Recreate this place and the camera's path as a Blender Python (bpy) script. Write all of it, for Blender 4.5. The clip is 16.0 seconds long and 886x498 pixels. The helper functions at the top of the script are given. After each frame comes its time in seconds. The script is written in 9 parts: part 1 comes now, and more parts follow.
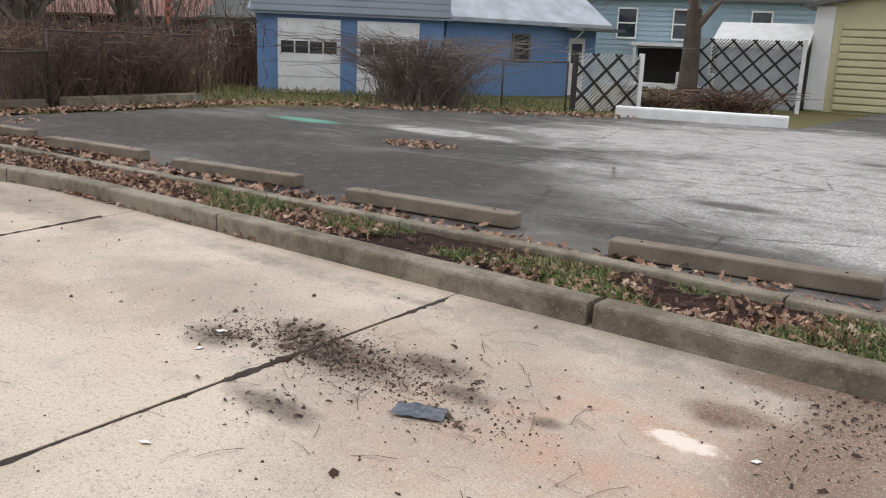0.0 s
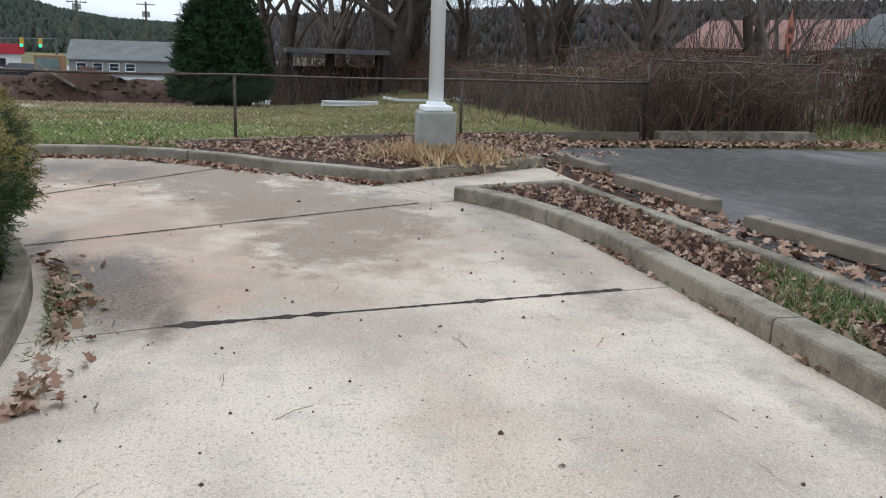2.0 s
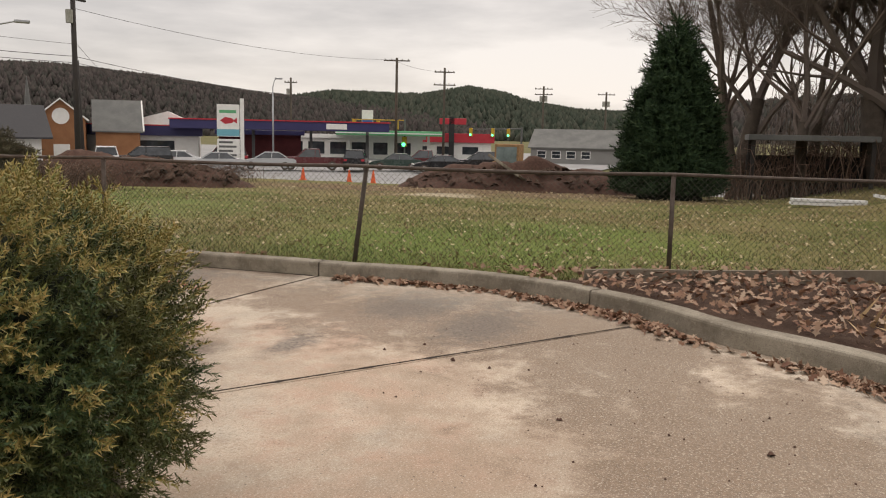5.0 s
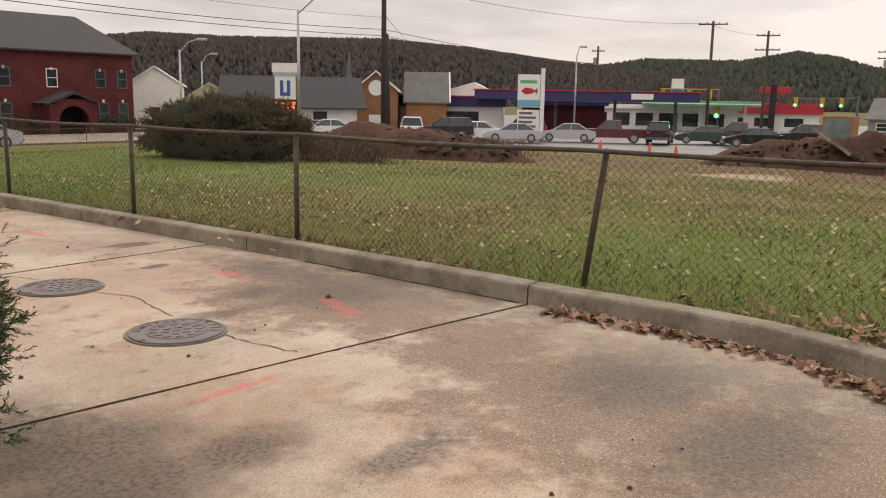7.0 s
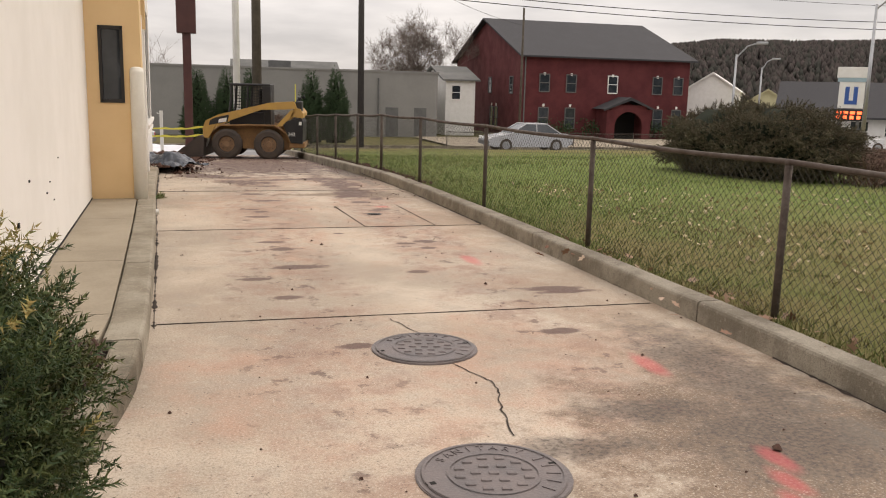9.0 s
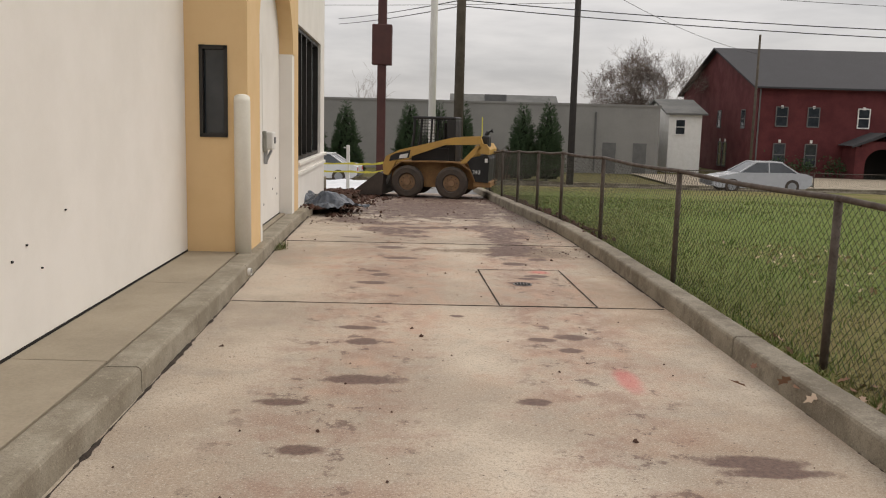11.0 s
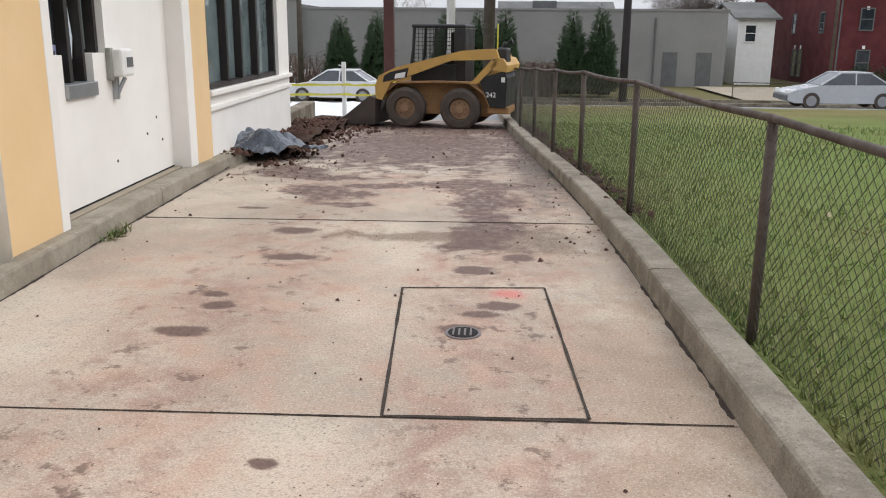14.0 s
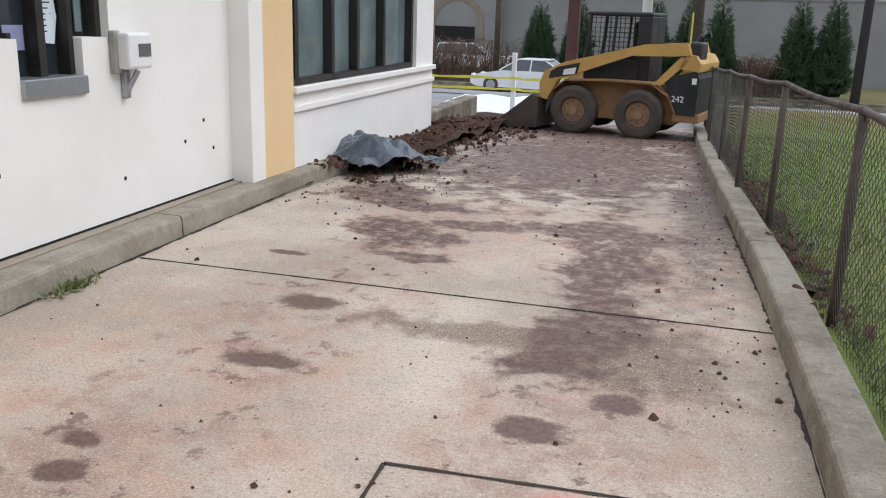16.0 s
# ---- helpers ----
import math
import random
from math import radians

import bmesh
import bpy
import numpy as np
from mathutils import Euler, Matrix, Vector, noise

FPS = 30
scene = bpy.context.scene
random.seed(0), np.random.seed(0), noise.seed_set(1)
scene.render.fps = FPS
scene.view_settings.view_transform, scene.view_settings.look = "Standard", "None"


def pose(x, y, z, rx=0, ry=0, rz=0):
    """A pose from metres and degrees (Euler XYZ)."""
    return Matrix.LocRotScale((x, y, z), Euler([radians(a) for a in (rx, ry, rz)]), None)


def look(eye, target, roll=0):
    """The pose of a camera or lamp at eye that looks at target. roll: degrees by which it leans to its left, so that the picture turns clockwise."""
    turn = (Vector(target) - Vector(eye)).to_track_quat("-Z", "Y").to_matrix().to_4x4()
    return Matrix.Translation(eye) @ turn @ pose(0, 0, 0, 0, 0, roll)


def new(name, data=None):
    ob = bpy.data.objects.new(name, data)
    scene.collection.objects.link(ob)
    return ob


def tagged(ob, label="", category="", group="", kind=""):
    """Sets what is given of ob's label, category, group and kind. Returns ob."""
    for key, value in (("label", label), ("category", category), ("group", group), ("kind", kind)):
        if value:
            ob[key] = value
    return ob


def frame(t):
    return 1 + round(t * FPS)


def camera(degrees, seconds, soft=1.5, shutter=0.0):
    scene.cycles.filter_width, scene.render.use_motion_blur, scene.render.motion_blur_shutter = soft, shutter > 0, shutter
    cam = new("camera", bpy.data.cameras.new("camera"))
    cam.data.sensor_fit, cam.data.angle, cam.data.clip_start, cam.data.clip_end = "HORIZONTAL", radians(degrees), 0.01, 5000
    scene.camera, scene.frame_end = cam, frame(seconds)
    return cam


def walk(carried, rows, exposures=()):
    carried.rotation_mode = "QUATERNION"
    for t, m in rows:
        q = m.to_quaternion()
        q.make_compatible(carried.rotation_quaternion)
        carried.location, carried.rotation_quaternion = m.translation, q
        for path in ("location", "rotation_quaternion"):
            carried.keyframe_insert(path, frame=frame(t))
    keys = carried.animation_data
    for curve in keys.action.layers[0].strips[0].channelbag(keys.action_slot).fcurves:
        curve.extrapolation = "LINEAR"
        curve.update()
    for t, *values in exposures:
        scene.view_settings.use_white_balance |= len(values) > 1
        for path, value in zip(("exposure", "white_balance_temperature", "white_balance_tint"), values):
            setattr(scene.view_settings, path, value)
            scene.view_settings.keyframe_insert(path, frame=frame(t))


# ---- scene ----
EXPOSURES = ((0.0, 0.16, 6450, 12), (0.5, 0.18, 6450, 12), (1.5, 0.2, 5950, 8), (2.0, 0.18, 5750, 7), (2.5, 0.08, 6100, 10), (3.0, 0.03, 6900, 13), (3.5, 0.0, 7200, 13), (6.0, 0.07, 7500, 17), (7.0, 0.06, 7600, 18), (8.0, 0.2, 7500, 18), (8.5, 0.3, 7500, 18), (9.0, 0.18, 7350, 16), (9.5, 0.16, 7250, 15), (10.0, -0.15, 7150, 14), (12.5, 0.02, 6800, 13), (13.0, 0.2, 6400, 13), (14.0, 0.26, 6300, 12), (14.5, 0.24, 6250, 11), (15.0, 0.14, 6500, 12), (15.5, 0.14, 5850, 7), (16.0, 0.24, 5950, 12))
cam = camera(55.05, 16.0, 1.1)
walk(cam, [
    (0.0, look((-12.255, -10.138, 1.641), (-9.243, -13.951, 0.463), 2.36)),
    (0.5, look((-11.995, -10.591, 1.557), (-8.741, -14.190, 0.346), 3.94)),
    (1.0, look((-11.626, -11.095, 1.495), (-7.720, -13.954, 0.243), 4.73)),
    (1.5, look((-11.016, -11.527, 1.444), (-6.510, -13.296, 0.193), 3.96)),
    (2.0, look((-10.380, -11.791, 1.487), (-5.602, -12.777, 0.390), 1.80)),
    (2.5, look((-9.771, -11.873, 1.562), (-4.834, -11.850, 0.772), 0.24)),
    (3.0, look((-9.038, -11.900, 1.571), (-4.130, -11.174, 0.949), -1.62)),
    (3.5, look((-8.277, -11.882, 1.560), (-3.495, -10.551, 0.958), -1.07)),
    (3.7, look((-7.973, -11.853, 1.543), (-3.224, -10.409, 0.938), -0.84)),
    (5.8, look((-4.779, -11.620, 1.518), (-0.141, -9.894, 0.801), 3.76)),
    (6.0, look((-4.519, -11.531, 1.529), (0.049, -9.633, 0.800), 4.14)),
    (6.5, look((-3.825, -11.408, 1.537), (0.463, -8.975, 0.702), 3.27)),
    (7.0, look((-3.222, -11.175, 1.528), (0.622, -8.100, 0.654), 0.97)),
    (7.5, look((-2.626, -10.895, 1.519), (0.516, -7.114, 0.609), 0.97)),
    (8.0, look((-2.089, -10.480, 1.508), (0.378, -6.241, 0.535), 0.83)),
    (8.5, look((-1.634, -10.114, 1.547), (0.291, -5.607, 0.554), 1.10)),
    (9.0, look((-1.213, -9.594, 1.542), (0.079, -4.848, 0.642), 1.44)),
    (9.5, look((-0.823, -9.033, 1.534), (0.020, -4.167, 0.753), 1.94)),
    (10.0, look((-0.511, -8.475, 1.547), (-0.191, -3.532, 0.866), 2.54)),
    (10.2, look((-0.417, -8.191, 1.562), (-0.167, -3.242, 0.897), 2.50)),
    (12.3, look((0.387, -5.383, 1.491), (0.160, -0.502, 0.430), -0.20)),
    (12.5, look((0.435, -5.112, 1.498), (0.340, -0.240, 0.377), -0.76)),
    (13.0, look((0.598, -4.451, 1.535), (0.730, 0.407, 0.358), -0.22)),
    (13.5, look((0.699, -3.801, 1.521), (0.643, 1.060, 0.349), 0.04)),
    (14.0, look((0.914, -3.136, 1.510), (0.608, 1.700, 0.279), 0.45)),
    (14.5, look((1.033, -2.520, 1.522), (0.156, 2.257, 0.335), 1.64)),
    (15.0, look((1.181, -1.882, 1.500), (-0.061, 2.805, 0.280), 0.90)),
    (15.5, look((1.294, -1.296, 1.493), (-0.007, 3.345, 0.166), 0.66)),
    (16.0, look((1.325, -0.690, 1.519), (-0.107, 3.915, 0.199), 1.76)),
], EXPOSURES)

# ---- world, sun ----
world = bpy.data.worlds.new("overcast_sky")
scene.world = world
world.use_nodes = True
wt = world.node_tree
wt.nodes.clear()


def wnode(kind, **inputs):
    n = wt.nodes.new(kind)
    for k, v in inputs.items():
        n.inputs[k].default_value = v
    return n


w_out = wnode("ShaderNodeOutputWorld")
w_bg = wnode("ShaderNodeBackground", Strength=1.0)
w_sky = wnode("ShaderNodeTexSky")
w_sky.sky_type = "NISHITA"
w_sky.sun_disc = False
w_sky.sun_elevation = radians(47)
w_sky.sun_rotation = radians(74)
w_skys = wnode("ShaderNodeVectorMath")
w_skys.operation = "SCALE"
w_skys.inputs["Scale"].default_value = 0.1
w_co = wnode("ShaderNodeTexCoord")
w_sep = wnode("ShaderNodeSeparateXYZ")
w_map = wnode("ShaderNodeMapping", Scale=(1.0, 1.0, 5.0))
w_noise = wnode("ShaderNodeTexNoise", Scale=2.3, Detail=7.0, Roughness=0.55)
w_ramp = wnode("ShaderNodeValToRGB")
w_ramp.color_ramp.elements[0].position, w_ramp.color_ramp.elements[0].color = 0.38, (0.56, 0.58, 0.615, 1)
w_ramp.color_ramp.elements[1].position, w_ramp.color_ramp.elements[1].color = 0.60, (0.88, 0.90, 0.93, 1)
w_up = wnode("ShaderNodeMapRange")
w_up.inputs["From Min"].default_value, w_up.inputs["From Max"].default_value = 0.14, 0.55
w_up.inputs["To Min"].default_value, w_up.inputs["To Max"].default_value = 0.98, 1.72
w_lift = wnode("ShaderNodeVectorMath")
w_lift.operation = "SCALE"
w_mix = wnode("ShaderNodeMixRGB", Fac=0.88)
L = wt.links.new
L(w_co.outputs["Generated"], w_map.inputs["Vector"])
L(w_map.outputs["Vector"], w_noise.inputs["Vector"])
L(w_noise.outputs["Fac"], w_ramp.inputs["Fac"])
L(w_co.outputs["Generated"], w_sep.inputs["Vector"])
L(w_sep.outputs["Z"], w_up.inputs["Value"])
L(w_ramp.outputs["Color"], w_lift.inputs[0])
L(w_up.outputs["Result"], w_lift.inputs["Scale"])
L(w_sky.outputs["Color"], w_skys.inputs[0])
L(w_skys.outputs["Vector"], w_mix.inputs["Color1"])
L(w_lift.outputs["Vector"], w_mix.inputs["Color2"])
L(w_mix.outputs["Color"], w_bg.inputs["Color"])
L(w_bg.outputs["Background"], w_out.inputs["Surface"])

sun = new("sun", bpy.data.lights.new("sun", "SUN"))
sun.data.energy, sun.data.angle, sun.data.color = 1.0, radians(40), (1.0, 0.95, 0.87)
sun.matrix_world = look((34, 10, 38), (0, 0, 0))

# ---- materials ----


class Nodes:
    """A small writer of node materials in world coordinates."""

    def __init__(self, name):
        self.mat = bpy.data.materials.new(name)
        self.mat.use_nodes = True
        self.t = self.mat.node_tree
        self.bsdf = self.t.nodes["Principled BSDF"]
        self.pos = self.t.nodes.new("ShaderNodeNewGeometry").outputs["Position"]

    def link(self, a, b):
        self.t.links.new(a, b)

    def noise(self, scale, detail=6.0, rough=0.6, vec=None, dist=0.0):
        n = self.t.nodes.new("ShaderNodeTexNoise")
        n.inputs["Scale"].default_value, n.inputs["Detail"].default_value = scale, detail
        n.inputs["Roughness"].default_value, n.inputs["Distortion"].default_value = rough, dist
        self.link(vec or self.pos, n.inputs["Vector"])
        return n.outputs["Fac"]

    def voronoi(self, scale, feature="F1", vec=None):
        n = self.t.nodes.new("ShaderNodeTexVoronoi")
        n.feature = feature
        n.inputs["Scale"].default_value = scale
        self.link(vec or self.pos, n.inputs["Vector"])
        return n.outputs["Distance"]

    def span(self, value, a, b, lo=0.0, hi=1.0):
        n = self.t.nodes.new("ShaderNodeMapRange")
        n.interpolation_type = "SMOOTHSTEP"
        for k, v in zip(("From Min", "From Max", "To Min", "To Max"), (a, b, lo, hi)):
            n.inputs[k].default_value = v
        self.link(value, n.inputs["Value"])
        return n.outputs["Result"]

    def math(self, op, a, b):
        n = self.t.nodes.new("ShaderNodeMath")
        n.operation = op
        for i, v in enumerate((a, b)):
            if isinstance(v, (int, float)):
                n.inputs[i].default_value = v
            else:
                self.link(v, n.inputs[i])
        return n.outputs[0]

    def mix(self, fac, a, b, blend="MIX"):
        n = self.t.nodes.new("ShaderNodeMixRGB")
        n.blend_type = blend
        for i, v in enumerate((fac, a, b)):
            if isinstance(v, (int, float)):
                n.inputs[i].default_value = v
            elif isinstance(v, tuple):
                n.inputs[i].default_value = (*v, 1)
            else:
                self.link(v, n.inputs[i])
        return n.outputs[0]

    def spot(self, wob, x, y, rx, ry, soft=0.5):
        """A soft-edged ellipse on the ground, its edge broken by wob."""
        sub = self.t.nodes.new("ShaderNodeVectorMath")
        sub.operation = "SUBTRACT"
        self.link(self.pos, sub.inputs[0])
        sub.inputs[1].default_value = (x, y, 0)
        sc = self.t.nodes.new("ShaderNodeVectorMath")
        sc.operation = "MULTIPLY"
        self.link(sub.outputs[0], sc.inputs[0])
        sc.inputs[1].default_value = (1 / rx, 1 / ry, 0)
        ln = self.t.nodes.new("ShaderNodeVectorMath")
        ln.operation = "LENGTH"
        self.link(sc.outputs[0], ln.inputs[0])
        return self.span(self.math("ADD", ln.outputs["Value"], wob), 1 + soft * 0.5, 1 - soft * 0.5)

    def done(self, colour, rough=0.8, bump=None, strength=0.3, distance=0.01, metal=0.0, spec=0.35):
        if isinstance(colour, tuple):
            self.bsdf.inputs["Base Color"].default_value = (*colour, 1)
        else:
            self.link(colour, self.bsdf.inputs["Base Color"])
        if isinstance(rough, (int, float)):
            self.bsdf.inputs["Roughness"].default_value = rough
        else:
            self.link(rough, self.bsdf.inputs["Roughness"])
        self.bsdf.inputs["Metallic"].default_value = metal
        self.bsdf.inputs["Specular IOR Level"].default_value = spec
        if bump is not None:
            n = self.t.nodes.new("ShaderNodeBump")
            n.inputs["Strength"].default_value, n.inputs["Distance"].default_value = strength, distance
            self.link(bump, n.inputs["Height"])
            self.link(n.outputs["Normal"], self.bsdf.inputs["Normal"])
        return self.mat


def simple(name, c1, c2, scale=4.0, fine=60.0, rough=0.8, strength=0.25, distance=0.006, metal=0.0, spec=0.35, mix_fine=0.35):
    """Two tones at a large and a fine scale, with a fine relief."""
    n = Nodes(name)
    a, b = n.noise(scale), n.noise(fine, 4.0)
    f = n.math("ADD", n.math("MULTIPLY", n.span(a, 0.3, 0.7), 1 - mix_fine), n.math("MULTIPLY", n.span(b, 0.3, 0.7), mix_fine))
    r = n.span(a, 0.3, 0.7, max(0.05, rough - 0.1), min(1.0, rough + 0.08))
    return n.done(n.mix(f, c1, c2), r, b, strength, distance, metal, spec)


def random_tones(name, tones, rough=0.8, spec=0.3, scale=0.0, tint=(0.16, 0.13, 0.035)):
    """Each loose piece of a mesh takes one of several tones."""
    n = Nodes(name)
    g = n.t.nodes.new("ShaderNodeNewGeometry")
    ramp = n.t.nodes.new("ShaderNodeValToRGB")
    ramp.color_ramp.interpolation = "LINEAR"
    els = ramp.color_ramp.elements
    while len(els) < len(tones):
        els.new(0.5)
    for i, c in enumerate(tones):
        els[i].position, els[i].color = i / (len(tones) - 1), (*c, 1)
    n.link(g.outputs["Random Per Island"], ramp.inputs["Fac"])
    col = ramp.outputs["Color"]
    if scale:
        col = n.mix(n.span(n.noise(scale, 3.0), 0.42, 0.66, 0.0, 0.6), col, tint)
    return n.done(col, rough, None, spec=spec)


# dried mud prints farther down the lane: place and half sizes
PRINTS = ((-0.7, 0.94, 0.16, 0.08), (-0.65, 1.38, 0.1, 0.07), (0.94, 1.5, 0.12, 0.08), (0.74, 1.1, 0.12, 0.07), (-0.67, -0.87, 0.16, 0.06), (0.86, -1.38, 0.08, 0.06), (1.42, -3.3, 0.26, 0.08), (-0.7, -3.27, 0.12, 0.06), (0.1, -0.4, 0.06, 0.04), (-0.9, -2.6, 0.14, 0.06), (0.5, -2.5, 0.1, 0.06), (-0.4, -4.6, 0.12, 0.06), (1.0, -4.5, 0.14, 0.07))


def driveway_concrete():
    n = Nodes("stained_driveway_concrete")
    big, mid, fine, grit = n.noise(0.55, 5.0), n.noise(3.2, 8.0), n.noise(38.0, 5.0), n.noise(150.0, 2.0)
    speck = n.noise(85.0, 3.0, 0.8)
    wob = n.math("MULTIPLY", n.math("SUBTRACT", n.noise(2.4, 10.0, 0.74), 0.5), 4.0)
    wob2 = n.math("MULTIPLY", n.math("SUBTRACT", n.noise(7.0, 9.0, 0.75), 0.5), 3.4)

    def spots(w, rows, soft):
        out = None
        for x, y, rx, ry in rows:
            s = n.spot(w, x, y, rx, ry, soft)
            out = s if out is None else n.math("MAXIMUM", out, s)
        return out

    col = n.mix(n.span(big, 0.38, 0.62), (0.39, 0.32, 0.25), (0.61, 0.52, 0.415))
    col = n.mix(n.span(n.noise(0.9, 4.0, 0.5), 0.48, 0.7, 0.0, 0.3), col, (0.51, 0.355, 0.245))
    col = n.mix(n.span(mid, 0.5, 0.75, 0.0, 0.45), col, (0.33, 0.305, 0.265))
    col = n.mix(n.span(fine, 0.5, 0.7, 0.0, 0.6), col, (0.27, 0.225, 0.175))
    col = n.mix(n.span(n.noise(14.0, 6.0, 0.7), 0.55, 0.7, 0.0, 0.4), col, (0.64, 0.585, 0.50))
    # clay-red washes along the lane and at the bend
    clay = spots(wob, ((0.6, -5.4, 1.3, 1.2), (-0.9, -5.3, 0.6, 0.9), (-0.5, 0.6, 0.5, 2.6), (0.95, 0.2, 0.6, 2.4), (-0.6, 2.0, 0.9, 1.2), (0.9, 2.2, 0.6, 0.9), (1.2, 4.9, 0.5, 1.2),
                       (0.0, 5.4, 1.2, 1.0), (-0.15, -9.0, 0.8, 0.7), (-0.75, -7.8, 0.7, 0.5), (-1.3, -9.8, 1.3, 0.6), (-3.0, -10.6, 1.3, 0.6), (-4.5, -11.3, 0.9, 0.6), (-10.9, -13.1, 1.0, 0.7)), 1.2)
    col = n.mix(n.math("MULTIPLY", clay, n.span(mid, 0.35, 0.6, 0.75, 0.15)), col, (0.49, 0.305, 0.22))
    # tyre tracks of dried mud along the lane
    track = spots(n.math("MULTIPLY", wob, 0.5), ((-0.62, -0.6, 0.5, 7.0), (0.9, -0.6, 0.45, 7.0)), 1.0)
    col = n.mix(n.math("MULTIPLY", track, n.span(n.noise(2.2, 9.0, 0.72), 0.44, 0.60, 0.0, 0.7)), col, (0.30, 0.185, 0.14))
    tan = spots(wob, ((-2.6, -11.4, 2.4, 1.4), (-0.6, -10.3, 1.6, 1.0), (1.2, -8.6, 0.8, 1.5), (-1.3, -7.9, 0.8, 0.9), (-3.6, -12.5, 1.5, 0.9), (-4.6, -11.2, 0.9, 0.6), (1.6, -4.6, 0.5, 1.5), (1.6, 0.6, 0.35, 1.4), (1.3, -6.9, 0.8, 0.9)), 1.4)
    col = n.mix(n.math("MULTIPLY", tan, n.span(mid, 0.35, 0.62, 0.3, 0.75)), col, (0.335, 0.235, 0.16))
    # worn patches where the stones show
    worn = spots(wob, ((1.35, -6.4, 0.6, 0.6), (0.5, -9.2, 0.8, 0.9), (0.5, -10.4, 1.1, 1.0), (1.3, -6.7, 0.9, 1.2), (0.95, -8.1, 0.6, 0.5), (-1.6, -11.9, 1.4, 0.8), (-0.2, -11.2, 1.4, 0.7), (0.6, -11.3, 0.9, 0.7), (-2.4, -12.6, 1.3, 0.7), (-3.6, -12.2, 0.9, 0.5),
                       (0.33, 3.17, 0.6, 0.16), (1.1, 3.1, 0.5, 0.4)), 0.8)
    pebble = n.span(n.math("ADD", n.voronoi(34.0), n.math("MULTIPLY", n.noise(19.0, 4.0), 0.55)), 0.36, 0.52)
    col = n.mix(n.math("MULTIPLY", worn, 0.8), col, n.mix(pebble, (0.44, 0.365, 0.28), n.mix(n.span(fine, 0.35, 0.65), (0.135, 0.092, 0.062), (0.235, 0.165, 0.112))))
    # dark damp and oily stains
    dark = spots(wob2, ((-1.7, -7.3, 0.35, 0.35), (-4.4, -10.75, 0.5, 0.22), (-3.5, -10.1, 0.35, 0.1), (1.38, -6.4, 0.5, 0.45), (0.9, -5.95, 0.35, 0.16),
                        (-0.6, -8.9, 0.3, 0.12), (0.3, -6.3, 0.35, 0.12), (1.6, -5.4, 0.3, 0.9), (1.0, -9.2, 0.5, 0.4), (0.5, -10.0, 0.6, 0.3),
                        (1.35, 7.5, 0.25, 3.0)), 1.2)
    col = n.mix(n.math("MULTIPLY", dark, n.span(fine, 0.3, 0.62, 1.0, 0.5)), col, (0.062, 0.046, 0.037))
    spill = spots(n.math("MULTIPLY", wob2, 0.45), ((-1.6, -8.25, 0.5, 0.4), (-5.0, -10.85, 0.75, 0.36), (-4.95, -10.8, 0.65, 0.34), (-4.55, -10.6, 0.5, 0.22), (-4.3, -10.4, 0.35, 0.12), (-1.5, -7.8, 0.5, 0.4), (-1.05, -8.3, 0.3, 0.22), (-5.2, -10.95, 0.7, 0.28), (-4.55, -10.75, 0.35, 0.15), (-5.6, -11.2, 0.4, 0.1), (-8.5, -12.89, 0.19, 0.15), (-8.8, -13.3, 0.22, 0.14), (-9.2, -13.15, 0.42, 0.2), (-9.44, -12.5, 0.26, 0.09), (-9.65, -13.4, 0.24, 0.12), (-10.0, -13.2, 0.16, 0.08), (-11.02, -13.8, 0.1, 0.08), (-10.46, -13.22, 0.07, 0.05)), 1.3)
    col = n.mix(n.math("MULTIPLY", spill, n.span(fine, 0.3, 0.65, 0.95, 0.55)), col, (0.06, 0.042, 0.033))
    damp = spots(wob2, ((-10.5, -14.42, 1.2, 0.22), (-7.5, -14.2, 1.5, 0.12), (-3.5, -13.9, 2.5, 0.25), (-0.4, -12.9, 1.3, 0.3), (1.5, -9.5, 0.35, 1.5), (1.8, -7.5, 0.2, 1.2)), 1.2)
    col = n.mix(n.math("MULTIPLY", damp, n.span(mid, 0.35, 0.6, 0.7, 0.25)), col, (0.17, 0.155, 0.13))
    # tracked mud toward the loader
    mud = spots(wob, ((0.8, 4.7, 0.32, 0.75), (0.55, 5.6, 0.6, 0.35), (0.85, 3.5, 0.25, 0.7), (0.75, 2.9, 0.3, 0.12), (-0.75, 4.95, 0.42, 0.42), (-0.3, 5.4, 0.4, 0.2), (-0.45, 4.35, 0.25, 0.12), (-0.2, 9.6, 1.9, 2.9), (0.1, 13.0, 3.0, 2.6),
                      (-1.45, 6.4, 0.45, 0.5), (-0.9, 5.9, 0.5, 0.2)), 0.6)
    wash = spots(n.math("MULTIPLY", wob2, 0.3), ((-11.6, -14.35, 0.32, 0.7), (-11.5, -13.6, 0.3, 0.55), (-12.0, -14.1, 0.45, 0.9), (-11.05, -13.9, 0.22, 0.12), (-12.4, -13.6, 0.6, 0.6), (-11.2, -14.45, 0.4, 0.14)), 0.9)
    col = n.mix(n.math("MULTIPLY", wash, 0.85), col, n.mix(n.span(fine, 0.35, 0.65), (0.11, 0.065, 0.043), (0.23, 0.14, 0.093)))
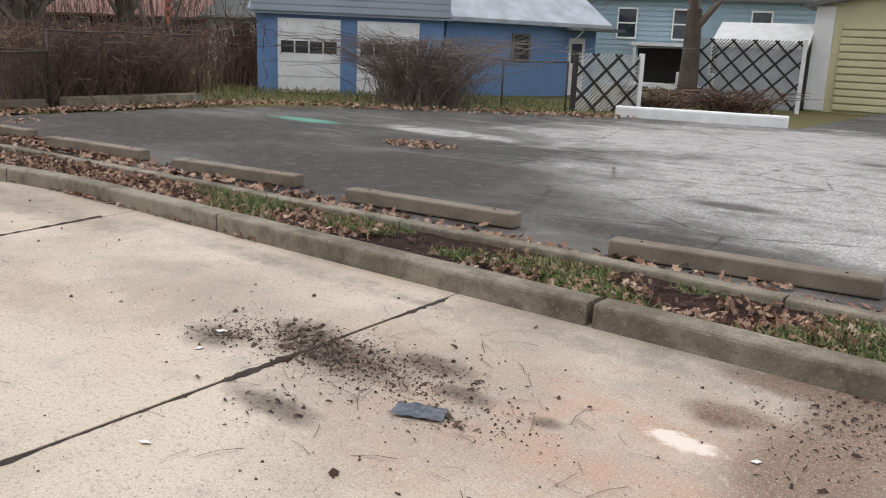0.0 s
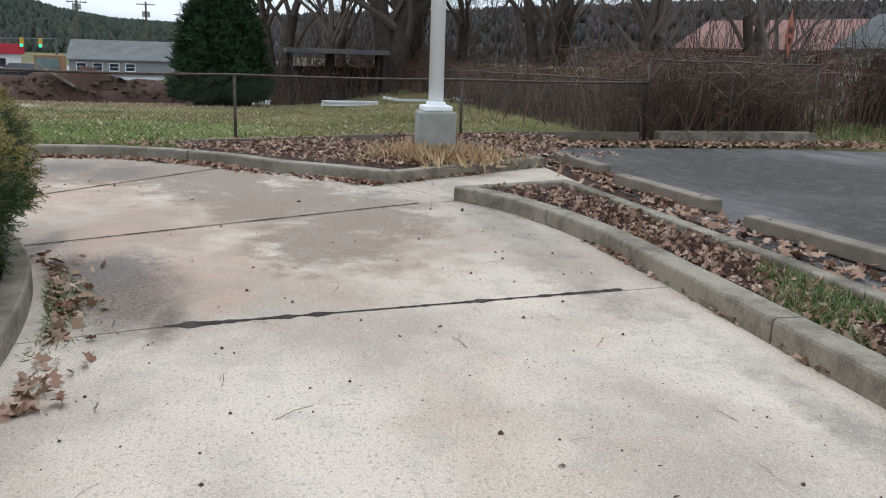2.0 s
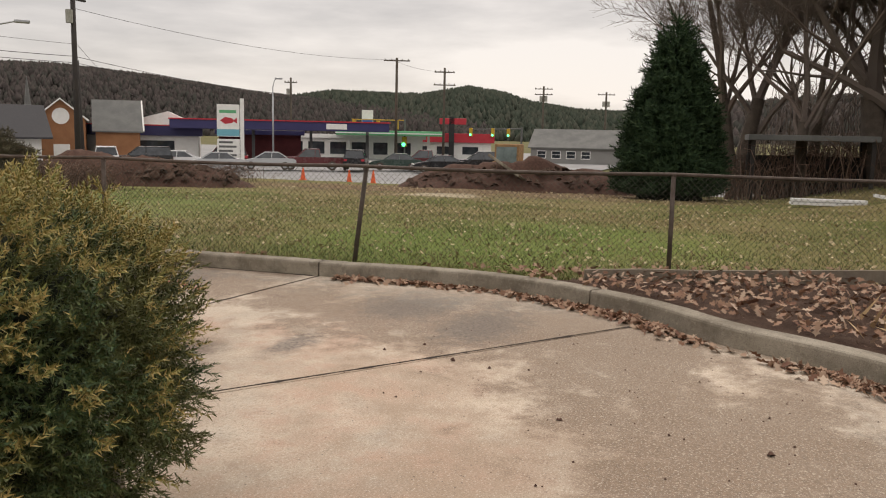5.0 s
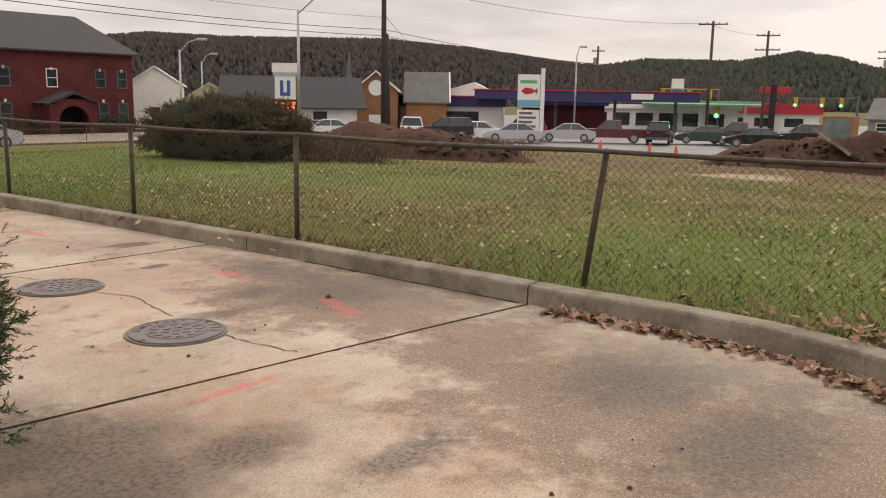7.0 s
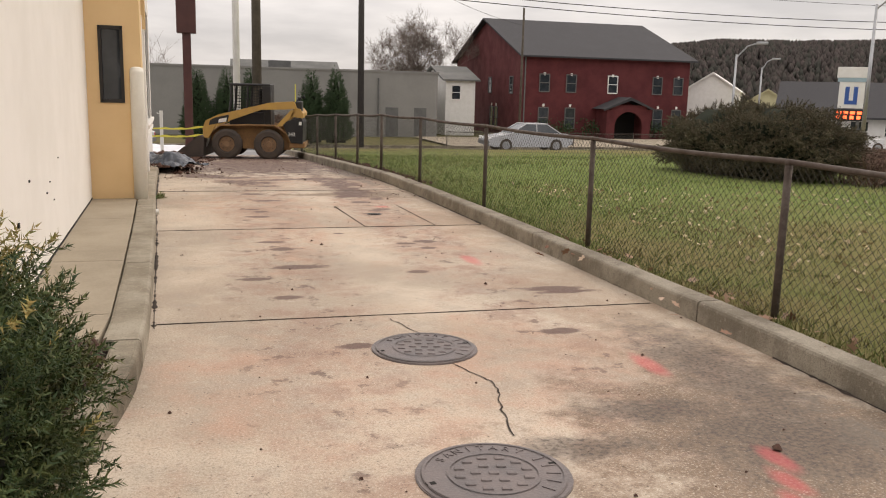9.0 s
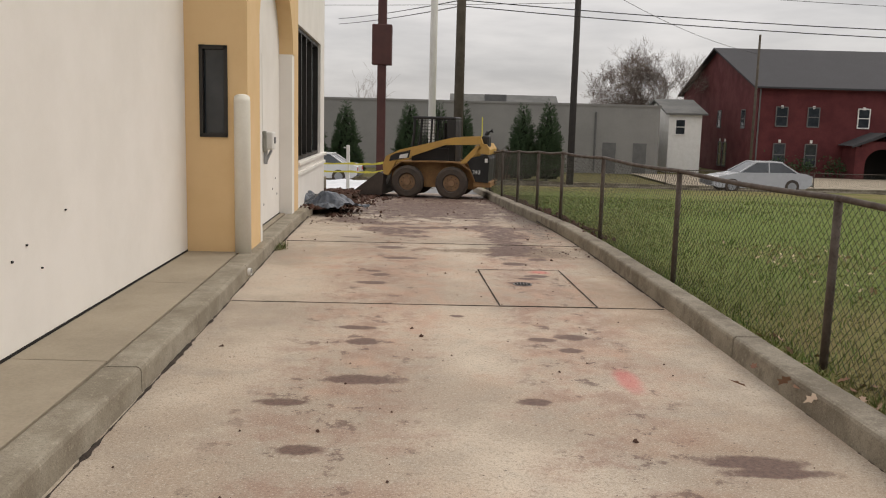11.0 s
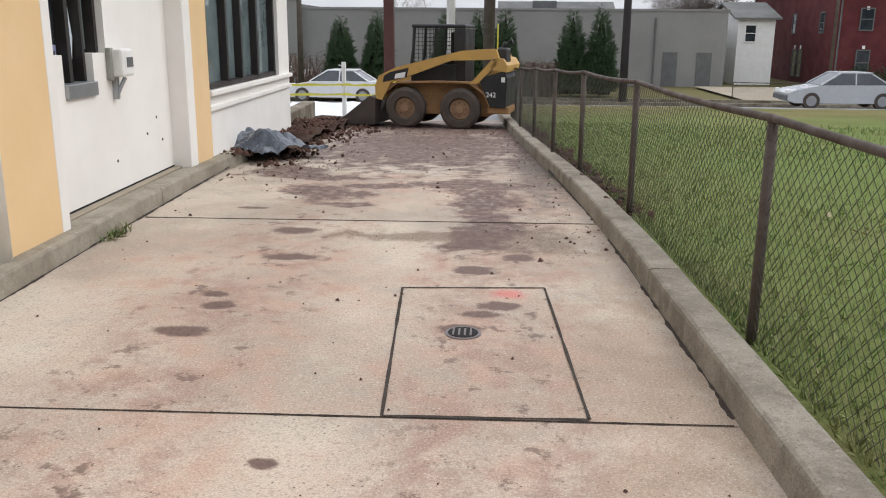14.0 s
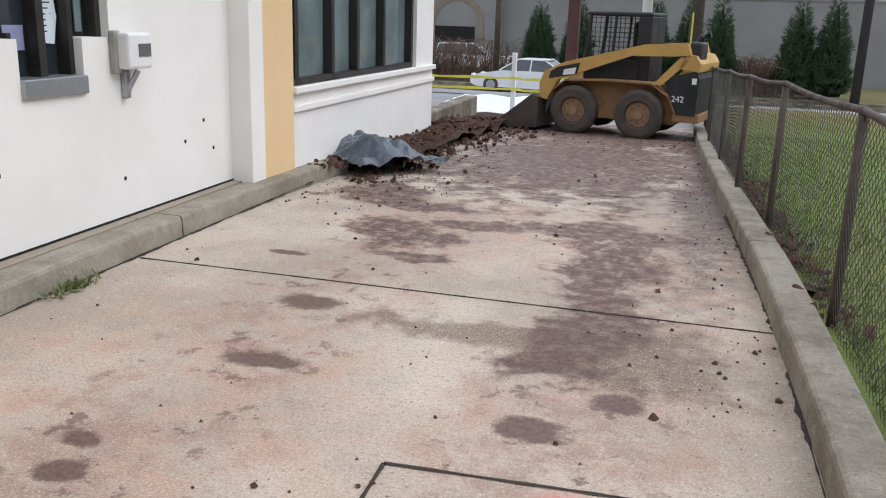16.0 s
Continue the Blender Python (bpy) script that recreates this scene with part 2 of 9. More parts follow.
    # dried mud prints
    step = spots(n.math("MULTIPLY", wob2, 0.6), ((-0.5, 2.48, 0.22, 0.085), (-0.74, 1.59, 0.08, 0.06), (0.78, 2.24, 0.15, 0.1), (1.08, 2.59, 0.11, 0.09), (-0.66, 3.27, 0.18, 0.12), (-1.23, 4.12, 0.12, 0.05), (-0.57, -1.27, 0.12, 0.09),
                      (0.93, -1.0, 0.12, 0.09), (0.7, -1.1, 0.1, 0.06), (-0.5, -2.15, 0.24, 0.09), (0.85, 1.35, 0.12, 0.06), (1.5, -3.42, 0.24, 0.06), (0.75, 3.05, 0.1, 0.05), *PRINTS), 0.5)
    mud = n.math("MAXIMUM", n.math("MULTIPLY", mud, n.span(n.noise(11.0, 8.0, 0.7), 0.35, 0.55, 0.45, 1.0)), n.math("MULTIPLY", step, 0.92))
    crumb = n.math("MULTIPLY", track, n.span(n.noise(5.0, 7.0, 0.7), 0.565, 0.63, 0.0, 0.75))
    mud = n.math("MAXIMUM", mud, crumb)
    col = n.mix(mud, col, n.mix(n.span(fine, 0.35, 0.65), (0.08, 0.04, 0.032), (0.145, 0.08, 0.065)))
    # grains, dark flecks and pinholes
    fleck = n.span(n.voronoi(26.0), 0.10, 0.16, 1.0, 0.0)
    col = n.mix(n.math("MULTIPLY", fleck, n.span(n.noise(5.0, 3.0), 0.48, 0.6, 0.0, 0.9)), col, (0.10, 0.075, 0.058))
    col = n.mix(n.span(grit, 0.33, 0.6, 0.3, 0.0), col, (0.16, 0.13, 0.10))
    clean = n.math("SUBTRACT", 1.0, n.math("MAXIMUM", n.math("MAXIMUM", mud, spill), dark))
    col = n.mix(n.math("MULTIPLY", clean, n.span(speck, 0.53, 0.68, 0.0, 0.55)), col, (0.68, 0.62, 0.53))
    col = n.mix(n.span(speck, 0.32, 0.46, 0.6, 0.0), col, (0.15, 0.115, 0.09))
    # survey paint
    for x, y, rx, ry in ((-0.55, -7.655, 0.24, 0.035), (1.15, -6.6, 0.05, 0.12), (1.06, -6.8, 0.05, 0.12), (0.97, -6.98, 0.05, 0.1), (1.24, -5.27, 0.06, 0.2), (1.12, -2.05, 0.07, 0.22), (1.0, 1.75, 0.1, 0.08)):
        col = n.mix(n.math("MULTIPLY", n.spot(n.math("MULTIPLY", wob2, 0.4), x, y, rx, ry, 1.1), 0.42), col, (0.66, 0.08, 0.10))
    col = n.mix(n.math("MULTIPLY", n.spot(wob2, -11.0, -13.47, 0.16, 0.07, 0.5), 0.9), col, (0.72, 0.62, 0.54))
    rough = n.span(n.math("MAXIMUM", dark, mud), 0.0, 1.0, 0.78, 0.62)
    relief = n.math("ADD", n.math("MULTIPLY", grit, 0.6), n.math("MULTIPLY", n.math("MULTIPLY", worn, pebble), -0.9))
    return n.done(col, rough, relief, 0.5, 0.004, spec=0.3)


def lot_asphalt():
    n = Nodes("weathered_asphalt")
    big, mid, fine = n.noise(0.35, 6.0), n.noise(1.7, 8.0, 0.7), n.noise(70.0, 3.0)
    st = n.span(n.noise(26.0, 4.0, 0.85), 0.4, 0.62)
    streak = n.t.nodes.new("ShaderNodeMapping")
    streak.inputs["Rotation"].default_value = (0, 0, radians(-32))
    streak.inputs["Scale"].default_value = (0.35, 1.9, 1.0)
    n.link(n.pos, streak.inputs["Vector"])
    worn = n.noise(1.1, 8.0, 0.68, streak.outputs["Vector"])
    col = n.mix(n.span(big, 0.4, 0.6), (0.062, 0.056, 0.052), (0.135, 0.125, 0.118))
    col = n.mix(n.span(worn, 0.5, 0.66, 0.0, 0.7), col, (0.205, 0.195, 0.185))
    wob = n.math("MULTIPLY", n.math("SUBTRACT", n.noise(0.8, 7.0, 0.7), 0.5), 2.2)
    pale = None
    for x, y, rx, ry in ((-9.6, -21.6, 3.3, 3.6), (-6.2, -25.6, 3.4, 2.6), (-2.4, -22.7, 1.5, 0.5), (-12.0, -18.6, 3.0, 1.2), (-9.0, -28.0, 5.0, 3.0), (-14.0, -22.0, 4.0, 5.0)):
        s = n.spot(wob, x, y, rx, ry, 0.9)
        pale = s if pale is None else n.math("MAXIMUM", pale, s)
    col = n.mix(n.math("MULTIPLY", pale, n.span(worn, 0.3, 0.6, 0.75, 1.0)), col, n.mix(st, (0.58, 0.565, 0.54), (0.27, 0.26, 0.245)))
    col = n.mix(n.span(mid, 0.5, 0.66, 0.0, 0.38), col, (0.075, 0.068, 0.062))
    dark = None
    for x, y, rx, ry in ((-4.6, -18.1, 3.2, 1.3), (-5.2, -19.3, 1.6, 0.8), (0.6, -18.8, 2.8, 2.2), (-3.4, -20.7, 1.5, 0.7), (-9.0, -19.4, 0.6, 0.2), (-9.1, -17.2, 1.2, 0.35)):
        s = n.spot(wob, x, y, rx, ry, 0.9)
        dark = s if dark is None else n.math("MAXIMUM", dark, s)
    col = n.mix(n.math("MULTIPLY", dark, 0.85), col, n.mix(st, (0.075, 0.064, 0.056), (0.035, 0.03, 0.027)))
    col = n.mix(n.span(n.noise(4.5, 9.0, 0.75), 0.5, 0.64, 0.0, 0.5), col, (0.17, 0.148, 0.125))
    crack = n.span(n.voronoi(0.42, "DISTANCE_TO_EDGE"), 0.0, 0.016, 1.0, 0.0)
    col = n.mix(n.math("MULTIPLY", crack, n.span(mid, 0.4, 0.6, 0.15, 0.8)), col, (0.05, 0.043, 0.037))
    col = n.mix(n.math("MULTIPLY", n.spot(wob, 0.9, -22.0, 0.8, 0.3, 1.0), 0.7), col, (0.14, 0.42, 0.32))
    col = n.mix(n.span(fine, 0.5, 0.7, 0.0, 0.5), col, (0.05, 0.046, 0.042))
    return n.done(col, n.span(big, 0.4, 0.6, 0.78, 0.92), n.math("ADD", fine, st), 0.6, 0.005, spec=0.2)


def lawn_soil():
    n = Nodes("winter_lawn")
    big, mid, fine = n.noise(0.22, 5.0), n.noise(1.4, 6.0), n.noise(26.0, 5.0)
    col = n.mix(n.span(big, 0.4, 0.62), (0.14, 0.147, 0.049), (0.24, 0.19, 0.09))
    col = n.mix(n.span(mid, 0.45, 0.7, 0.0, 0.65), col, (0.18, 0.135, 0.065))
    col = n.mix(n.span(fine, 0.35, 0.7, 0.0, 0.55), col, (0.09, 0.11, 0.03))
    wob = n.math("MULTIPLY", n.math("SUBTRACT", n.noise(0.5, 6.0, 0.65), 0.5), 2.2)
    col = n.mix(n.math("MULTIPLY", n.spot(wob, 6.0, -9.0, 3.2, 3.2, 1.2), 0.75), col, n.mix(fine, (0.085, 0.15, 0.025), (0.18, 0.24, 0.06)))
    col = n.mix(n.math("MULTIPLY", n.spot(wob, 7.0, 8.0, 7.0, 9.0, 1.2), 0.85), col, n.mix(fine, (0.10, 0.16, 0.035), (0.20, 0.25, 0.08)))
    col = n.mix(n.math("MULTIPLY", n.spot(wob, 26.0, -2.0, 7.0, 9.0, 0.9), 0.8), col, (0.16, 0.10, 0.065))
    col = n.mix(n.math("MULTIPLY", n.spot(wob, 20.0, -3.2, 2.0, 1.1, 0.6), 0.9), col, (0.42, 0.36, 0.26))
    return n.done(col, 0.95, n.noise(45.0, 5.0), 0.9, 0.03, spec=0.1)


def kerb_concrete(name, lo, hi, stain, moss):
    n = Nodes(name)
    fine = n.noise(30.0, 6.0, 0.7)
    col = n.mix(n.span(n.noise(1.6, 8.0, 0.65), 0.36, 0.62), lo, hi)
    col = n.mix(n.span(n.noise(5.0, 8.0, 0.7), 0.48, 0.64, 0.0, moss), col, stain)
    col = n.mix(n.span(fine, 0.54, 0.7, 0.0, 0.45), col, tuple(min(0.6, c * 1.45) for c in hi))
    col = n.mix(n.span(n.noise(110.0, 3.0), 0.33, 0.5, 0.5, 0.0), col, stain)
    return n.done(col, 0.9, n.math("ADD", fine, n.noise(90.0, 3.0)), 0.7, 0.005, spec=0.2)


def glass(name, tint=(0.02, 0.025, 0.03), rough=0.04):
    n = Nodes(name)
    return n.done(n.mix(n.span(n.noise(1.5), 0.3, 0.7), tint, tuple(c * 1.6 + 0.01 for c in tint)), rough, None, spec=0.6)


def glowing(name, colour, power):
    n = Nodes(name)
    n.bsdf.inputs["Emission Color"].default_value = (*colour, 1)
    n.bsdf.inputs["Emission Strength"].default_value = power
    return n.done(colour, 0.5)


M_DRIVE = driveway_concrete()
M_ASPHALT = lot_asphalt()
M_LAWN = lawn_soil()
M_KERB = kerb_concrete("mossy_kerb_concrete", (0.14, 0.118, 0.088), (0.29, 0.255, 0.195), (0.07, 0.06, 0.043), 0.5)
M_KERBLANE = kerb_concrete("worn_lane_kerb_concrete", (0.19, 0.165, 0.128), (0.32, 0.285, 0.228), (0.11, 0.09, 0.068), 0.45)
M_KERBPALE = kerb_concrete("pale_walk_kerb_concrete", (0.235, 0.205, 0.155), (0.35, 0.315, 0.25), (0.17, 0.14, 0.105), 0.4)
M_WALK = simple("sidewalk_concrete", (0.37, 0.315, 0.235), (0.27, 0.23, 0.172), 1.3, 50.0, 0.85, 0.4, 0.004)
M_BASE = simple("grey_base_concrete", (0.35, 0.35, 0.31), (0.24, 0.235, 0.2), 4.0, 50.0, 0.85, 0.4)
M_SUB = simple("damp_joint_dirt", (0.06, 0.045, 0.035), (0.03, 0.023, 0.019), 6.0, 60.0, 0.95, 0.8, 0.01)
M_SOIL = simple("bare_clay_soil", (0.10, 0.062, 0.045), (0.055, 0.035, 0.027), 3.0, 40.0, 0.95, 1.0, 0.03, spec=0.1)
M_MULCH = simple("red_bark_mulch", (0.07, 0.04, 0.034), (0.026, 0.016, 0.014), 8.0, 70.0, 0.95, 1.0, 0.03, spec=0.1)
M_CLOD = simple("mud_clod", (0.11, 0.06, 0.045), (0.06, 0.036, 0.028), 9.0, 80.0, 0.95, 0.8, 0.01, spec=0.1)
M_CHIP = random_tones("wet_bark_chips", ((0.030, 0.020, 0.015), (0.055, 0.036, 0.026), (0.09, 0.06, 0.042), (0.15, 0.10, 0.07)), 0.85)
M_MULCHBIT = random_tones("red_bark_pieces", ((0.03, 0.018, 0.016), (0.06, 0.032, 0.027), (0.10, 0.055, 0.044), (0.14, 0.085, 0.065)), 0.9)
M_TIMBER = simple("weathered_grey_timber", (0.24, 0.20, 0.15), (0.135, 0.11, 0.085), 3.0, 60.0, 0.9, 0.6, 0.006)
M_STREET = simple("street_asphalt", (0.25, 0.25, 0.25), (0.19, 0.19, 0.19), 0.4, 50.0, 0.75, 0.4, 0.004)
M_FARGROUND = simple("winter_ground", (0.15, 0.125, 0.06), (0.10, 0.105, 0.04), 0.06, 4.0, 0.95, 0.6, 0.05, spec=0.1)
M_STUCCO = simple("cream_white_stucco", (0.84, 0.81, 0.76), (0.77, 0.74, 0.685), 1.2, 120.0, 0.88, 0.4, 0.003, mix_fine=0.2)
M_ORANGE = simple("apricot_stucco", (0.78, 0.56, 0.31), (0.72, 0.505, 0.265), 1.4, 120.0, 0.88, 0.4, 0.003, mix_fine=0.2)
M_WHITE = simple("white_paint", (0.80, 0.79, 0.76), (0.70, 0.69, 0.65), 3.0, 60.0, 0.6, 0.15)
M_POLEWHITE = simple("glossy_white_pole_paint", (0.90, 0.90, 0.89), (0.84, 0.84, 0.82), 2.0, 50.0, 0.4, 0.1)
M_BOLLARD = simple("yellowed_white_sleeve", (0.84, 0.82, 0.745), (0.75, 0.725, 0.64), 2.0, 50.0, 0.55, 0.15)
M_BLACKFRAME = simple("dark_bronze_frame", (0.02, 0.018, 0.016), (0.035, 0.03, 0.027), 5.0, 60.0, 0.45, 0.1)
M_GLASS = glass("window_glass")
M_GLASS_GREEN = glass("tinted_window_glass", (0.11, 0.14, 0.14), 0.03)
M_STEEL = simple("brushed_steel", (0.42, 0.43, 0.44), (0.33, 0.34, 0.35), 4.0, 90.0, 0.4, 0.1, metal=0.7)
M_GALV = simple("rusty_galvanised_pipe", (0.115, 0.092, 0.076), (0.06, 0.042, 0.034), 7.0, 60.0, 0.7, 0.3, metal=0.35)
M_WIRE = simple("dull_chain_link_wire", (0.10, 0.098, 0.08), (0.055, 0.048, 0.04), 5.0, 60.0, 0.65, 0.1, metal=0.4)
M_IRON = simple("cast_iron", (0.13, 0.115, 0.112), (0.22, 0.185, 0.175), 6.0, 70.0, 0.45, 0.5, metal=0.4)
M_YELLOW = simple("dirty_machine_yellow", (0.56, 0.335, 0.085), (0.42, 0.25, 0.08), 2.5, 40.0, 0.55, 0.2)
M_YELLOWMUD = simple("mud_caked_yellow", (0.36, 0.20, 0.08), (0.19, 0.11, 0.06), 4.0, 40.0, 0.85, 0.5)
M_BLACK = simple("black_machine_paint", (0.014, 0.014, 0.016), (0.03, 0.029, 0.028), 3.0, 60.0, 0.5, 0.15)
M_RUBBER = simple("muddy_rubber", (0.05, 0.043, 0.038), (0.10, 0.075, 0.058), 5.0, 50.0, 0.9, 0.5)
M_RIM = simple("rusty_yellow_rim", (0.32, 0.19, 0.10), (0.20, 0.125, 0.078), 6.0, 50.0, 0.75, 0.3)
M_BUCKET = simple("scraped_bucket_steel", (0.055, 0.045, 0.04), (0.11, 0.085, 0.07), 3.0, 50.0, 0.6, 0.3, metal=0.3)
M_BROWNSTEEL = simple("maroon_painted_steel", (0.06, 0.022, 0.02), (0.09, 0.035, 0.03), 3.0, 60.0, 0.5, 0.1)
M_WOODPOLE = simple("utility_pole_wood", (0.105, 0.088, 0.066), (0.06, 0.05, 0.04), 3.0, 60.0, 0.9, 0.5)
M_DARKPOLE = simple("creosoted_pole_wood", (0.03, 0.027, 0.026), (0.055, 0.048, 0.043), 3.0, 60.0, 0.9, 0.5)
M_BRICK = simple("dark_red_brick", (0.125, 0.026, 0.027), (0.075, 0.017, 0.019), 0.8, 12.0, 0.85, 0.5, 0.01)
M_ORBRICK = simple("orange_brick", (0.32, 0.15, 0.07), (0.24, 0.11, 0.055), 0.8, 12.0, 0.85, 0.5, 0.01)
M_SHINGLE = simple("charcoal_shingles", (0.036, 0.036, 0.04), (0.058, 0.057, 0.06), 0.7, 9.0, 0.9, 0.6, 0.02)
M_GREYSHINGLE = simple("grey_shingles", (0.16, 0.16, 0.15), (0.11, 0.112, 0.108), 0.7, 9.0, 0.9, 0.6, 0.02)
M_WAREHOUSE = simple("grey_painted_block", (0.255, 0.25, 0.235), (0.215, 0.21, 0.2), 0.4, 12.0, 0.85, 0.3)
M_GREYDOOR = simple("grey_door_paint", (0.14, 0.14, 0.135), (0.10, 0.10, 0.10), 2.0, 40.0, 0.7, 0.1)
M_BLUEWALL = simple("blue_painted_block", (0.16, 0.27, 0.46), (0.125, 0.22, 0.39), 1.2, 25.0, 0.85, 0.4)
M_METALROOF = simple("pale_metal_roof", (0.46, 0.50, 0.54), (0.30, 0.32, 0.34), 1.5, 20.0, 0.45, 0.2, metal=0.3)
M_BLUESIDING = simple("pale_blue_siding", (0.34, 0.45, 0.50), (0.27, 0.38, 0.43), 0.9, 20.0, 0.7, 0.2)
M_GREYSIDING = simple("grey_siding", (0.33, 0.37, 0.42), (0.27, 0.31, 0.36), 0.9, 20.0, 0.7, 0.2)
M_WHITEWOOD = simple("chipped_white_paint", (0.78, 0.78, 0.77), (0.62, 0.61, 0.59), 3.0, 40.0, 0.75, 0.3)
M_CREAMDOOR = simple("pale_yellow_door_paint", (0.62, 0.58, 0.35), (0.52, 0.48, 0.29), 1.5, 30.0, 0.65, 0.2)
M_BARK = simple("grey_brown_bark", (0.115, 0.09, 0.07), (0.06, 0.047, 0.038), 3.0, 30.0, 0.95, 0.8, 0.02)
M_TWIG = random_tones("bare_twigs", ((0.125, 0.10, 0.086), (0.19, 0.155, 0.132), (0.15, 0.11, 0.092)), 0.95)
M_BRAMBLE = random_tones("dead_bramble", ((0.07, 0.04, 0.032), (0.13, 0.08, 0.06), (0.20, 0.135, 0.10), (0.075, 0.052, 0.04)), 0.95)
M_YEW = random_tones("yew_needles", ((0.023, 0.048, 0.017), (0.04, 0.072, 0.024), (0.066, 0.096, 0.028), (0.09, 0.10, 0.03)), 0.6, 0.35, 1.6, tint=(0.13, 0.115, 0.032))
M_YEWTIP = random_tones("bronzed_yew_tips", ((0.19, 0.195, 0.052), (0.27, 0.22, 0.068), (0.35, 0.245, 0.08), (0.14, 0.165, 0.045)), 0.6, 0.35)
# near-black of the solid plant cores: inner shade put into the colour
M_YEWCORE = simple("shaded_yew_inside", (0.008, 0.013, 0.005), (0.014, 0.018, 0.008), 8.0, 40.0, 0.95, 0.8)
M_CONIFER = random_tones("dark_conifer_needles", ((0.014, 0.03, 0.015), (0.026, 0.05, 0.022), (0.04, 0.066, 0.028)), 0.75, 0.15)
M_CEDAR = random_tones("arborvitae_scales", ((0.028, 0.052, 0.025), (0.042, 0.072, 0.033), (0.062, 0.092, 0.043)), 0.75, 0.15)
M_LEAF = random_tones("fallen_oak_leaves", ((0.14, 0.066, 0.042), (0.27, 0.155, 0.10), (0.38, 0.26, 0.18), (0.20, 0.10, 0.06), (0.46, 0.35, 0.26)), 0.8)
M_BLADE = random_tones("grass_blades", ((0.058, 0.096, 0.021), (0.10, 0.14, 0.036), (0.165, 0.168, 0.062), (0.31, 0.25, 0.13)), 0.7, scale=0.6, tint=(0.25, 0.19, 0.095))
M_GREENBLADE = random_tones("green_grass_blades", ((0.06, 0.11, 0.025), (0.10, 0.165, 0.04), (0.19, 0.19, 0.08), (0.30, 0.25, 0.14)), 0.7)
M_LAWNGREEN = random_tones("green_lawn_blades", ((0.075, 0.13, 0.028), (0.12, 0.19, 0.045), (0.19, 0.235, 0.07), (0.30, 0.28, 0.13)), 0.7, scale=0.8, tint=(0.22, 0.21, 0.08))
M_STRAW = random_tones("dry_straw_blades", ((0.40, 0.27, 0.14), (0.52, 0.38, 0.22), (0.30, 0.19, 0.10)), 0.8)
M_PALELEAF = random_tones("bleached_lawn_leaves", ((0.30, 0.22, 0.12), (0.43, 0.35, 0.20), (0.56, 0.47, 0.31), (0.20, 0.13, 0.075)), 0.8)
M_HILL = simple("bare_wooded_hillside", (0.078, 0.067, 0.062), (0.062, 0.056, 0.051), 0.02, 0.3, 0.95, 0.8, 1.0, spec=0.05)
M_HILLTREE = random_tones("far_tree_crowns", ((0.075, 0.063, 0.059), (0.06, 0.051, 0.048), (0.045, 0.047, 0.04), (0.085, 0.07, 0.065)), 0.95, 0.05)
M_PINE = random_tones("far_pine_crowns", ((0.035, 0.046, 0.034), (0.05, 0.06, 0.045), (0.07, 0.072, 0.056)), 0.95, 0.05)
M_TARP = simple("black_plastic_sheet", (0.04, 0.048, 0.06), (0.10, 0.115, 0.14), 3.0, 12.0, 0.3, 0.5, 0.02, spec=0.5)
M_WHITESHEET = simple("white_plastic_sheet", (0.80, 0.81, 0.83), (0.68, 0.70, 0.73), 1.5, 9.0, 0.4, 0.5, 0.03)
M_TAPE = simple("yellow_caution_tape", (0.72, 0.66, 0.10), (0.62, 0.56, 0.07), 4.0, 30.0, 0.5, 0.1)
M_SIGNORANGE = simple("faded_orange_sign", (0.40, 0.125, 0.05), (0.31, 0.10, 0.05), 3.0, 30.0, 0.6, 0.1)
M_FADEDROOF = simple("faded_red_roof", (0.30, 0.15, 0.12), (0.24, 0.13, 0.11), 0.6, 12.0, 0.85, 0.3)
M_TEXTDARK = simple("dark_lettering", (0.03, 0.03, 0.03), (0.05, 0.05, 0.05), 5.0, 50.0, 0.6, 0.05)
M_TEXTWHITE = simple("white_lettering", (0.8, 0.8, 0.78), (0.7, 0.7, 0.68), 5.0, 50.0, 0.6, 0.05)
M_RED = simple("red_painted_panel", (0.50, 0.035, 0.05), (0.42, 0.03, 0.045), 1.0, 20.0, 0.5, 0.1)
M_NAVY = simple("navy_fascia", (0.03, 0.03, 0.10), (0.045, 0.04, 0.12), 1.0, 20.0, 0.5, 0.1)
M_GREENP = simple("green_fascia", (0.12, 0.42, 0.20), (0.10, 0.36, 0.17), 1.0, 20.0, 0.5, 0.1)
M_AQUA = simple("aqua_panel", (0.16, 0.42, 0.50), (0.13, 0.37, 0.45), 1.0, 20.0, 0.5, 0.1)
M_BLUEP = simple("blue_panel", (0.04, 0.11, 0.36), (0.035, 0.09, 0.30), 1.0, 20.0, 0.5, 0.1)
M_SIGNALYEL = simple("signal_yellow", (0.55, 0.33, 0.03), (0.48, 0.28, 0.03), 2.0, 20.0, 0.5, 0.1)
M_CONE = simple("traffic_cone_orange", (0.75, 0.13, 0.04), (0.66, 0.10, 0.03), 3.0, 20.0, 0.5, 0.1)
M_GREENGLOW = glowing("green_signal_light", (0.05, 0.9, 0.35), 3.0)
M_LEDGLOW = glowing("red_led_digits", (1.0, 0.12, 0.04), 3.0)
M_BLUELID = simple("blue_cooler_plastic", (0.04, 0.16, 0.45), (0.03, 0.13, 0.4), 2.0, 20.0, 0.5, 0.1)
M_LATTICE = simple("greyed_lattice_wood", (0.50, 0.50, 0.48), (0.30, 0.30, 0.29), 2.0, 30.0, 0.85, 0.3)
M_PAPER = simple("pale_paper_notice", (0.62, 0.72, 0.76), (0.72, 0.78, 0.80), 6.0, 60.0, 0.7, 0.05)
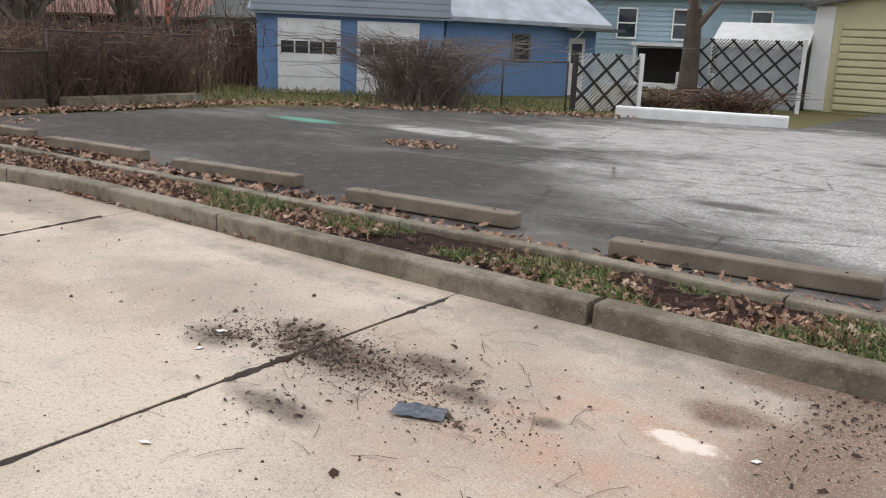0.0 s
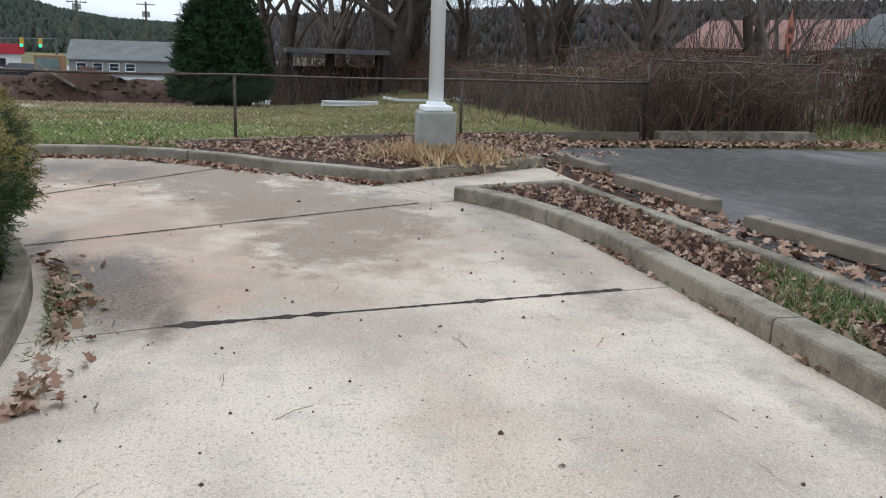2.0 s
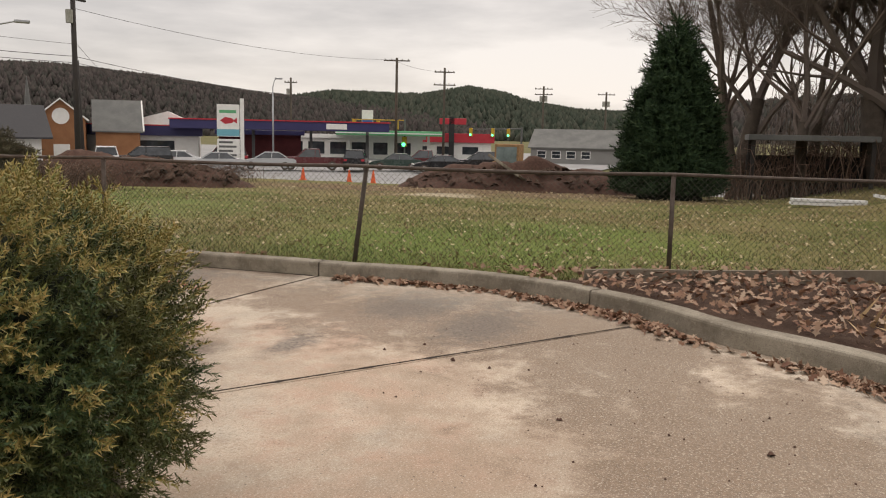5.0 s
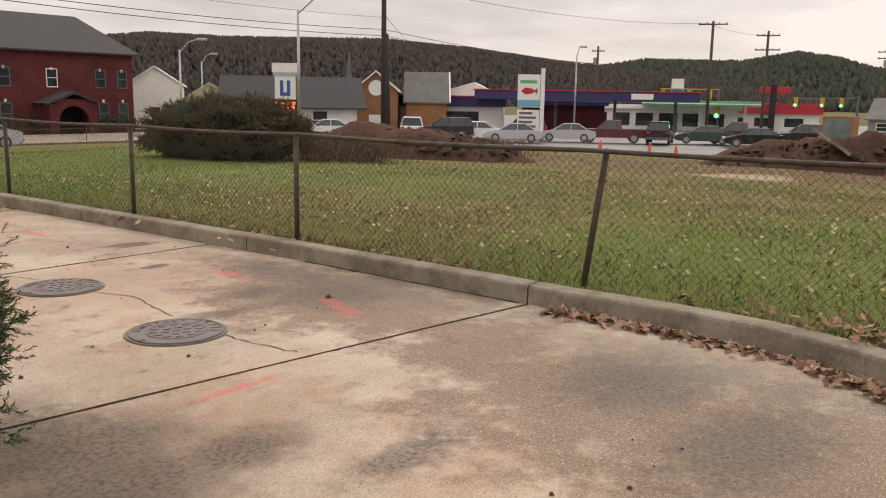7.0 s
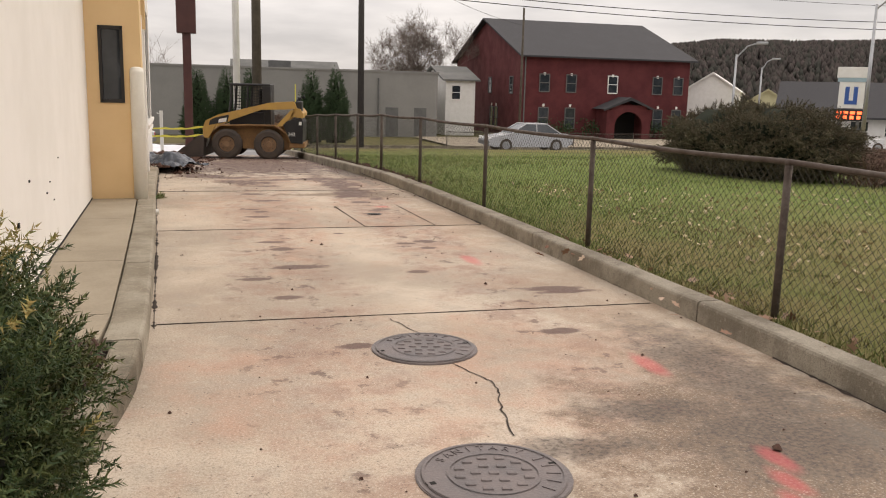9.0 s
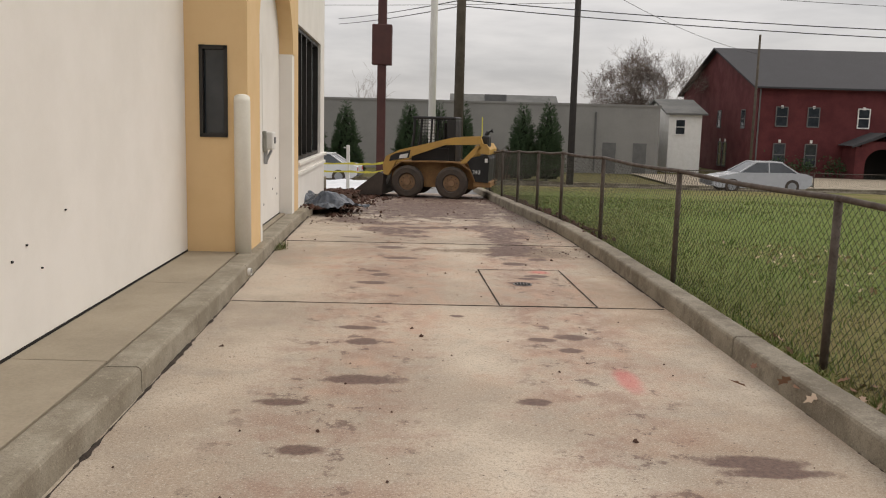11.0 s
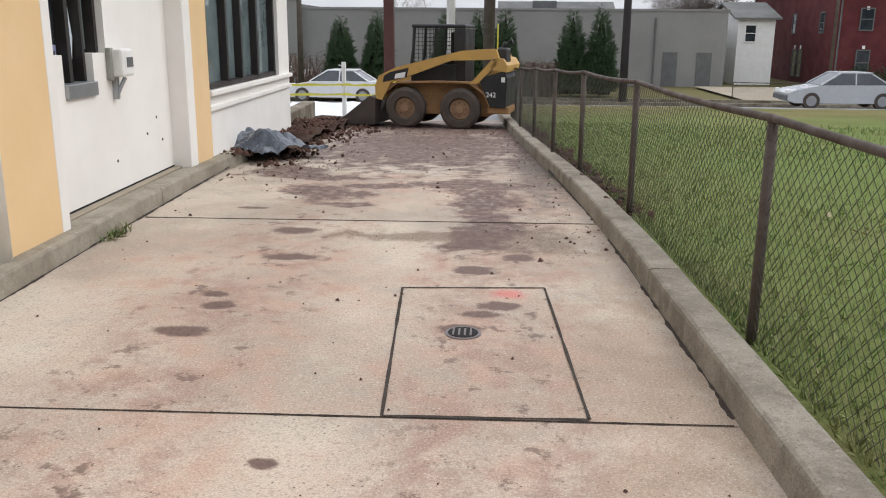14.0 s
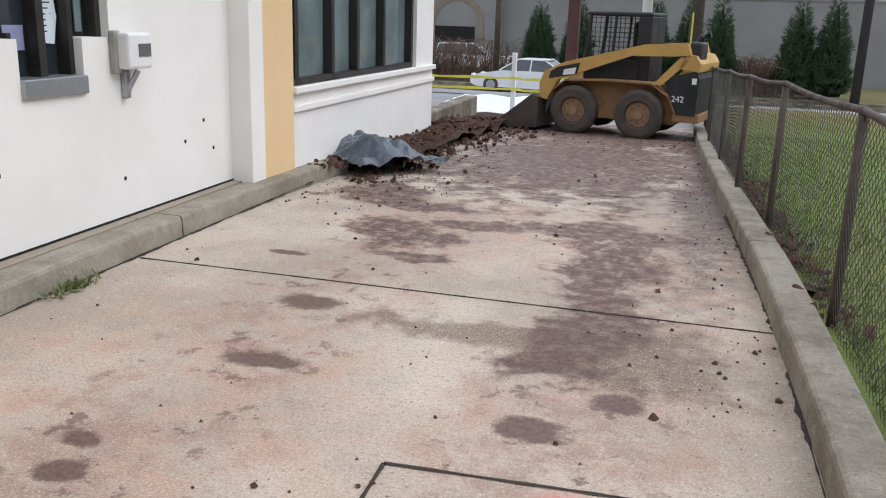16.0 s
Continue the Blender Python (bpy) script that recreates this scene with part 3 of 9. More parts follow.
M_SCREEN = simple("lilac_screen_sticker", (0.35, 0.35, 0.5), (0.25, 0.26, 0.42), 9.0, 40.0, 0.4, 0.05)
M_CABLE = simple("black_cable", (0.02, 0.02, 0.02), (0.03, 0.03, 0.03), 3.0, 40.0, 0.7, 0.05)
# near-black painted as shade in gaps, bores, openings, porches; also for dark parts
M_DARKGAP = simple("near_black_shade_and_dark_parts", (0.012, 0.011, 0.01), (0.02, 0.018, 0.016), 3.0, 40.0, 0.9, 0.1)
M_TAN = simple("tan_arch_paint", (0.26, 0.21, 0.15), (0.2, 0.165, 0.12), 1.5, 20.0, 0.8, 0.1)
PAINTS = {k: simple("car_paint_" + k, a, b, 2.0, 30.0, 0.25, 0.02, spec=0.5) for k, (a, b) in {
    "silver": ((0.46, 0.47, 0.48), (0.40, 0.41, 0.42)), "white": ((0.72, 0.72, 0.72), (0.66, 0.66, 0.66)), "maroon": ((0.12, 0.02, 0.022), (0.09, 0.015, 0.018)),
    "black": ((0.012, 0.012, 0.014), (0.02, 0.02, 0.022)), "blue": ((0.03, 0.07, 0.17), (0.025, 0.055, 0.14)), "green": ((0.03, 0.06, 0.05), (0.025, 0.05, 0.04))}.items()}

# ---- building blocks ----


class MB:
    """Collects vertices and faces of one mesh."""

    def __init__(self):
        self.v, self.f = [], []

    def add(self, verts, faces):
        n = len(self.v)
        self.v.extend([tuple(p) for p in verts])
        self.f.extend([tuple(n + i for i in f) for f in faces])
        return self

    def box(self, x0, y0, z0, x1, y1, z1, m=None):
        ps = [(x0, y0, z0), (x1, y0, z0), (x1, y1, z0), (x0, y1, z0), (x0, y0, z1), (x1, y0, z1), (x1, y1, z1), (x0, y1, z1)]
        if m is not None:
            ps = [m @ Vector(p) for p in ps]
        return self.add(ps, [(0, 3, 2, 1), (4, 5, 6, 7), (0, 1, 5, 4), (1, 2, 6, 5), (2, 3, 7, 6), (3, 0, 4, 7)])

    def soft_box(self, x0, y0, z0, x1, y1, z1, r=0.01, m=None):
        """A box with chamfered edges."""
        bm = bmesh.new()
        bmesh.ops.create_cube(bm, size=1.0)
        for v in bm.verts:
            v.co = Vector(((x0 + x1) / 2 + v.co.x * (x1 - x0), (y0 + y1) / 2 + v.co.y * (y1 - y0), (z0 + z1) / 2 + v.co.z * (z1 - z0)))
        bmesh.ops.bevel(bm, geom=list(bm.edges), offset=r, segments=2, affect="EDGES", profile=0.5)
        bm.verts.index_update()
        self.add([(m @ v.co) if m is not None else v.co for v in bm.verts], [[v.index for v in f.verts] for f in bm.faces])
        bm.free()
        return self

    def tube(self, pts, radii, n=8, caps=True):
        """A round bar through points, each with its radius."""
        pts = [Vector(p) for p in pts]
        if isinstance(radii, (int, float)):
            radii = [radii] * len(pts)
        rings = []
        for i, p in enumerate(pts):
            d = (pts[min(i + 1, len(pts) - 1)] - pts[max(i - 1, 0)]).normalized()
            a = d.orthogonal().normalized() if abs(d.z) < 0.99 else Vector((1, 0, 0))
            a = (a - d * a.dot(d)).normalized()
            b = d.cross(a)
            rings.append([p + (a * math.cos(2 * math.pi * k / n) + b * math.sin(2 * math.pi * k / n)) * radii[i] for k in range(n)])
        fs = []
        for i in range(len(pts) - 1):
            for k in range(n):
                fs.append((i * n + k, i * n + (k + 1) % n, (i + 1) * n + (k + 1) % n, (i + 1) * n + k))
        if caps:
            fs.append(tuple(range(n))[::-1])
            fs.append(tuple((len(pts) - 1) * n + k for k in range(n)))
        return self.add([p for r in rings for p in r], fs)

    def prism(self, poly, z0, z1, m=None):
        """A polygon in plan, raised from z0 to z1."""
        n = len(poly)
        ps = [Vector((x, y, z)) for z in (z0, z1) for x, y in poly]
        if m is not None:
            ps = [m @ p for p in ps]
        return self.add(ps, [tuple(range(n))[::-1], tuple(range(n, 2 * n))] + [(k, (k + 1) % n, n + (k + 1) % n, n + k) for k in range(n)])

    def sweep(self, profile, path, close_ends=True):
        """A profile (across, up) swept along points; across is to the right of the way."""
        n, out = len(profile), []
        path = [Vector(p) for p in path]
        for i, p in enumerate(path):
            d = path[min(i + 1, len(path) - 1)] - path[max(i - 1, 0)]
            side = Vector((d.y, -d.x, 0)).normalized()
            out.extend(p + side * a + Vector((0, 0, h)) for a, h in profile)
        fs = [(i * n + k, (i + 1) * n + k, (i + 1) * n + (k + 1) % n, i * n + (k + 1) % n) for i in range(len(path) - 1) for k in range(n)]
        if close_ends:
            fs += [tuple(range(n)), tuple((len(path) - 1) * n + k for k in range(n))[::-1]]
        return self.add(out, fs)

    def ball(self, c, r, rings=8, segs=12, wob=0.0, seed=0):
        vs, fs = [], []
        rx, ry, rz = r if isinstance(r, tuple) else (r, r, r)
        for i in range(rings + 1):
            th = math.pi * i / rings
            for k in range(segs):
                ph = 2 * math.pi * k / segs
                d = Vector((math.sin(th) * math.cos(ph), math.sin(th) * math.sin(ph), math.cos(th)))
                s = 1 + wob * noise.noise(d * 2.2 + Vector((seed * 3.1, seed * 1.7, 0)))
                vs.append((c[0] + d.x * rx * s, c[1] + d.y * ry * s, c[2] + d.z * rz * s))
        for i in range(rings):
            for k in range(segs):
                fs.append((i * segs + k, (i + 1) * segs + k, (i + 1) * segs + (k + 1) % segs, i * segs + (k + 1) % segs))
        return self.add(vs, fs)

    def mesh(self, name, smooth=False):
        me = bpy.data.meshes.new(name)
        me.from_pydata(self.v, [], self.f)
        me.validate(verbose=False)
        if smooth:
            me.polygons.foreach_set("use_smooth", [True] * len(me.polygons))
        me.update()
        return me


def part(name, mb, material, parent=None, label="", smooth=False, kind=""):
    me = mb.mesh(name, smooth)
    me.materials.append(material)
    ob = new(name, me)
    if parent is not None:
        ob.parent = parent
    return tagged(ob, label, kind=kind)


def thing(name, label, category, m=None, group="", kind=""):
    ob = new(name)
    ob.empty_display_size = 0.2
    if m is not None:
        ob.matrix_world = m
    return tagged(ob, label, category, group, kind)


def lone(name, mb, material, label, category, group="", kind="", smooth=False):
    return tagged(part(name, mb, material, None, "", smooth), label, category, group, kind)


def big_mesh(name, verts, faces, material, smooth=False):
    me = bpy.data.meshes.new(name)
    verts, faces = np.asarray(verts, np.float32), np.asarray(faces, np.int32)
    k = faces.shape[1]
    me.vertices.add(len(verts))
    me.vertices.foreach_set("co", verts.ravel())
    me.loops.add(faces.size)
    me.loops.foreach_set("vertex_index", faces.ravel())
    me.polygons.add(len(faces))
    me.polygons.foreach_set("loop_start", np.arange(0, faces.size, k, dtype=np.int32))
    me.update(calc_edges=True)
    if smooth:
        me.polygons.foreach_set("use_smooth", np.ones(len(faces), bool))
    me.materials.append(material)
    return new(name, me)


def lettering(name, text, size, m, material, parent, depth=0.002):
    cu = bpy.data.curves.new(name, "FONT")
    cu.body, cu.size, cu.extrude, cu.align_x, cu.align_y = text, size, depth, "CENTER", "CENTER"
    tmp = new("lettering_form", cu)
    bpy.context.view_layer.update()
    me = bpy.data.meshes.new_from_object(tmp.evaluated_get(bpy.context.evaluated_depsgraph_get()))
    bpy.data.objects.remove(tmp)
    bpy.data.curves.remove(cu)
    me.materials.clear()
    me.materials.append(material)
    ob = new(name, me)
    if parent is not None:
        ob.parent = parent
    ob.matrix_basis = m
    return ob


rng = np.random.default_rng(7)


def gz(x, y):
    """The fall of the land from the driveway to the streets."""
    s = min(34.0, max(0.0, (x - 2.6) * 0.8, y - 5.0))
    f = min(1.0, max(0.0, (y + 20.0) / 8.0))
    f = f * f * (3 - 2 * f)
    return -(0.024 * s + 0.0009 * s * s) * f


def lerp(x, table):
    xs, ys = zip(*table)
    return float(np.interp(x, xs, ys))


LEFT = ((-7.2, -1.95), (-6.33, -1.78), (-5.4, -1.63), (-4.0, -1.62), (0.0, -1.83), (1.4, -1.91), (2.6, -1.99), (4.4, -2.08), (6.4, -2.17), (7.3, -2.21), (14.0, -2.3), (18.0, -2.4))
RIGHT = ((-7.7, 2.04), (-5.4, 2.1), (-3.9, 2.02), (0.0, 1.91), (3.7, 1.76), (6.6, 1.5), (12.3, 1.1), (18.0, 0.9))

# ---- ground ----
steps = np.unique(np.concatenate([np.linspace(-60, 140, 101), np.linspace(-3000, -60, 25), np.linspace(140, 3000, 25)]))
gv = [(x, y, gz(x, y) - 0.09 - (0.02 if y > 5 else 0)) for y in steps for x in steps]
ns = len(steps)
gf = [(j * ns + i, j * ns + i + 1, (j + 1) * ns + i + 1, (j + 1) * ns + i) for j in range(ns - 1) for i in range(ns - 1)]
tagged(big_mesh("ground", gv, gf, M_FARGROUND, True), "brown winter ground reaching to the hills", "ground", kind="structure")


def field_edge(y):
    return lerp(y, ((-18.3, 4.95), (-15.0, 4.2), (-12.2, 3.2), (-11.3, 2.8), (-10.4, 2.36), (-9.5, 2.22), (-7.7, 2.2), (-5.4, 2.3), (0.0, 2.07), (3.7, 1.94), (6.6, 1.7), (12.3, 1.3), (26.5, 1.0)))


lv, lf = [], []
ly = np.linspace(-18.3, 26.5, 90)
lu = np.linspace(0, 1, 46) ** 1.8
for y in ly:
    x0 = field_edge(y)
    for u in lu:
        x = x0 + u * (40.0 - x0)
        bumpy = 0.05 * noise.noise(Vector((x * 0.35, y * 0.35, 0))) + 0.02 * noise.noise(Vector((x * 1.5, y * 1.5, 3)))
        lv.append((x, y, gz(x, y) + 0.075 + bumpy * min(1, u * 8)))
nu = len(lu)
lf = [(j * nu + i, j * nu + i + 1, (j + 1) * nu + i + 1, (j + 1) * nu + i) for j in range(len(ly) - 1) for i in range(nu - 1)]
tagged(big_mesh("lawn", lv, lf, M_LAWN, True), "patchy green and straw-coloured winter lawn behind the fence", "lawn", kind="structure")


def strip(name, pts, z, mat, label, category, kind="structure", thick=0.05):
    mb = MB()
    n = len(pts)
    mb.add([(x, y, gz(x, y) + z) for x, y in pts] + [(x, y, gz(x, y) + z - thick) for x, y in pts],
           [tuple(range(n))] + [(k, n + k, n + (k + 1) % n, (k + 1) % n) for k in range(n)])
    return lone(name, mb, mat, label, category, kind=kind)


def rows_strip(name, ys, edge0, edge1, z, mat, label, category, nx=12):
    vs = [(edge0(y) + (edge1(y) - edge0(y)) * i / nx, y, 0) for y in ys for i in range(nx + 1)]
    vs = [(x, y, gz(x, y) + z) for x, y, _ in vs]
    fs = [(j * (nx + 1) + i, j * (nx + 1) + i + 1, (j + 1) * (nx + 1) + i + 1, (j + 1) * (nx + 1) + i) for j in range(len(ys) - 1) for i in range(nx)]
    return tagged(big_mesh(name, vs, fs, mat), label, category, kind="structure")


# streets and paved lots beyond the lawn
rows_strip("street_front", np.linspace(26.6, 36.0, 8), lambda y: -60.0, lambda y: 46.0, 0.02, M_STREET, "grey asphalt street in front of the lot", "road", 60)
rows_strip("street_side", np.linspace(-90.0, 120.0, 106), lambda y: 41.0 + max(0, -y - 2) * 0.06, lambda y: 54.0 + max(0, -y - 2) * 0.06, 0.03, M_STREET, "grey asphalt street beyond the lawn", "road", 6)
rows_strip("store_pavement", np.linspace(0.0, 120.0, 40), lambda y: 54.1, lambda y: 150.0, 0.02, M_STREET, "pale paved forecourt of the shops", "pavement", 10)
rows_strip("church_lot_pavement", np.linspace(38.5, 56.0, 10), lambda y: 14.0, lambda y: 41.0, 0.02, M_WALK, "pale paved lot by the brick building", "pavement", 10)
rows_strip("front_lot_pavement", np.linspace(15.6, 26.4, 12), lambda y: -14.0, lambda y: field_edge(y) - 0.2, 0.0, M_STREET, "asphalt forecourt beyond the loader", "pavement", 8)
mb = MB()
for y0, y1 in ((36.1, 36.3), (38.2, 38.4)):
    mb.box(-40, y0, gz(0, 36) - 0.05, 41, y1, gz(0, 36) + 0.16)
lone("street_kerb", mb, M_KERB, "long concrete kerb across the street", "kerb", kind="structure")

# asphalt lot behind the planting strip
lot = [(4.0, -15.9), (4.05, -18.5), (4.0, -21.8), (3.5, -23.7), (2.1, -26.2), (0.6, -27.7), (-2.4, -29.3), (-2.3, -30.0), (-6.2, -31.0), (-6.0, -41.0), (-40, -46), (-40, -15.9)]
strip("lot_pavement", lot, 0.005, M_ASPHALT, "cracked dark and pale weathered asphalt lot", "pavement", thick=0.09)

# ---- driveway slabs ----
sub = MB()
sub.prism([(-40, -14.6), (-1.2, -14.2), (3.9, -16.6), (4.6, -15.0), (2.9, -10.5), (2.3, -7.0), (-1.5, -7.0), (-4, -9.8), (-8, -10.0), (-9, -4), (-40, -4)], -0.08, -0.022)
lone("driveway_bed", sub, M_SUB, "damp dark dirt in the joints of the driveway", "ground", kind="structure")
driveway = thing("driveway_pavement", "stained beige concrete driveway slabs with dirty joints", "pavement", kind="structure")


def lane_slab(y0, y1, skew0=0.0, skew1=0.0):
    vs, nx, k = [], 4, max(2, int((y1 - y0) / 0.6))
    g = 0.007
    for j in range(k + 1):
        for i in range(nx + 1):
            a, b = j / k, i / nx
            sk = (skew0 * (1 - a) + skew1 * a) * (b - 0.5)
            y = y0 + g + (y1 - y0 - 2 * g) * a + sk
            x = lerp(y, LEFT) - 0.08 + (lerp(y, RIGHT) - lerp(y, LEFT) + 0.16) * b
            vs.append((x, y, gz(x if x < 2.6 else 2.6, y)))
    n = len(vs)
    vs += [(x, y, z - 0.11) for x, y, z in vs]
    w = nx + 1
    fs = [(j * w + i, j * w + i + 1, (j + 1) * w + i + 1, (j + 1) * w + i) for j in range(k) for i in range(nx)]
    rim = [i for i in range(w)] + [j * w + nx for j in range(1, k + 1)] + [k * w + i for i in range(nx - 1, -1, -1)] + [j * w for j in range(k - 1, 0, -1)]
    fs += [(rim[q], n + rim[q], n + rim[(q + 1) % len(rim)], rim[(q + 1) % len(rim)]) for q in range(len(rim))]
    part("slab", MB().add(vs, fs), M_DRIVE, driveway)


for y0, y1, s0, s1 in ((-7.5, -3.9, -0.5, 0.0), (-3.9, 0.0, 0.0, 0.08), (0.0, 3.68, 0.08, 0.1), (3.68, 7.25, 0.1, 0.0), (7.25, 10.9, 0, 0), (10.9, 16.0, 0, 0)):
    lane_slab(y0, y1, s0, s1)
mb = MB()
for j in range(24):
    y0, y1 = -7.2 + j, -6.2 + j
    mb.add([(lerp(y, LEFT) if e else lerp(y, RIGHT), y, gz(0, y) - 0.03) for y, e in ((y0, 1), (y0, 0), (y1, 0), (y1, 1))], [(0, 1, 2, 3)])
lone("lane_bed", mb, M_SUB, "damp dark dirt under the lane slabs", "ground", kind="structure")


def shrink(poly, g=0.007):
    """Moves the sides of a counter-clockwise polygon inward."""
    out, n = [], len(poly)
    for i in range(n):
        a, b, c = (Vector(poly[(i + k) % n]) for k in (-1, 0, 1))
        d0, d1 = (b - a).normalized(), (c - b).normalized()
        n0, n1 = Vector((-d0.y, d0.x)), Vector((-d1.y, d1.x))
        bis = (n0 + n1).normalized()
        out.append(b + bis * (g / max(0.4, bis.dot(n0))))
    return [(p.x, p.y) for p in out]


SLABS = (
    [(-2.1, -7.26), (-2.35, -8.64), (1.15, -11.3), (1.5, -11.1), (2.17, -9.95), (2.24, -8.8), (2.16, -7.78), (0.27, -7.54)],
    [(-2.35, -8.64), (-2.98, -9.25), (-3.76, -9.74), (-1.72, -13.4), (-1.6, -13.78), (-0.4, -13.12), (0.42, -12.38), (0.66, -11.9), (1.15, -11.3)],
    [(-3.76, -9.74), (-4.83, -10.2), (-5.95, -10.43), (-5.72, -11.2), (-5.15, -14.54), (-3.4, -14.47), (-2.25, -14.22), (-1.62, -13.82), (-1.72, -13.4)],
    [(-5.95, -10.43), (-6.6, -10.5), (-7.4, -10.3), (-9.16, -10.25), (-8.92, -14.62), (-7.8, -14.62), (-6.1, -14.58), (-5.15, -14.54), (-5.72, -11.2)],
    [(-9.16, -10.25), (-9.3, -6.0), (-13.0, -6.0), (-12.7, -14.7), (-9.9, -14.66), (-8.92, -14.62)],
    [(-13.0, -6.0), (-40.0, -6.0), (-40.0, -14.8), (-12.7, -14.7)],
    [(-1.6, -13.78), (-1.0, -15.6), (1.3, -15.65), (-0.4, -13.12)],
)
for poly in SLABS:
    area = sum(poly[i][0] * poly[(i + 1) % len(poly)][1] - poly[(i + 1) % len(poly)][0] * poly[i][1] for i in range(len(poly)))
    poly = list(poly) if area > 0 else list(poly)[::-1]
    part("slab", MB().prism(shrink(poly), -0.1, 0.0), M_DRIVE, driveway)

# ---- kerbs ----
KERB = ((0.0, -0.1), (0.004, 0.125), (0.010, 0.142), (0.024, 0.15), (0.16, 0.15), (0.174, 0.144), (0.18, 0.125), (0.18, -0.1))


def resample(pts, step):
    pts = [Vector((p[0], p[1], 0)) for p in pts]
    out = [pts[0]]
    for a, b in zip(pts, pts[1:]):
        k = max(1, int((b - a).length / step))
        out += [a.lerp(b, i / k) for i in range(1, k + 1)]
    return out


def smooth_line(pts, rounds=2):
    """Rounds a polyline by cutting its corners."""
    for _ in range(rounds):
        out = [pts[0]]
        for a, b in zip(pts, pts[1:]):
            out += [(a[0] * 0.75 + b[0] * 0.25, a[1] * 0.75 + b[1] * 0.25), (a[0] * 0.25 + b[0] * 0.75, a[1] * 0.25 + b[1] * 0.75)]
        pts = out + [pts[-1]]
    return pts


def kerb_run(name, pts, label, piece=3.0, width=0.18, high=0.15, rounds=2, gap=0.008, mat=None):
    """Kerb sections along a line; the kerb lies to the right of the way."""
    home = thing(name, label, "kerb", kind="structure")
    prof = [(a * width / 0.18, h * high / 0.15 if h > 0 else h) for a, h in KERB]
    line = resample(smooth_line(pts, rounds), 0.35)
    run, acc = [line[0]], 0.0

    def emit(run):
        if len(run) < 2:
            return
        path = [Vector(p) for p in run]
        path[0] = path[0] + (path[1] - path[0]).normalized() * gap
        path[-1] = path[-1] + (path[-2] - path[-1]).normalized() * gap
        path = [Vector((p.x + 0.006 * noise.noise(p * 0.9), p.y + 0.006 * noise.noise(p * 0.9 + Vector((5, 0, 0))), gz(min(p.x, 2.5), p.y) + 0.006 * noise.noise(p * 1.3))) for p in path]
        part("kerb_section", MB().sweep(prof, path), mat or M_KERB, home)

    for a, b in zip(line, line[1:]):
        acc += (b - a).length
        run.append(b)
        if acc >= piece:
            emit(run)
            run, acc = [b], 0.0
    emit(run)
    return home


EAST = [(0.9, 18.0), (1.1, 12.3), (1.5, 6.6), (1.76, 3.7), (1.91, 0.0), (2.02, -3.9), (2.08, -5.4), (2.06, -7.7), (2.12, -8.8), (2.05, -9.9), (1.35, -11.15), (0.55, -11.83), (0.3, -12.32), (-0.42, -13.14)]
# the kerb stands east of the lane: walked northward it lies to the right
kerb_run("kerb_lane_east", EAST[::-1], "weathered grey concrete kerb along the lane below the fence", 2.95, 0.2, mat=M_KERBLANE)
kerb_run("kerb_island", [(1.3, -15.65), (-0.42, -13.14)], "short mossy concrete kerb of the pole island", 4.0, 0.17, 0.14, 0)
kerb_run("kerb_island_back", [(3.6, -15.2), (1.35, -15.7)], "short mossy kerb closing the pole island", 4.0, 0.17, 0.13, 0)
YEWKERB = [(-8.6, -7.5), (-8.45, -9.5), (-7.6, -10.4), (-6.7, -10.55), (-5.8, -10.5), (-5.0, -10.37), (-4.45, -10.21), (-3.8, -9.96), (-2.9, -9.33), (-2.2, -8.4), (-1.95, -7.2), (-1.78, -6.33), (-1.63, -5.4), (-1.62, -4.75)]
kerb_run("kerb_yew_bed", YEWKERB[::-1], "grey concrete kerb curving round the yew bed", 3.0, 0.16)
WEST = [(-1.62, -4.74), (-1.62, -4.0), (-1.83, 0.0), (-1.91, 1.4), (-1.99, 2.6), (-2.08, 4.4), (-2.17, 6.4), (-2.21, 7.3)]
kerb_run("kerb_lane_west", WEST[::-1], "pale concrete kerb along the walk", 3.0, 0.22, mat=M_KERBPALE)
STRIP = [(-1.58, -13.7), (-2.25, -14.12), (-3.4, -14.38), (-4.3, -14.46), (-5.2, -14.46), (-6.1, -14.47), (-7.8, -14.5), (-9.9, -14.55)]
kerb_run("kerb_strip_front", STRIP[::-1], "mossy concrete kerb of the planting strip", 3.3, 0.21)
kerb_run("kerb_strip_front_west", [(-30.0, -14.7), (-14.0, -14.62), (-9.93, -14.55)], "mossy concrete kerb of the planting strip, west length", 4.0, 0.21, 0.15, 0)
kerb_run("kerb_strip_back", [(-30.0, -15.85), (-11.3, -15.64), (-9.0, -15.62), (-7.0, -15.5), (-4.4, -15.36), (-1.0, -15.12)], "low worn concrete edging behind the planting strip", 3.0, 0.15, 0.13, 1)
kerb_run("kerb_strip_end", [(-0.98, -15.25), (-1.5, -13.95)], "worn concrete edging at the strip's end", 4.0, 0.15, 0.13, 0)
kerb_run("kerb_white", [(-6.0, -31.0), (-2.1, -29.75)], "thick white-painted kerb before the neighbour's yard", 6.0, 0.4, 0.27, 0, mat=M_WHITEWOOD)

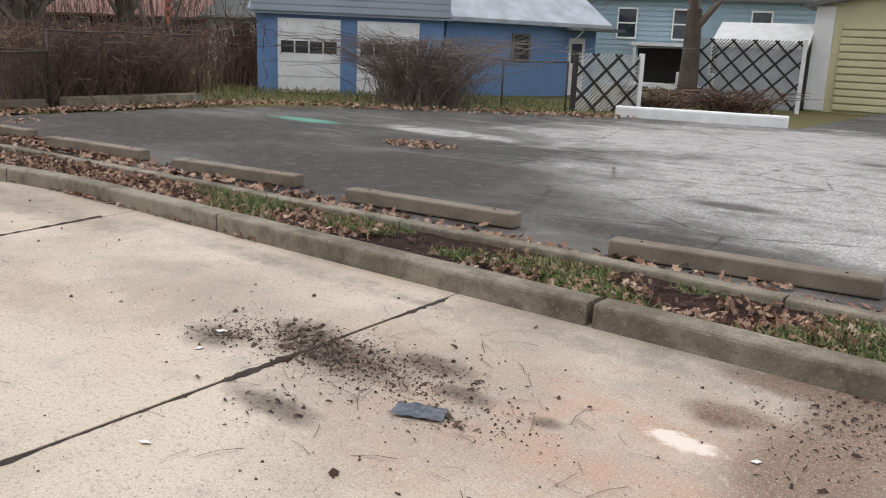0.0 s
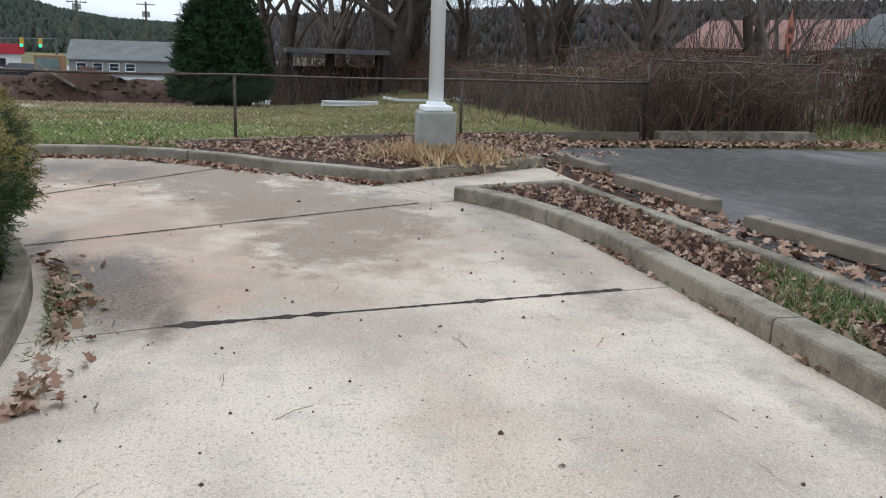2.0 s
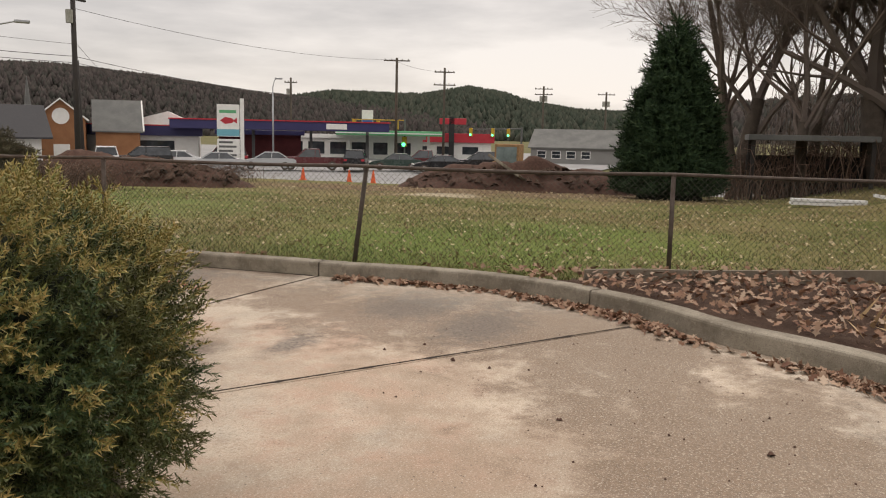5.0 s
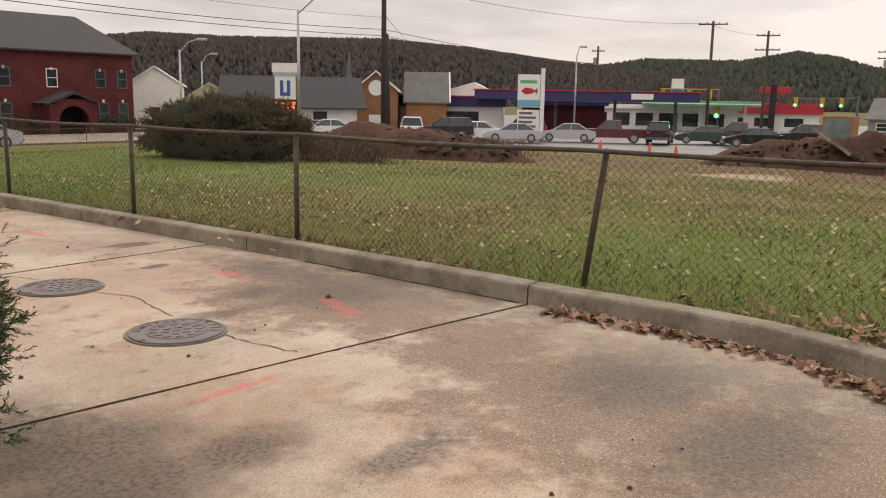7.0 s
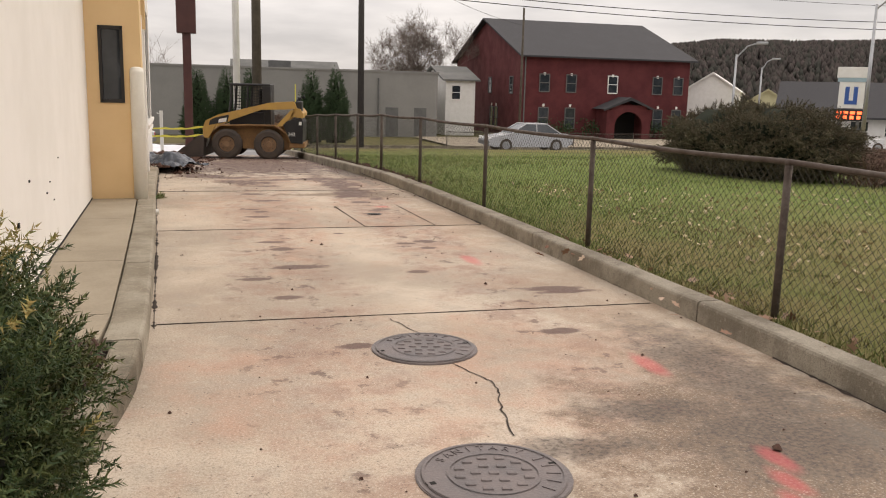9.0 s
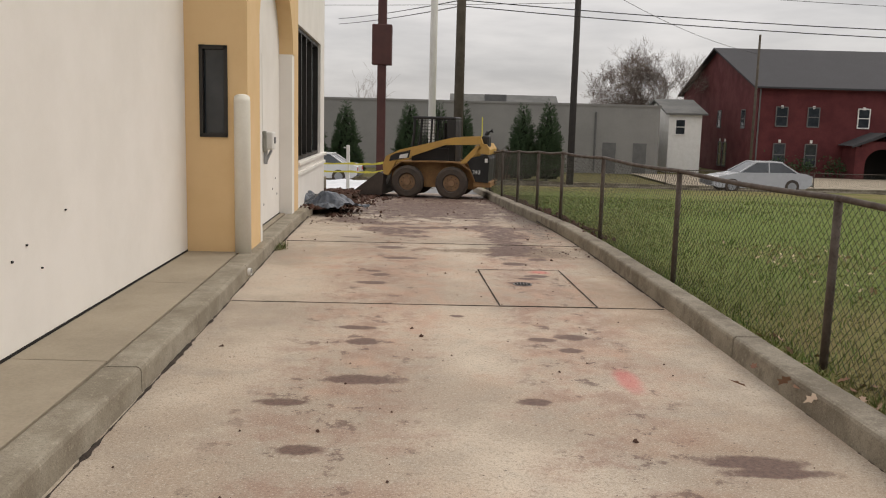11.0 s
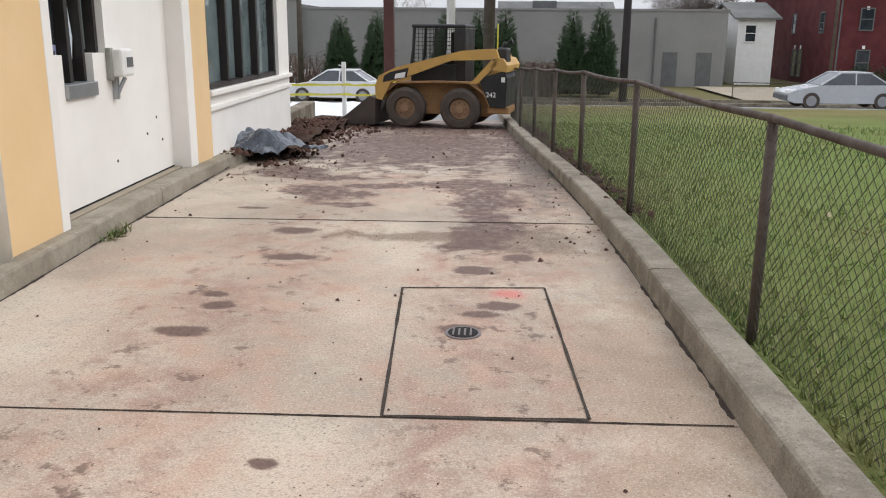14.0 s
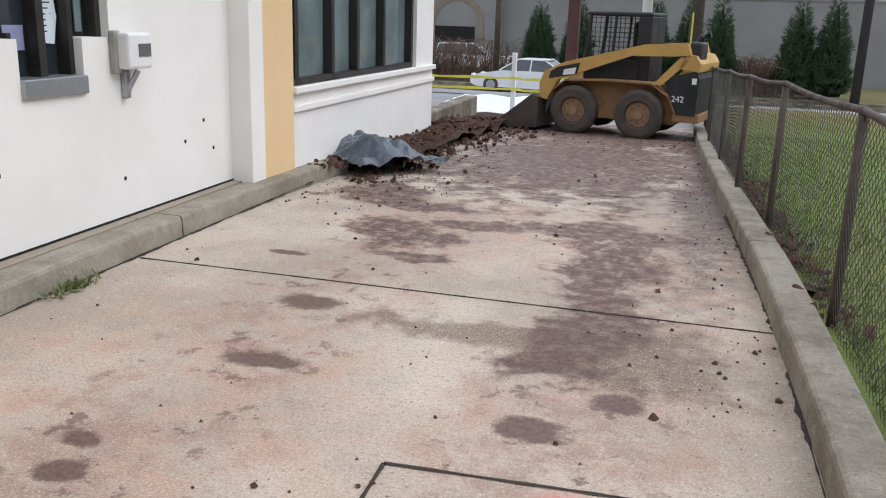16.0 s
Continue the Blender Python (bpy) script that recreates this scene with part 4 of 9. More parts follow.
# soil of the planting strip, the island and the yew bed
def bed(name, poly, z, mat, label, step=0.25, hump=0.05, bump=0.035):
    xs, ys = [p[0] for p in poly], [p[1] for p in poly]

    def inside(x, y):
        r, n = False, len(poly)
        for i in range(n):
            (x0, y0), (x1, y1) = poly[i], poly[(i + 1) % n]
            if (y0 > y) != (y1 > y) and x < (x1 - x0) * (y - y0) / (y1 - y0) + x0:
                r = not r
        return r

    nx, ny = int((max(xs) - min(xs)) / step) + 2, int((max(ys) - min(ys)) / step) + 2
    vs = [(min(xs) + i * step, min(ys) + j * step) for j in range(ny) for i in range(nx)]
    keep_ = [inside(x, y) for x, y in vs]
    fs = [(j * nx + i, j * nx + i + 1, (j + 1) * nx + i + 1, (j + 1) * nx + i) for j in range(ny - 1) for i in range(nx - 1)]
    fs = [f for f in fs if sum(keep_[k] for k in f) >= 2]
    vv = [(x, y, gz(x, y) + z + bump * noise.noise(Vector((x * 2.3, y * 2.3, 1))) + hump * noise.noise(Vector((x * 0.7, y * 0.7, 4)))) for x, y in vs]
    return tagged(big_mesh(name, vv, fs, mat, True), label, "soil", kind="structure")


bed("strip_soil", [(-30, -14.86), (-9.9, -14.72), (-7.8, -14.66), (-6.1, -14.62), (-5.2, -14.6), (-3.4, -14.52), (-2.25, -14.28), (-1.58, -13.88), (-1.1, -15.15), (-4.4, -15.42), (-9, -15.7), (-30, -15.95)], 0.075, M_MULCH, "dark mulchy soil of the planting strip", 0.1, 0.03)
bed("lot_edge_soil", [(-30, -16.0), (-1.0, -15.2), (1.2, -15.75), (4.6, -17.2), (4.5, -16.0), (-6, -16.35), (-30, -16.8)], -0.012, M_SOIL, "leafy soil between edging and lot", 0.25, 0.0, 0.02)
bed("island_soil", [(-0.3, -13.15), (0.45, -12.3), (0.75, -11.8), (1.5, -11.2), (2.15, -10.0), (2.4, -10.1), (2.95, -11.4), (3.6, -13.0), (4.5, -15.4), (4.8, -17.2), (1.4, -15.55)], 0.10, M_SOIL, "leaf-strewn soil of the pole island", 0.12, 0.04)
bed("yew_bed_soil", [(-1.72, -4.5), (-2.9, -4.5), (-2.9, -7.0), (-8.3, -7.0), (-8.3, -9.2), (-8.02, -9.25), (-7.22, -10.13), (-6.47, -10.44), (-5.71, -10.36), (-4.86, -10.14), (-3.89, -9.74), (-3.02, -9.18), (-2.33, -8.32), (-2.1, -7.2)], 0.11, M_MULCH, "red-brown bark mulch of the yew bed", 0.1, 0.03)
bed("lane_bed_soil", [(-2.3, 7.3), (-2.5, 6.2), (-3.4, 11.0), (-3.4, 15.8), (-2.2, 15.8), (-2.1, 9.0)], 0.05, M_SOIL, "dug-up dark soil by the building", 0.2, 0.12, 0.06)
bed("fence_foot_soil", [(1.92, 4.2), (2.0, 4.2), (1.93, 4.8), (1.72, 7.0), (1.4, 12.5), (1.25, 12.5), (1.62, 6.6), (1.86, 4.3)], 0.10, M_SOIL, "crumbled dark soil behind the lane kerb", 0.12, 0.05, 0.06)

# walk beside the building
walk_home = thing("walk_pavement", "narrow beige concrete walk along the building", "pavement", kind="structure")
for y0, y1 in ((-4.7, -4.13), (-4.13, -2.4), (-2.4, -0.05), (-0.05, 1.8), (1.8, 4.0), (4.0, 6.3)):
    poly = [(lerp(y0, LEFT) - 0.225, y0), (lerp(y1, LEFT) - 0.225, y1), (-2.9, y1), (-2.9, y0)]
    part("walk_slab", MB().prism(shrink(poly, 0.005), -0.05, 0.147), M_WALK, walk_home)
lone("walk_bed", MB().prism([(-1.95, -4.7), (-2.3, 6.3), (-2.9, 6.3), (-2.9, -4.7)], -0.06, 0.12), M_SUB, "dark joint dirt of the walk", "ground", kind="structure")

# ---- restaurant building ----
BM = pose(-2.3, 2.4, 0, 0, 0, 2.6)
shop = thing("restaurant_building", "white and apricot stucco drive-through building", "building", BM)
TOP = 4.6


def wall_with_hole(mb, x0, x1, y0, y1, z0, z1, holes):
    """One wall from x0 (inside) to x1 (outside) with openings (y0, y1, z0, z1) through it."""
    ys = sorted({y0, y1, *(h[0] for h in holes), *(h[1] for h in holes)})
    zs = sorted({z0, z1, *(h[2] for h in holes), *(h[3] for h in holes)})
    ny, nz = len(ys), len(zs)

    def solid(i, j):
        if not (0 <= i < ny - 1 and 0 <= j < nz - 1):
            return False
        y, z = (ys[i] + ys[i + 1]) / 2, (zs[j] + zs[j + 1]) / 2
        return not any(h[0] <= y <= h[1] and h[2] <= z <= h[3] for h in holes)

    def at(side, i, j):
        return (side * ny + i) * nz + j

    fs = []
    for i in range(ny - 1):
        for j in range(nz - 1):
            if not solid(i, j):
                continue
            ring = [(i, j), (i + 1, j), (i + 1, j + 1), (i, j + 1)]
            fs += [tuple(at(1, *q) for q in ring), tuple(at(0, *q) for q in ring[::-1])]
            for (p, q), (di, dj) in zip(zip(ring, ring[1:] + ring[:1]), ((0, -1), (1, 0), (0, 1), (-1, 0))):
                if not solid(i + di, j + dj):
                    fs.append((at(1, *q), at(1, *p), at(0, *p), at(0, *q)))
    return mb.add([(x, y, z) for x in (x0, x1) for y in ys for z in zs], fs)


part("rear_wall", MB().box(-0.75, -7.6, -0.05, -0.41, -0.72, TOP).box(-9.0, -7.6, -0.05, -0.75, -7.3, TOP), M_STUCCO, shop, "cream stucco wall with small chips")
# no recess is cut: the gap's shade is a near-black strip on the wall
part("plinth_gap_shade", MB().box(-0.74, -7.55, 0.10, -0.404, -0.73, 0.165), M_DARKGAP, shop)
# pilaster block with its narrow window in the south face
SX0, SX1, PZ0, PZ1 = -0.262, 0.02, 1.33, 2.25
for x0, x1, z0, z1 in ((-0.75, SX0, -0.05, TOP), (SX1, 0.22, -0.05, TOP), (SX0, SX1, -0.05, PZ0), (SX0, SX1, PZ1, TOP)):
    part("pilaster_face", MB().box(x0, -0.72, z0, x1, -0.6, z1), M_ORANGE, shop, "apricot stucco")
part("pilaster", MB().box(-0.75, -0.6, -0.05, 0.22, 0.02, TOP), M_ORANGE, shop, "apricot stucco pilaster")
sw = part("narrow_window", MB().box(SX0 + 0.03, -0.66, PZ0 + 0.03, SX1 - 0.03, -0.63, PZ1 - 0.03), M_GLASS, shop, "narrow dark window")
fr = MB()
for x0, x1, z0, z1 in ((SX0, SX0 + 0.035, PZ0, PZ1), (SX1 - 0.035, SX1, PZ0, PZ1), (SX0, SX1, PZ0, PZ0 + 0.04), (SX0, SX1, PZ1 - 0.04, PZ1)):
    fr.box(x0, -0.735, z0, x1, -0.655, z1)
part("window_frame", fr, M_BLACKFRAME, sw)
# recessed bay with a round arch above it
AY0, AY1, AR = 0.14, 3.06, 1.46
ARCH_Z = 2.45
part("arch_edge", MB().soft_box(-0.1, 0.02, -0.05, 0.225, AY0, ARCH_Z, 0.008), M_STUCCO, shop, "white stucco edge of the bay")
part("bay_pier", MB().soft_box(-0.1, AY1, -0.05, 0.185, AY1 + 0.24, ARCH_Z + 0.05, 0.008), M_STUCCO, shop, "white stucco pier")
ac = (AY0 + AY1) / 2
curve = [(ac - AR * math.cos(math.pi * k / 16), ARCH_Z + AR * 0.72 * math.sin(math.pi * k / 16)) for k in range(17)]
outline = [(0.02, TOP), (0.02, ARCH_Z)] + curve + [(AY1 + 0.24, ARCH_Z), (AY1 + 0.24, TOP)]
k_ = len(outline)
part("arch_wall", MB().add([(x, y, z) for x in (-0.1, 0.2) for y, z in outline], [tuple(range(k_)), tuple(range(k_, 2 * k_))[::-1]] + [(k, k_ + k, k_ + (k + 1) % k_, (k + 1) % k_) for k in range(k_)]), M_ORANGE, shop, "apricot stucco wall over the arch")
PAY = (0.52, 1.55, 1.33, 2.35)
SLOT = (0.74, 1.28, 1.0, 1.33)
part("bay_wall", wall_with_hole(MB(), -0.3, 0.0, AY0, AY1, -0.05, TOP, [PAY, SLOT]), M_STUCCO, shop, "white stucco wall of the pay bay, faintly stained")
# near-black strip at the bay's foot, the gap's shade given as colour
part("bay_gap_shade", MB().box(-0.25, AY0, 0.125, 0.004, AY1, 0.162), M_DARKGAP, shop)
pw = part("pay_window", MB().box(-0.17, PAY[0], 1.3, -0.15, PAY[1], PAY[3]).box(-0.17, SLOT[0], 1.05, -0.15, SLOT[1], 1.3), M_GLASS, shop, "dark sliding pay window")
fr = MB()
for y0, y1, z0, z1 in ((PAY[0], PAY[0] + 0.05, 1.33, 2.35), (PAY[1] - 0.05, PAY[1], 1.33, 2.35), (PAY[0], PAY[1], 2.3, 2.35), (0.98, 1.04, 1.1, 2.35), (1.24, 1.28, 1.1, 2.35), (0.74, 0.77, 1.1, 1.36)):
    fr.box(-0.15, y0, z0, -0.06, y1, z1)
part("window_frame", fr, M_BLACKFRAME, pw)
part("steel_sill", MB().soft_box(-0.2, SLOT[0], 1.0, 0.03, SLOT[1], 1.11, 0.006), M_STEEL, pw, "steel counter sill")
part("paper_notice", MB().add([(-0.135, 1.09, 1.30), (-0.13, 1.20, 1.29), (-0.125, 1.23, 1.45), (-0.135, 1.21, 1.68), (-0.135, 1.08, 1.70)], [(0, 1, 2, 3, 4)]), M_PAPER, pw, "torn pale paper notice")
bars = MB()
for k in range(9):
    bars.box(-0.1335, 1.105, 1.36 + k * 0.033, -0.1322, 1.10 + 0.07 + 0.02 * (k % 3 != 1), 1.368 + k * 0.033)
part("print_lines", bars, M_TEXTDARK, pw)
part("sticker", MB().box(-0.147, 0.80, 1.26, -0.14, 0.96, 1.40), M_SCREEN, pw, "lilac window sticker")
part("mullion_light", MB().box(-0.14, 1.4, 1.36, -0.13, 1.46, 2.3), M_GLASS_GREEN, pw)
# big window wall
WX, WY0, WY1, WZ = 0.14, 3.3, 8.6, 0.86
part("column", MB().soft_box(-0.1, AY1 + 0.24, -0.3, 0.17, AY1 + 0.85, TOP, 0.006), M_ORANGE, shop, "apricot stucco column")
part("window_wall", wall_with_hole(MB(), -0.15, WX, 3.91, WY1, -0.4, TOP, [(3.91, 7.8, WZ - 0.01, 3.0)]), M_STUCCO, shop, "white stucco wall under the big window")
part("front_wall", MB().box(-6, WY1 - 0.2, -0.4, -0.15, WY1, TOP), M_STUCCO, shop)
part("wall_ledge", MB().soft_box(WX - 0.02, 3.91, 0.63, WX + 0.035, WY1, 0.69, 0.008).soft_box(WX - 0.02, 3.91, 0.80, WX + 0.06, WY1 - 0.02, WZ, 0.008), M_STUCCO, shop)
bwin = part("big_window", MB().box(-0.02, 3.95, WZ, -0.005, 7.8, 3.0), M_GLASS_GREEN, shop, "large tinted window with dark mullions")
fr = MB()
for y in (3.91, 4.12, 5.0, 5.72, 6.6, 7.72):
    fr.box(-0.06, y, WZ, 0.09, y + 0.08, 3.0)
fr.box(-0.06, 3.91, WZ, 0.09, 7.8, WZ + 0.06).box(-0.06, 3.91, 2.94, 0.09, 7.8, 3.0)
part("window_frame", fr, M_BLACKFRAME, bwin)
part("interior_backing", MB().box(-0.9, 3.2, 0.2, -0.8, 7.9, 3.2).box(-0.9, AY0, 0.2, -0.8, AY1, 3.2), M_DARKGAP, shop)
part("roof", MB().box(-9, -7.6, TOP, 0.0, WY1, TOP + 0.15).soft_box(-9.1, -7.7, TOP + 0.1, -0.3, WY1 + 0.1, TOP + 0.5, 0.03), M_STUCCO, shop)
part("side_wall", MB().box(-9.0, -7.3, -0.3, -8.8, WY1, TOP), M_STUCCO, shop)
# small fittings on the walls
for y, z, s in ((-6.1, 0.62, 0.035), (-5.55, 0.86, 0.018), (-4.7, 0.68, 0.014), (-4.3, 0.58, 0.012), (-4.5, 0.75, 0.012), (-3.9, 0.9, 0.012)):
    part("wall_chip", MB().soft_box(-0.415, y, z, -0.400, y + s * 1.5, z + s, 0.003), M_DARKGAP, shop)
for y, z in ((2.35, 0.55), (2.75, 0.45), (2.62, 0.68), (1.6, 0.4), (0.5, 0.6)):
    part("wall_chip", MB().soft_box(-0.003, y, z, 0.006, y + 0.02, z + 0.025, 0.002), M_DARKGAP, shop)

pb = thing("payment_box", "grey weatherproof card terminal box on a wall bracket", "terminal", BM)
part("housing", MB().soft_box(0.02, 1.56, 1.13, 0.13, 1.82, 1.36, 0.02), M_WHITE, pb, "light grey housing")
part("hood", MB().soft_box(0.0, 1.53, 1.10, 0.05, 1.60, 1.37, 0.012), M_BASE, pb)
part("screen", MB().box(0.131, 1.66, 1.21, 0.136, 1.79, 1.29), M_GREYDOOR, pb, "small dark display")
part("bracket", MB().soft_box(0.0, 1.63, 0.94, 0.045, 1.68, 1.14, 0.008).tube([(0.03, 1.655, 0.98), (0.09, 1.7, 1.12)], 0.018), M_STEEL, pb)

bol = thing("bollard", "tall yellowed white bollard sleeve at the pilaster", "bollard", pose(-2.1, 1.67, 0.147))
part("sleeve", MB().tube([(0, 0, 0), (0, 0, 1.55), (0, 0, 1.60)], [0.083, 0.083, 0.078], 20), M_BOLLARD, bol, smooth=True)
part("cap", MB().ball((0, 0, 1.595), (0.076, 0.076, 0.03), 6, 16), M_BOLLARD, bol, smooth=True)
for x, y, h, r in ((-4.65, -8.59, 1.28, 0.085), (-4.05, -8.68, 1.28, 0.085)):
    b2 = thing("bollard", "short white bollard sleeve standing among the yews", "bollard", pose(x, y, 0.1), "bollards in the yew bed")
    part("sleeve", MB().tube([(0, 0, 0), (0, 0, h - 0.05)], r, 18), M_WHITE, b2, smooth=True)
    part("cap", MB().ball((0, 0, h - 0.06), (r, r, 0.07), 6, 16), M_WHITE, b2, smooth=True)
pipe = thing("drain_pipe_end", "small white drain pipe end in the kerb face", "pipe", pose(-1.885, 0.95, 0.075))
part("pipe", MB().tube([(-0.06, 0, 0), (0.03, 0, 0)], 0.035, 14, False), M_WHITE, pipe)
part("pipe_bore", MB().tube([(-0.06, 0, 0), (0.022, 0, 0)], 0.026, 14), M_DARKGAP, pipe)

# ---- lids and hatch in the lane ----


def manhole(x, y, r, label):
    h = thing("manhole_cover", label, "manhole", pose(x, y, 0.0, 0, 0, -12), "manhole covers")
    part("ring", MB().tube([(0, 0, -0.03), (0, 0, 0.006)], r, 40).tube([(0, 0, -0.03), (0, 0, 0.009)], r * 0.985, 40), M_IRON, h)
    part("lid", MB().tube([(0, 0, -0.03), (0, 0, 0.0125), (0, 0, 0.014)], [r * 0.93, r * 0.93, r * 0.92], 40), M_IRON, h)
    ring = MB()
    for rr, z in ((r * 0.92, 0.018), (r * 0.6, 0.018)):
        n = 40
        vs = [(q * math.cos(2 * math.pi * k / n), q * math.sin(2 * math.pi * k / n), z) for q in (rr, rr - 0.012) for k in range(n)]
        ring.add(vs, [(k, (k + 1) % n, n + (k + 1) % n, n + k) for k in range(n)])
    part("raised_rim", ring, M_IRON, h)
    for k in range(19):
        rad, n, off = ((0.0, 1, 0), (0.23, 6, 0), (0.45, 12, 0.26))[0 if k == 0 else (1 if k < 7 else 2)]
        a = 2 * math.pi * (k - (0 if k == 0 else (1 if k < 7 else 7))) / n + off
        part("stud", MB().soft_box(-0.022, -0.012, 0.012, 0.022, 0.012, 0.02, 0.004, pose(r * rad * math.cos(a), r * rad * math.sin(a), 0)), M_IRON, h)
    for i, ch in enumerate("SANITARY"):
        a = radians(150 - i * 13)
        lettering("letter", ch, 0.06, pose(r * 0.76 * math.cos(a), r * 0.76 * math.sin(a), 0.0145, 0, 0, math.degrees(a) - 90), M_IRON, h, 0.003)
    for a in (20, 200):
        part("pick_hole", MB().box(-0.02, -0.012, 0.013, 0.02, 0.012, 0.0155, pose(r * 0.86 * math.cos(radians(a)), r * 0.86 * math.sin(radians(a)), 0, 0, 0, a)), M_DARKGAP, h)
    for k in range(5):
        a = radians(30 - k * 17)
        part("worn_letter_bar", MB().box(-0.022, -0.03, 0.013, -0.012, 0.03, 0.0175, pose(r * 0.76 * math.cos(a), r * 0.76 * math.sin(a), 0, 0, 0, math.degrees(a) - 90)), M_IRON, h)


manhole(-0.13, -6.5, 0.325, "dark cast-iron sewer cover with raised studs set in concrete")
manhole(0.01, -4.73, 0.325, "dusty cast-iron sewer cover with raised studs set in concrete")
hat = thing("utility_hatch", "square utility slab outlined by dark joints with a small round valve lid", "hatch", kind="structure")
HC = [(0.47, 0.02), (1.31, 0.05), (1.22, 1.88), (0.355, 1.81)]
for a, b in zip(HC, HC[1:] + HC[:1]):
    d = Vector((b[0] - a[0], b[1] - a[1], 0)).normalized()
    s = Vector((-d.y, d.x, 0)) * 0.008
    pts = []
    for i in range(13):
        p = Vector((*a, 0)).lerp(Vector((*b, 0)), i / 12)
        w = s * (1 + 0.7 * noise.noise(p * 9))
        pts += [p + w, p - w]
    part("joint", MB().add([(p.x, p.y, 0.004) for p in pts], [(2 * i, 2 * i + 1, 2 * i + 3, 2 * i + 2) for i in range(12)]), M_SUB, hat)
lid = thing("valve_lid", "small round iron valve lid flush with the slab", "lid", pose(0.758, 1.03, 0))
part("rim", MB().tube([(0, 0, -0.02), (0, 0, 0.006)], 0.095, 24), M_IRON, lid)
part("lid", MB().tube([(0, 0, -0.02), (0, 0, 0.009)], 0.078, 24), M_DARKGAP, lid)
for k in range(4):
    part("rib", MB().box(-0.055 + k * 0.03, -0.05, 0.009, -0.045 + k * 0.03, 0.05, 0.012), M_IRON, lid)

# cracks near the sewer covers: narrow recess-dark ribbons
def crack(pts, width=0.008):
    line = []
    for a, b in zip(pts, pts[1:]):
        for i in range(8):
            q = i / 8
            p = Vector((a[0] + (b[0] - a[0]) * q, a[1] + (b[1] - a[1]) * q, 0.0035))
            line.append(p + Vector((noise.noise(p * 14), noise.noise(p * 14 + Vector((9, 0, 0))), 0)) * 0.03)
    vs, fs = [], []
    for i, p in enumerate(line):
        w = width * (0.5 + 0.8 * abs(noise.noise(p * 23)))
        d = (line[min(i + 1, len(line) - 1)] - line[max(i - 1, 0)]).normalized()
        s = Vector((-d.y, d.x, 0)) * w * 0.5
        vs += [p + s, p - s]
    for i in range(len(line) - 1):
        fs.append((2 * i, 2 * i + 1, 2 * i + 3, 2 * i + 2))
    lone("pavement_crack", MB().add(vs, fs), M_SUB, "thin jagged crack in the concrete", "crack", "cracks in the driveway", "structure")


crack([(0.05, -4.39), (-0.08, -3.93)], 0.012)
crack([(0.11, -5.04), (0.13, -5.11), (0.24, -5.43), (0.15, -5.75), (0.08, -6.18)], 0.012)
crack([(0.03, -6.8), (0.06, -7.17), (0.1, -7.45)], 0.012)
crack([(-1.7, -6.0), (-1.72, -3.9)], 0.01)

# dirt along the joints, lumpy like windblown grit
jd = MB()
for (x0, y0), (x1, y1), wd in (((-5.72, -11.2), (-5.2, -14.1), 0.05), ((-3.6, -9.95), (-1.75, -13.3), 0.025), ((-8.95, -14.4), (-9.16, -10.5), 0.035), ((-2.2, -8.7), (1.05, -11.2), 0.02), ((-1.95, -7.265), (2.05, -7.765), 0.016), ((-1.8, -0.04), (1.88, 0.04), 0.012), ((-2.0, 3.63), (1.75, 3.73), 0.014), ((-1.6, -3.9), (2.0, -3.9), 0.016), ((2.03, -3.8), (1.93, -0.1), 0.02), ((1.9, 0.1), (1.76, 3.6), 0.022), ((1.75, 3.7), (1.5, 6.6), 0.03), ((-1.61, -4.0), (-1.82, 0.0), 0.02), ((-1.83, 0.0), (-1.98, 2.6), 0.02), ((-1.99, 2.6), (-2.16, 6.4), 0.025), ((2.06, -7.7), (2.07, -5.3), 0.02)):
    n = int(math.hypot(x1 - x0, y1 - y0) / 0.04)
    d = Vector((x1 - x0, y1 - y0, 0)).normalized()
    s = Vector((-d.y, d.x, 0))
    ps = []
    for i in range(n + 1):
        p = Vector((x0, y0, 0)).lerp(Vector((x1, y1, 0)), i / n)
        w = wd * max(0.12, 0.3 + 0.9 * noise.noise(p * 2.6) + 0.6 * noise.noise(p * 9) + 0.8 * noise.noise(p * 21))
        ps += [p + s * w, p + Vector((0, 0, 0.004 + w * 0.18)), p - s * w]
    jd.add([(p.x, p.y, p.z + 0.001) for p in ps], [f for i in range(n) for f in ((3 * i, 3 * i + 1, 3 * i + 4, 3 * i + 3), (3 * i + 1, 3 * i + 2, 3 * i + 5, 3 * i + 4))])
lone("joint_dirt", jd, M_SUB, "dark grit gathered along the slab joints", "dirt", kind="stuff")

# ---- chain-link fences ----


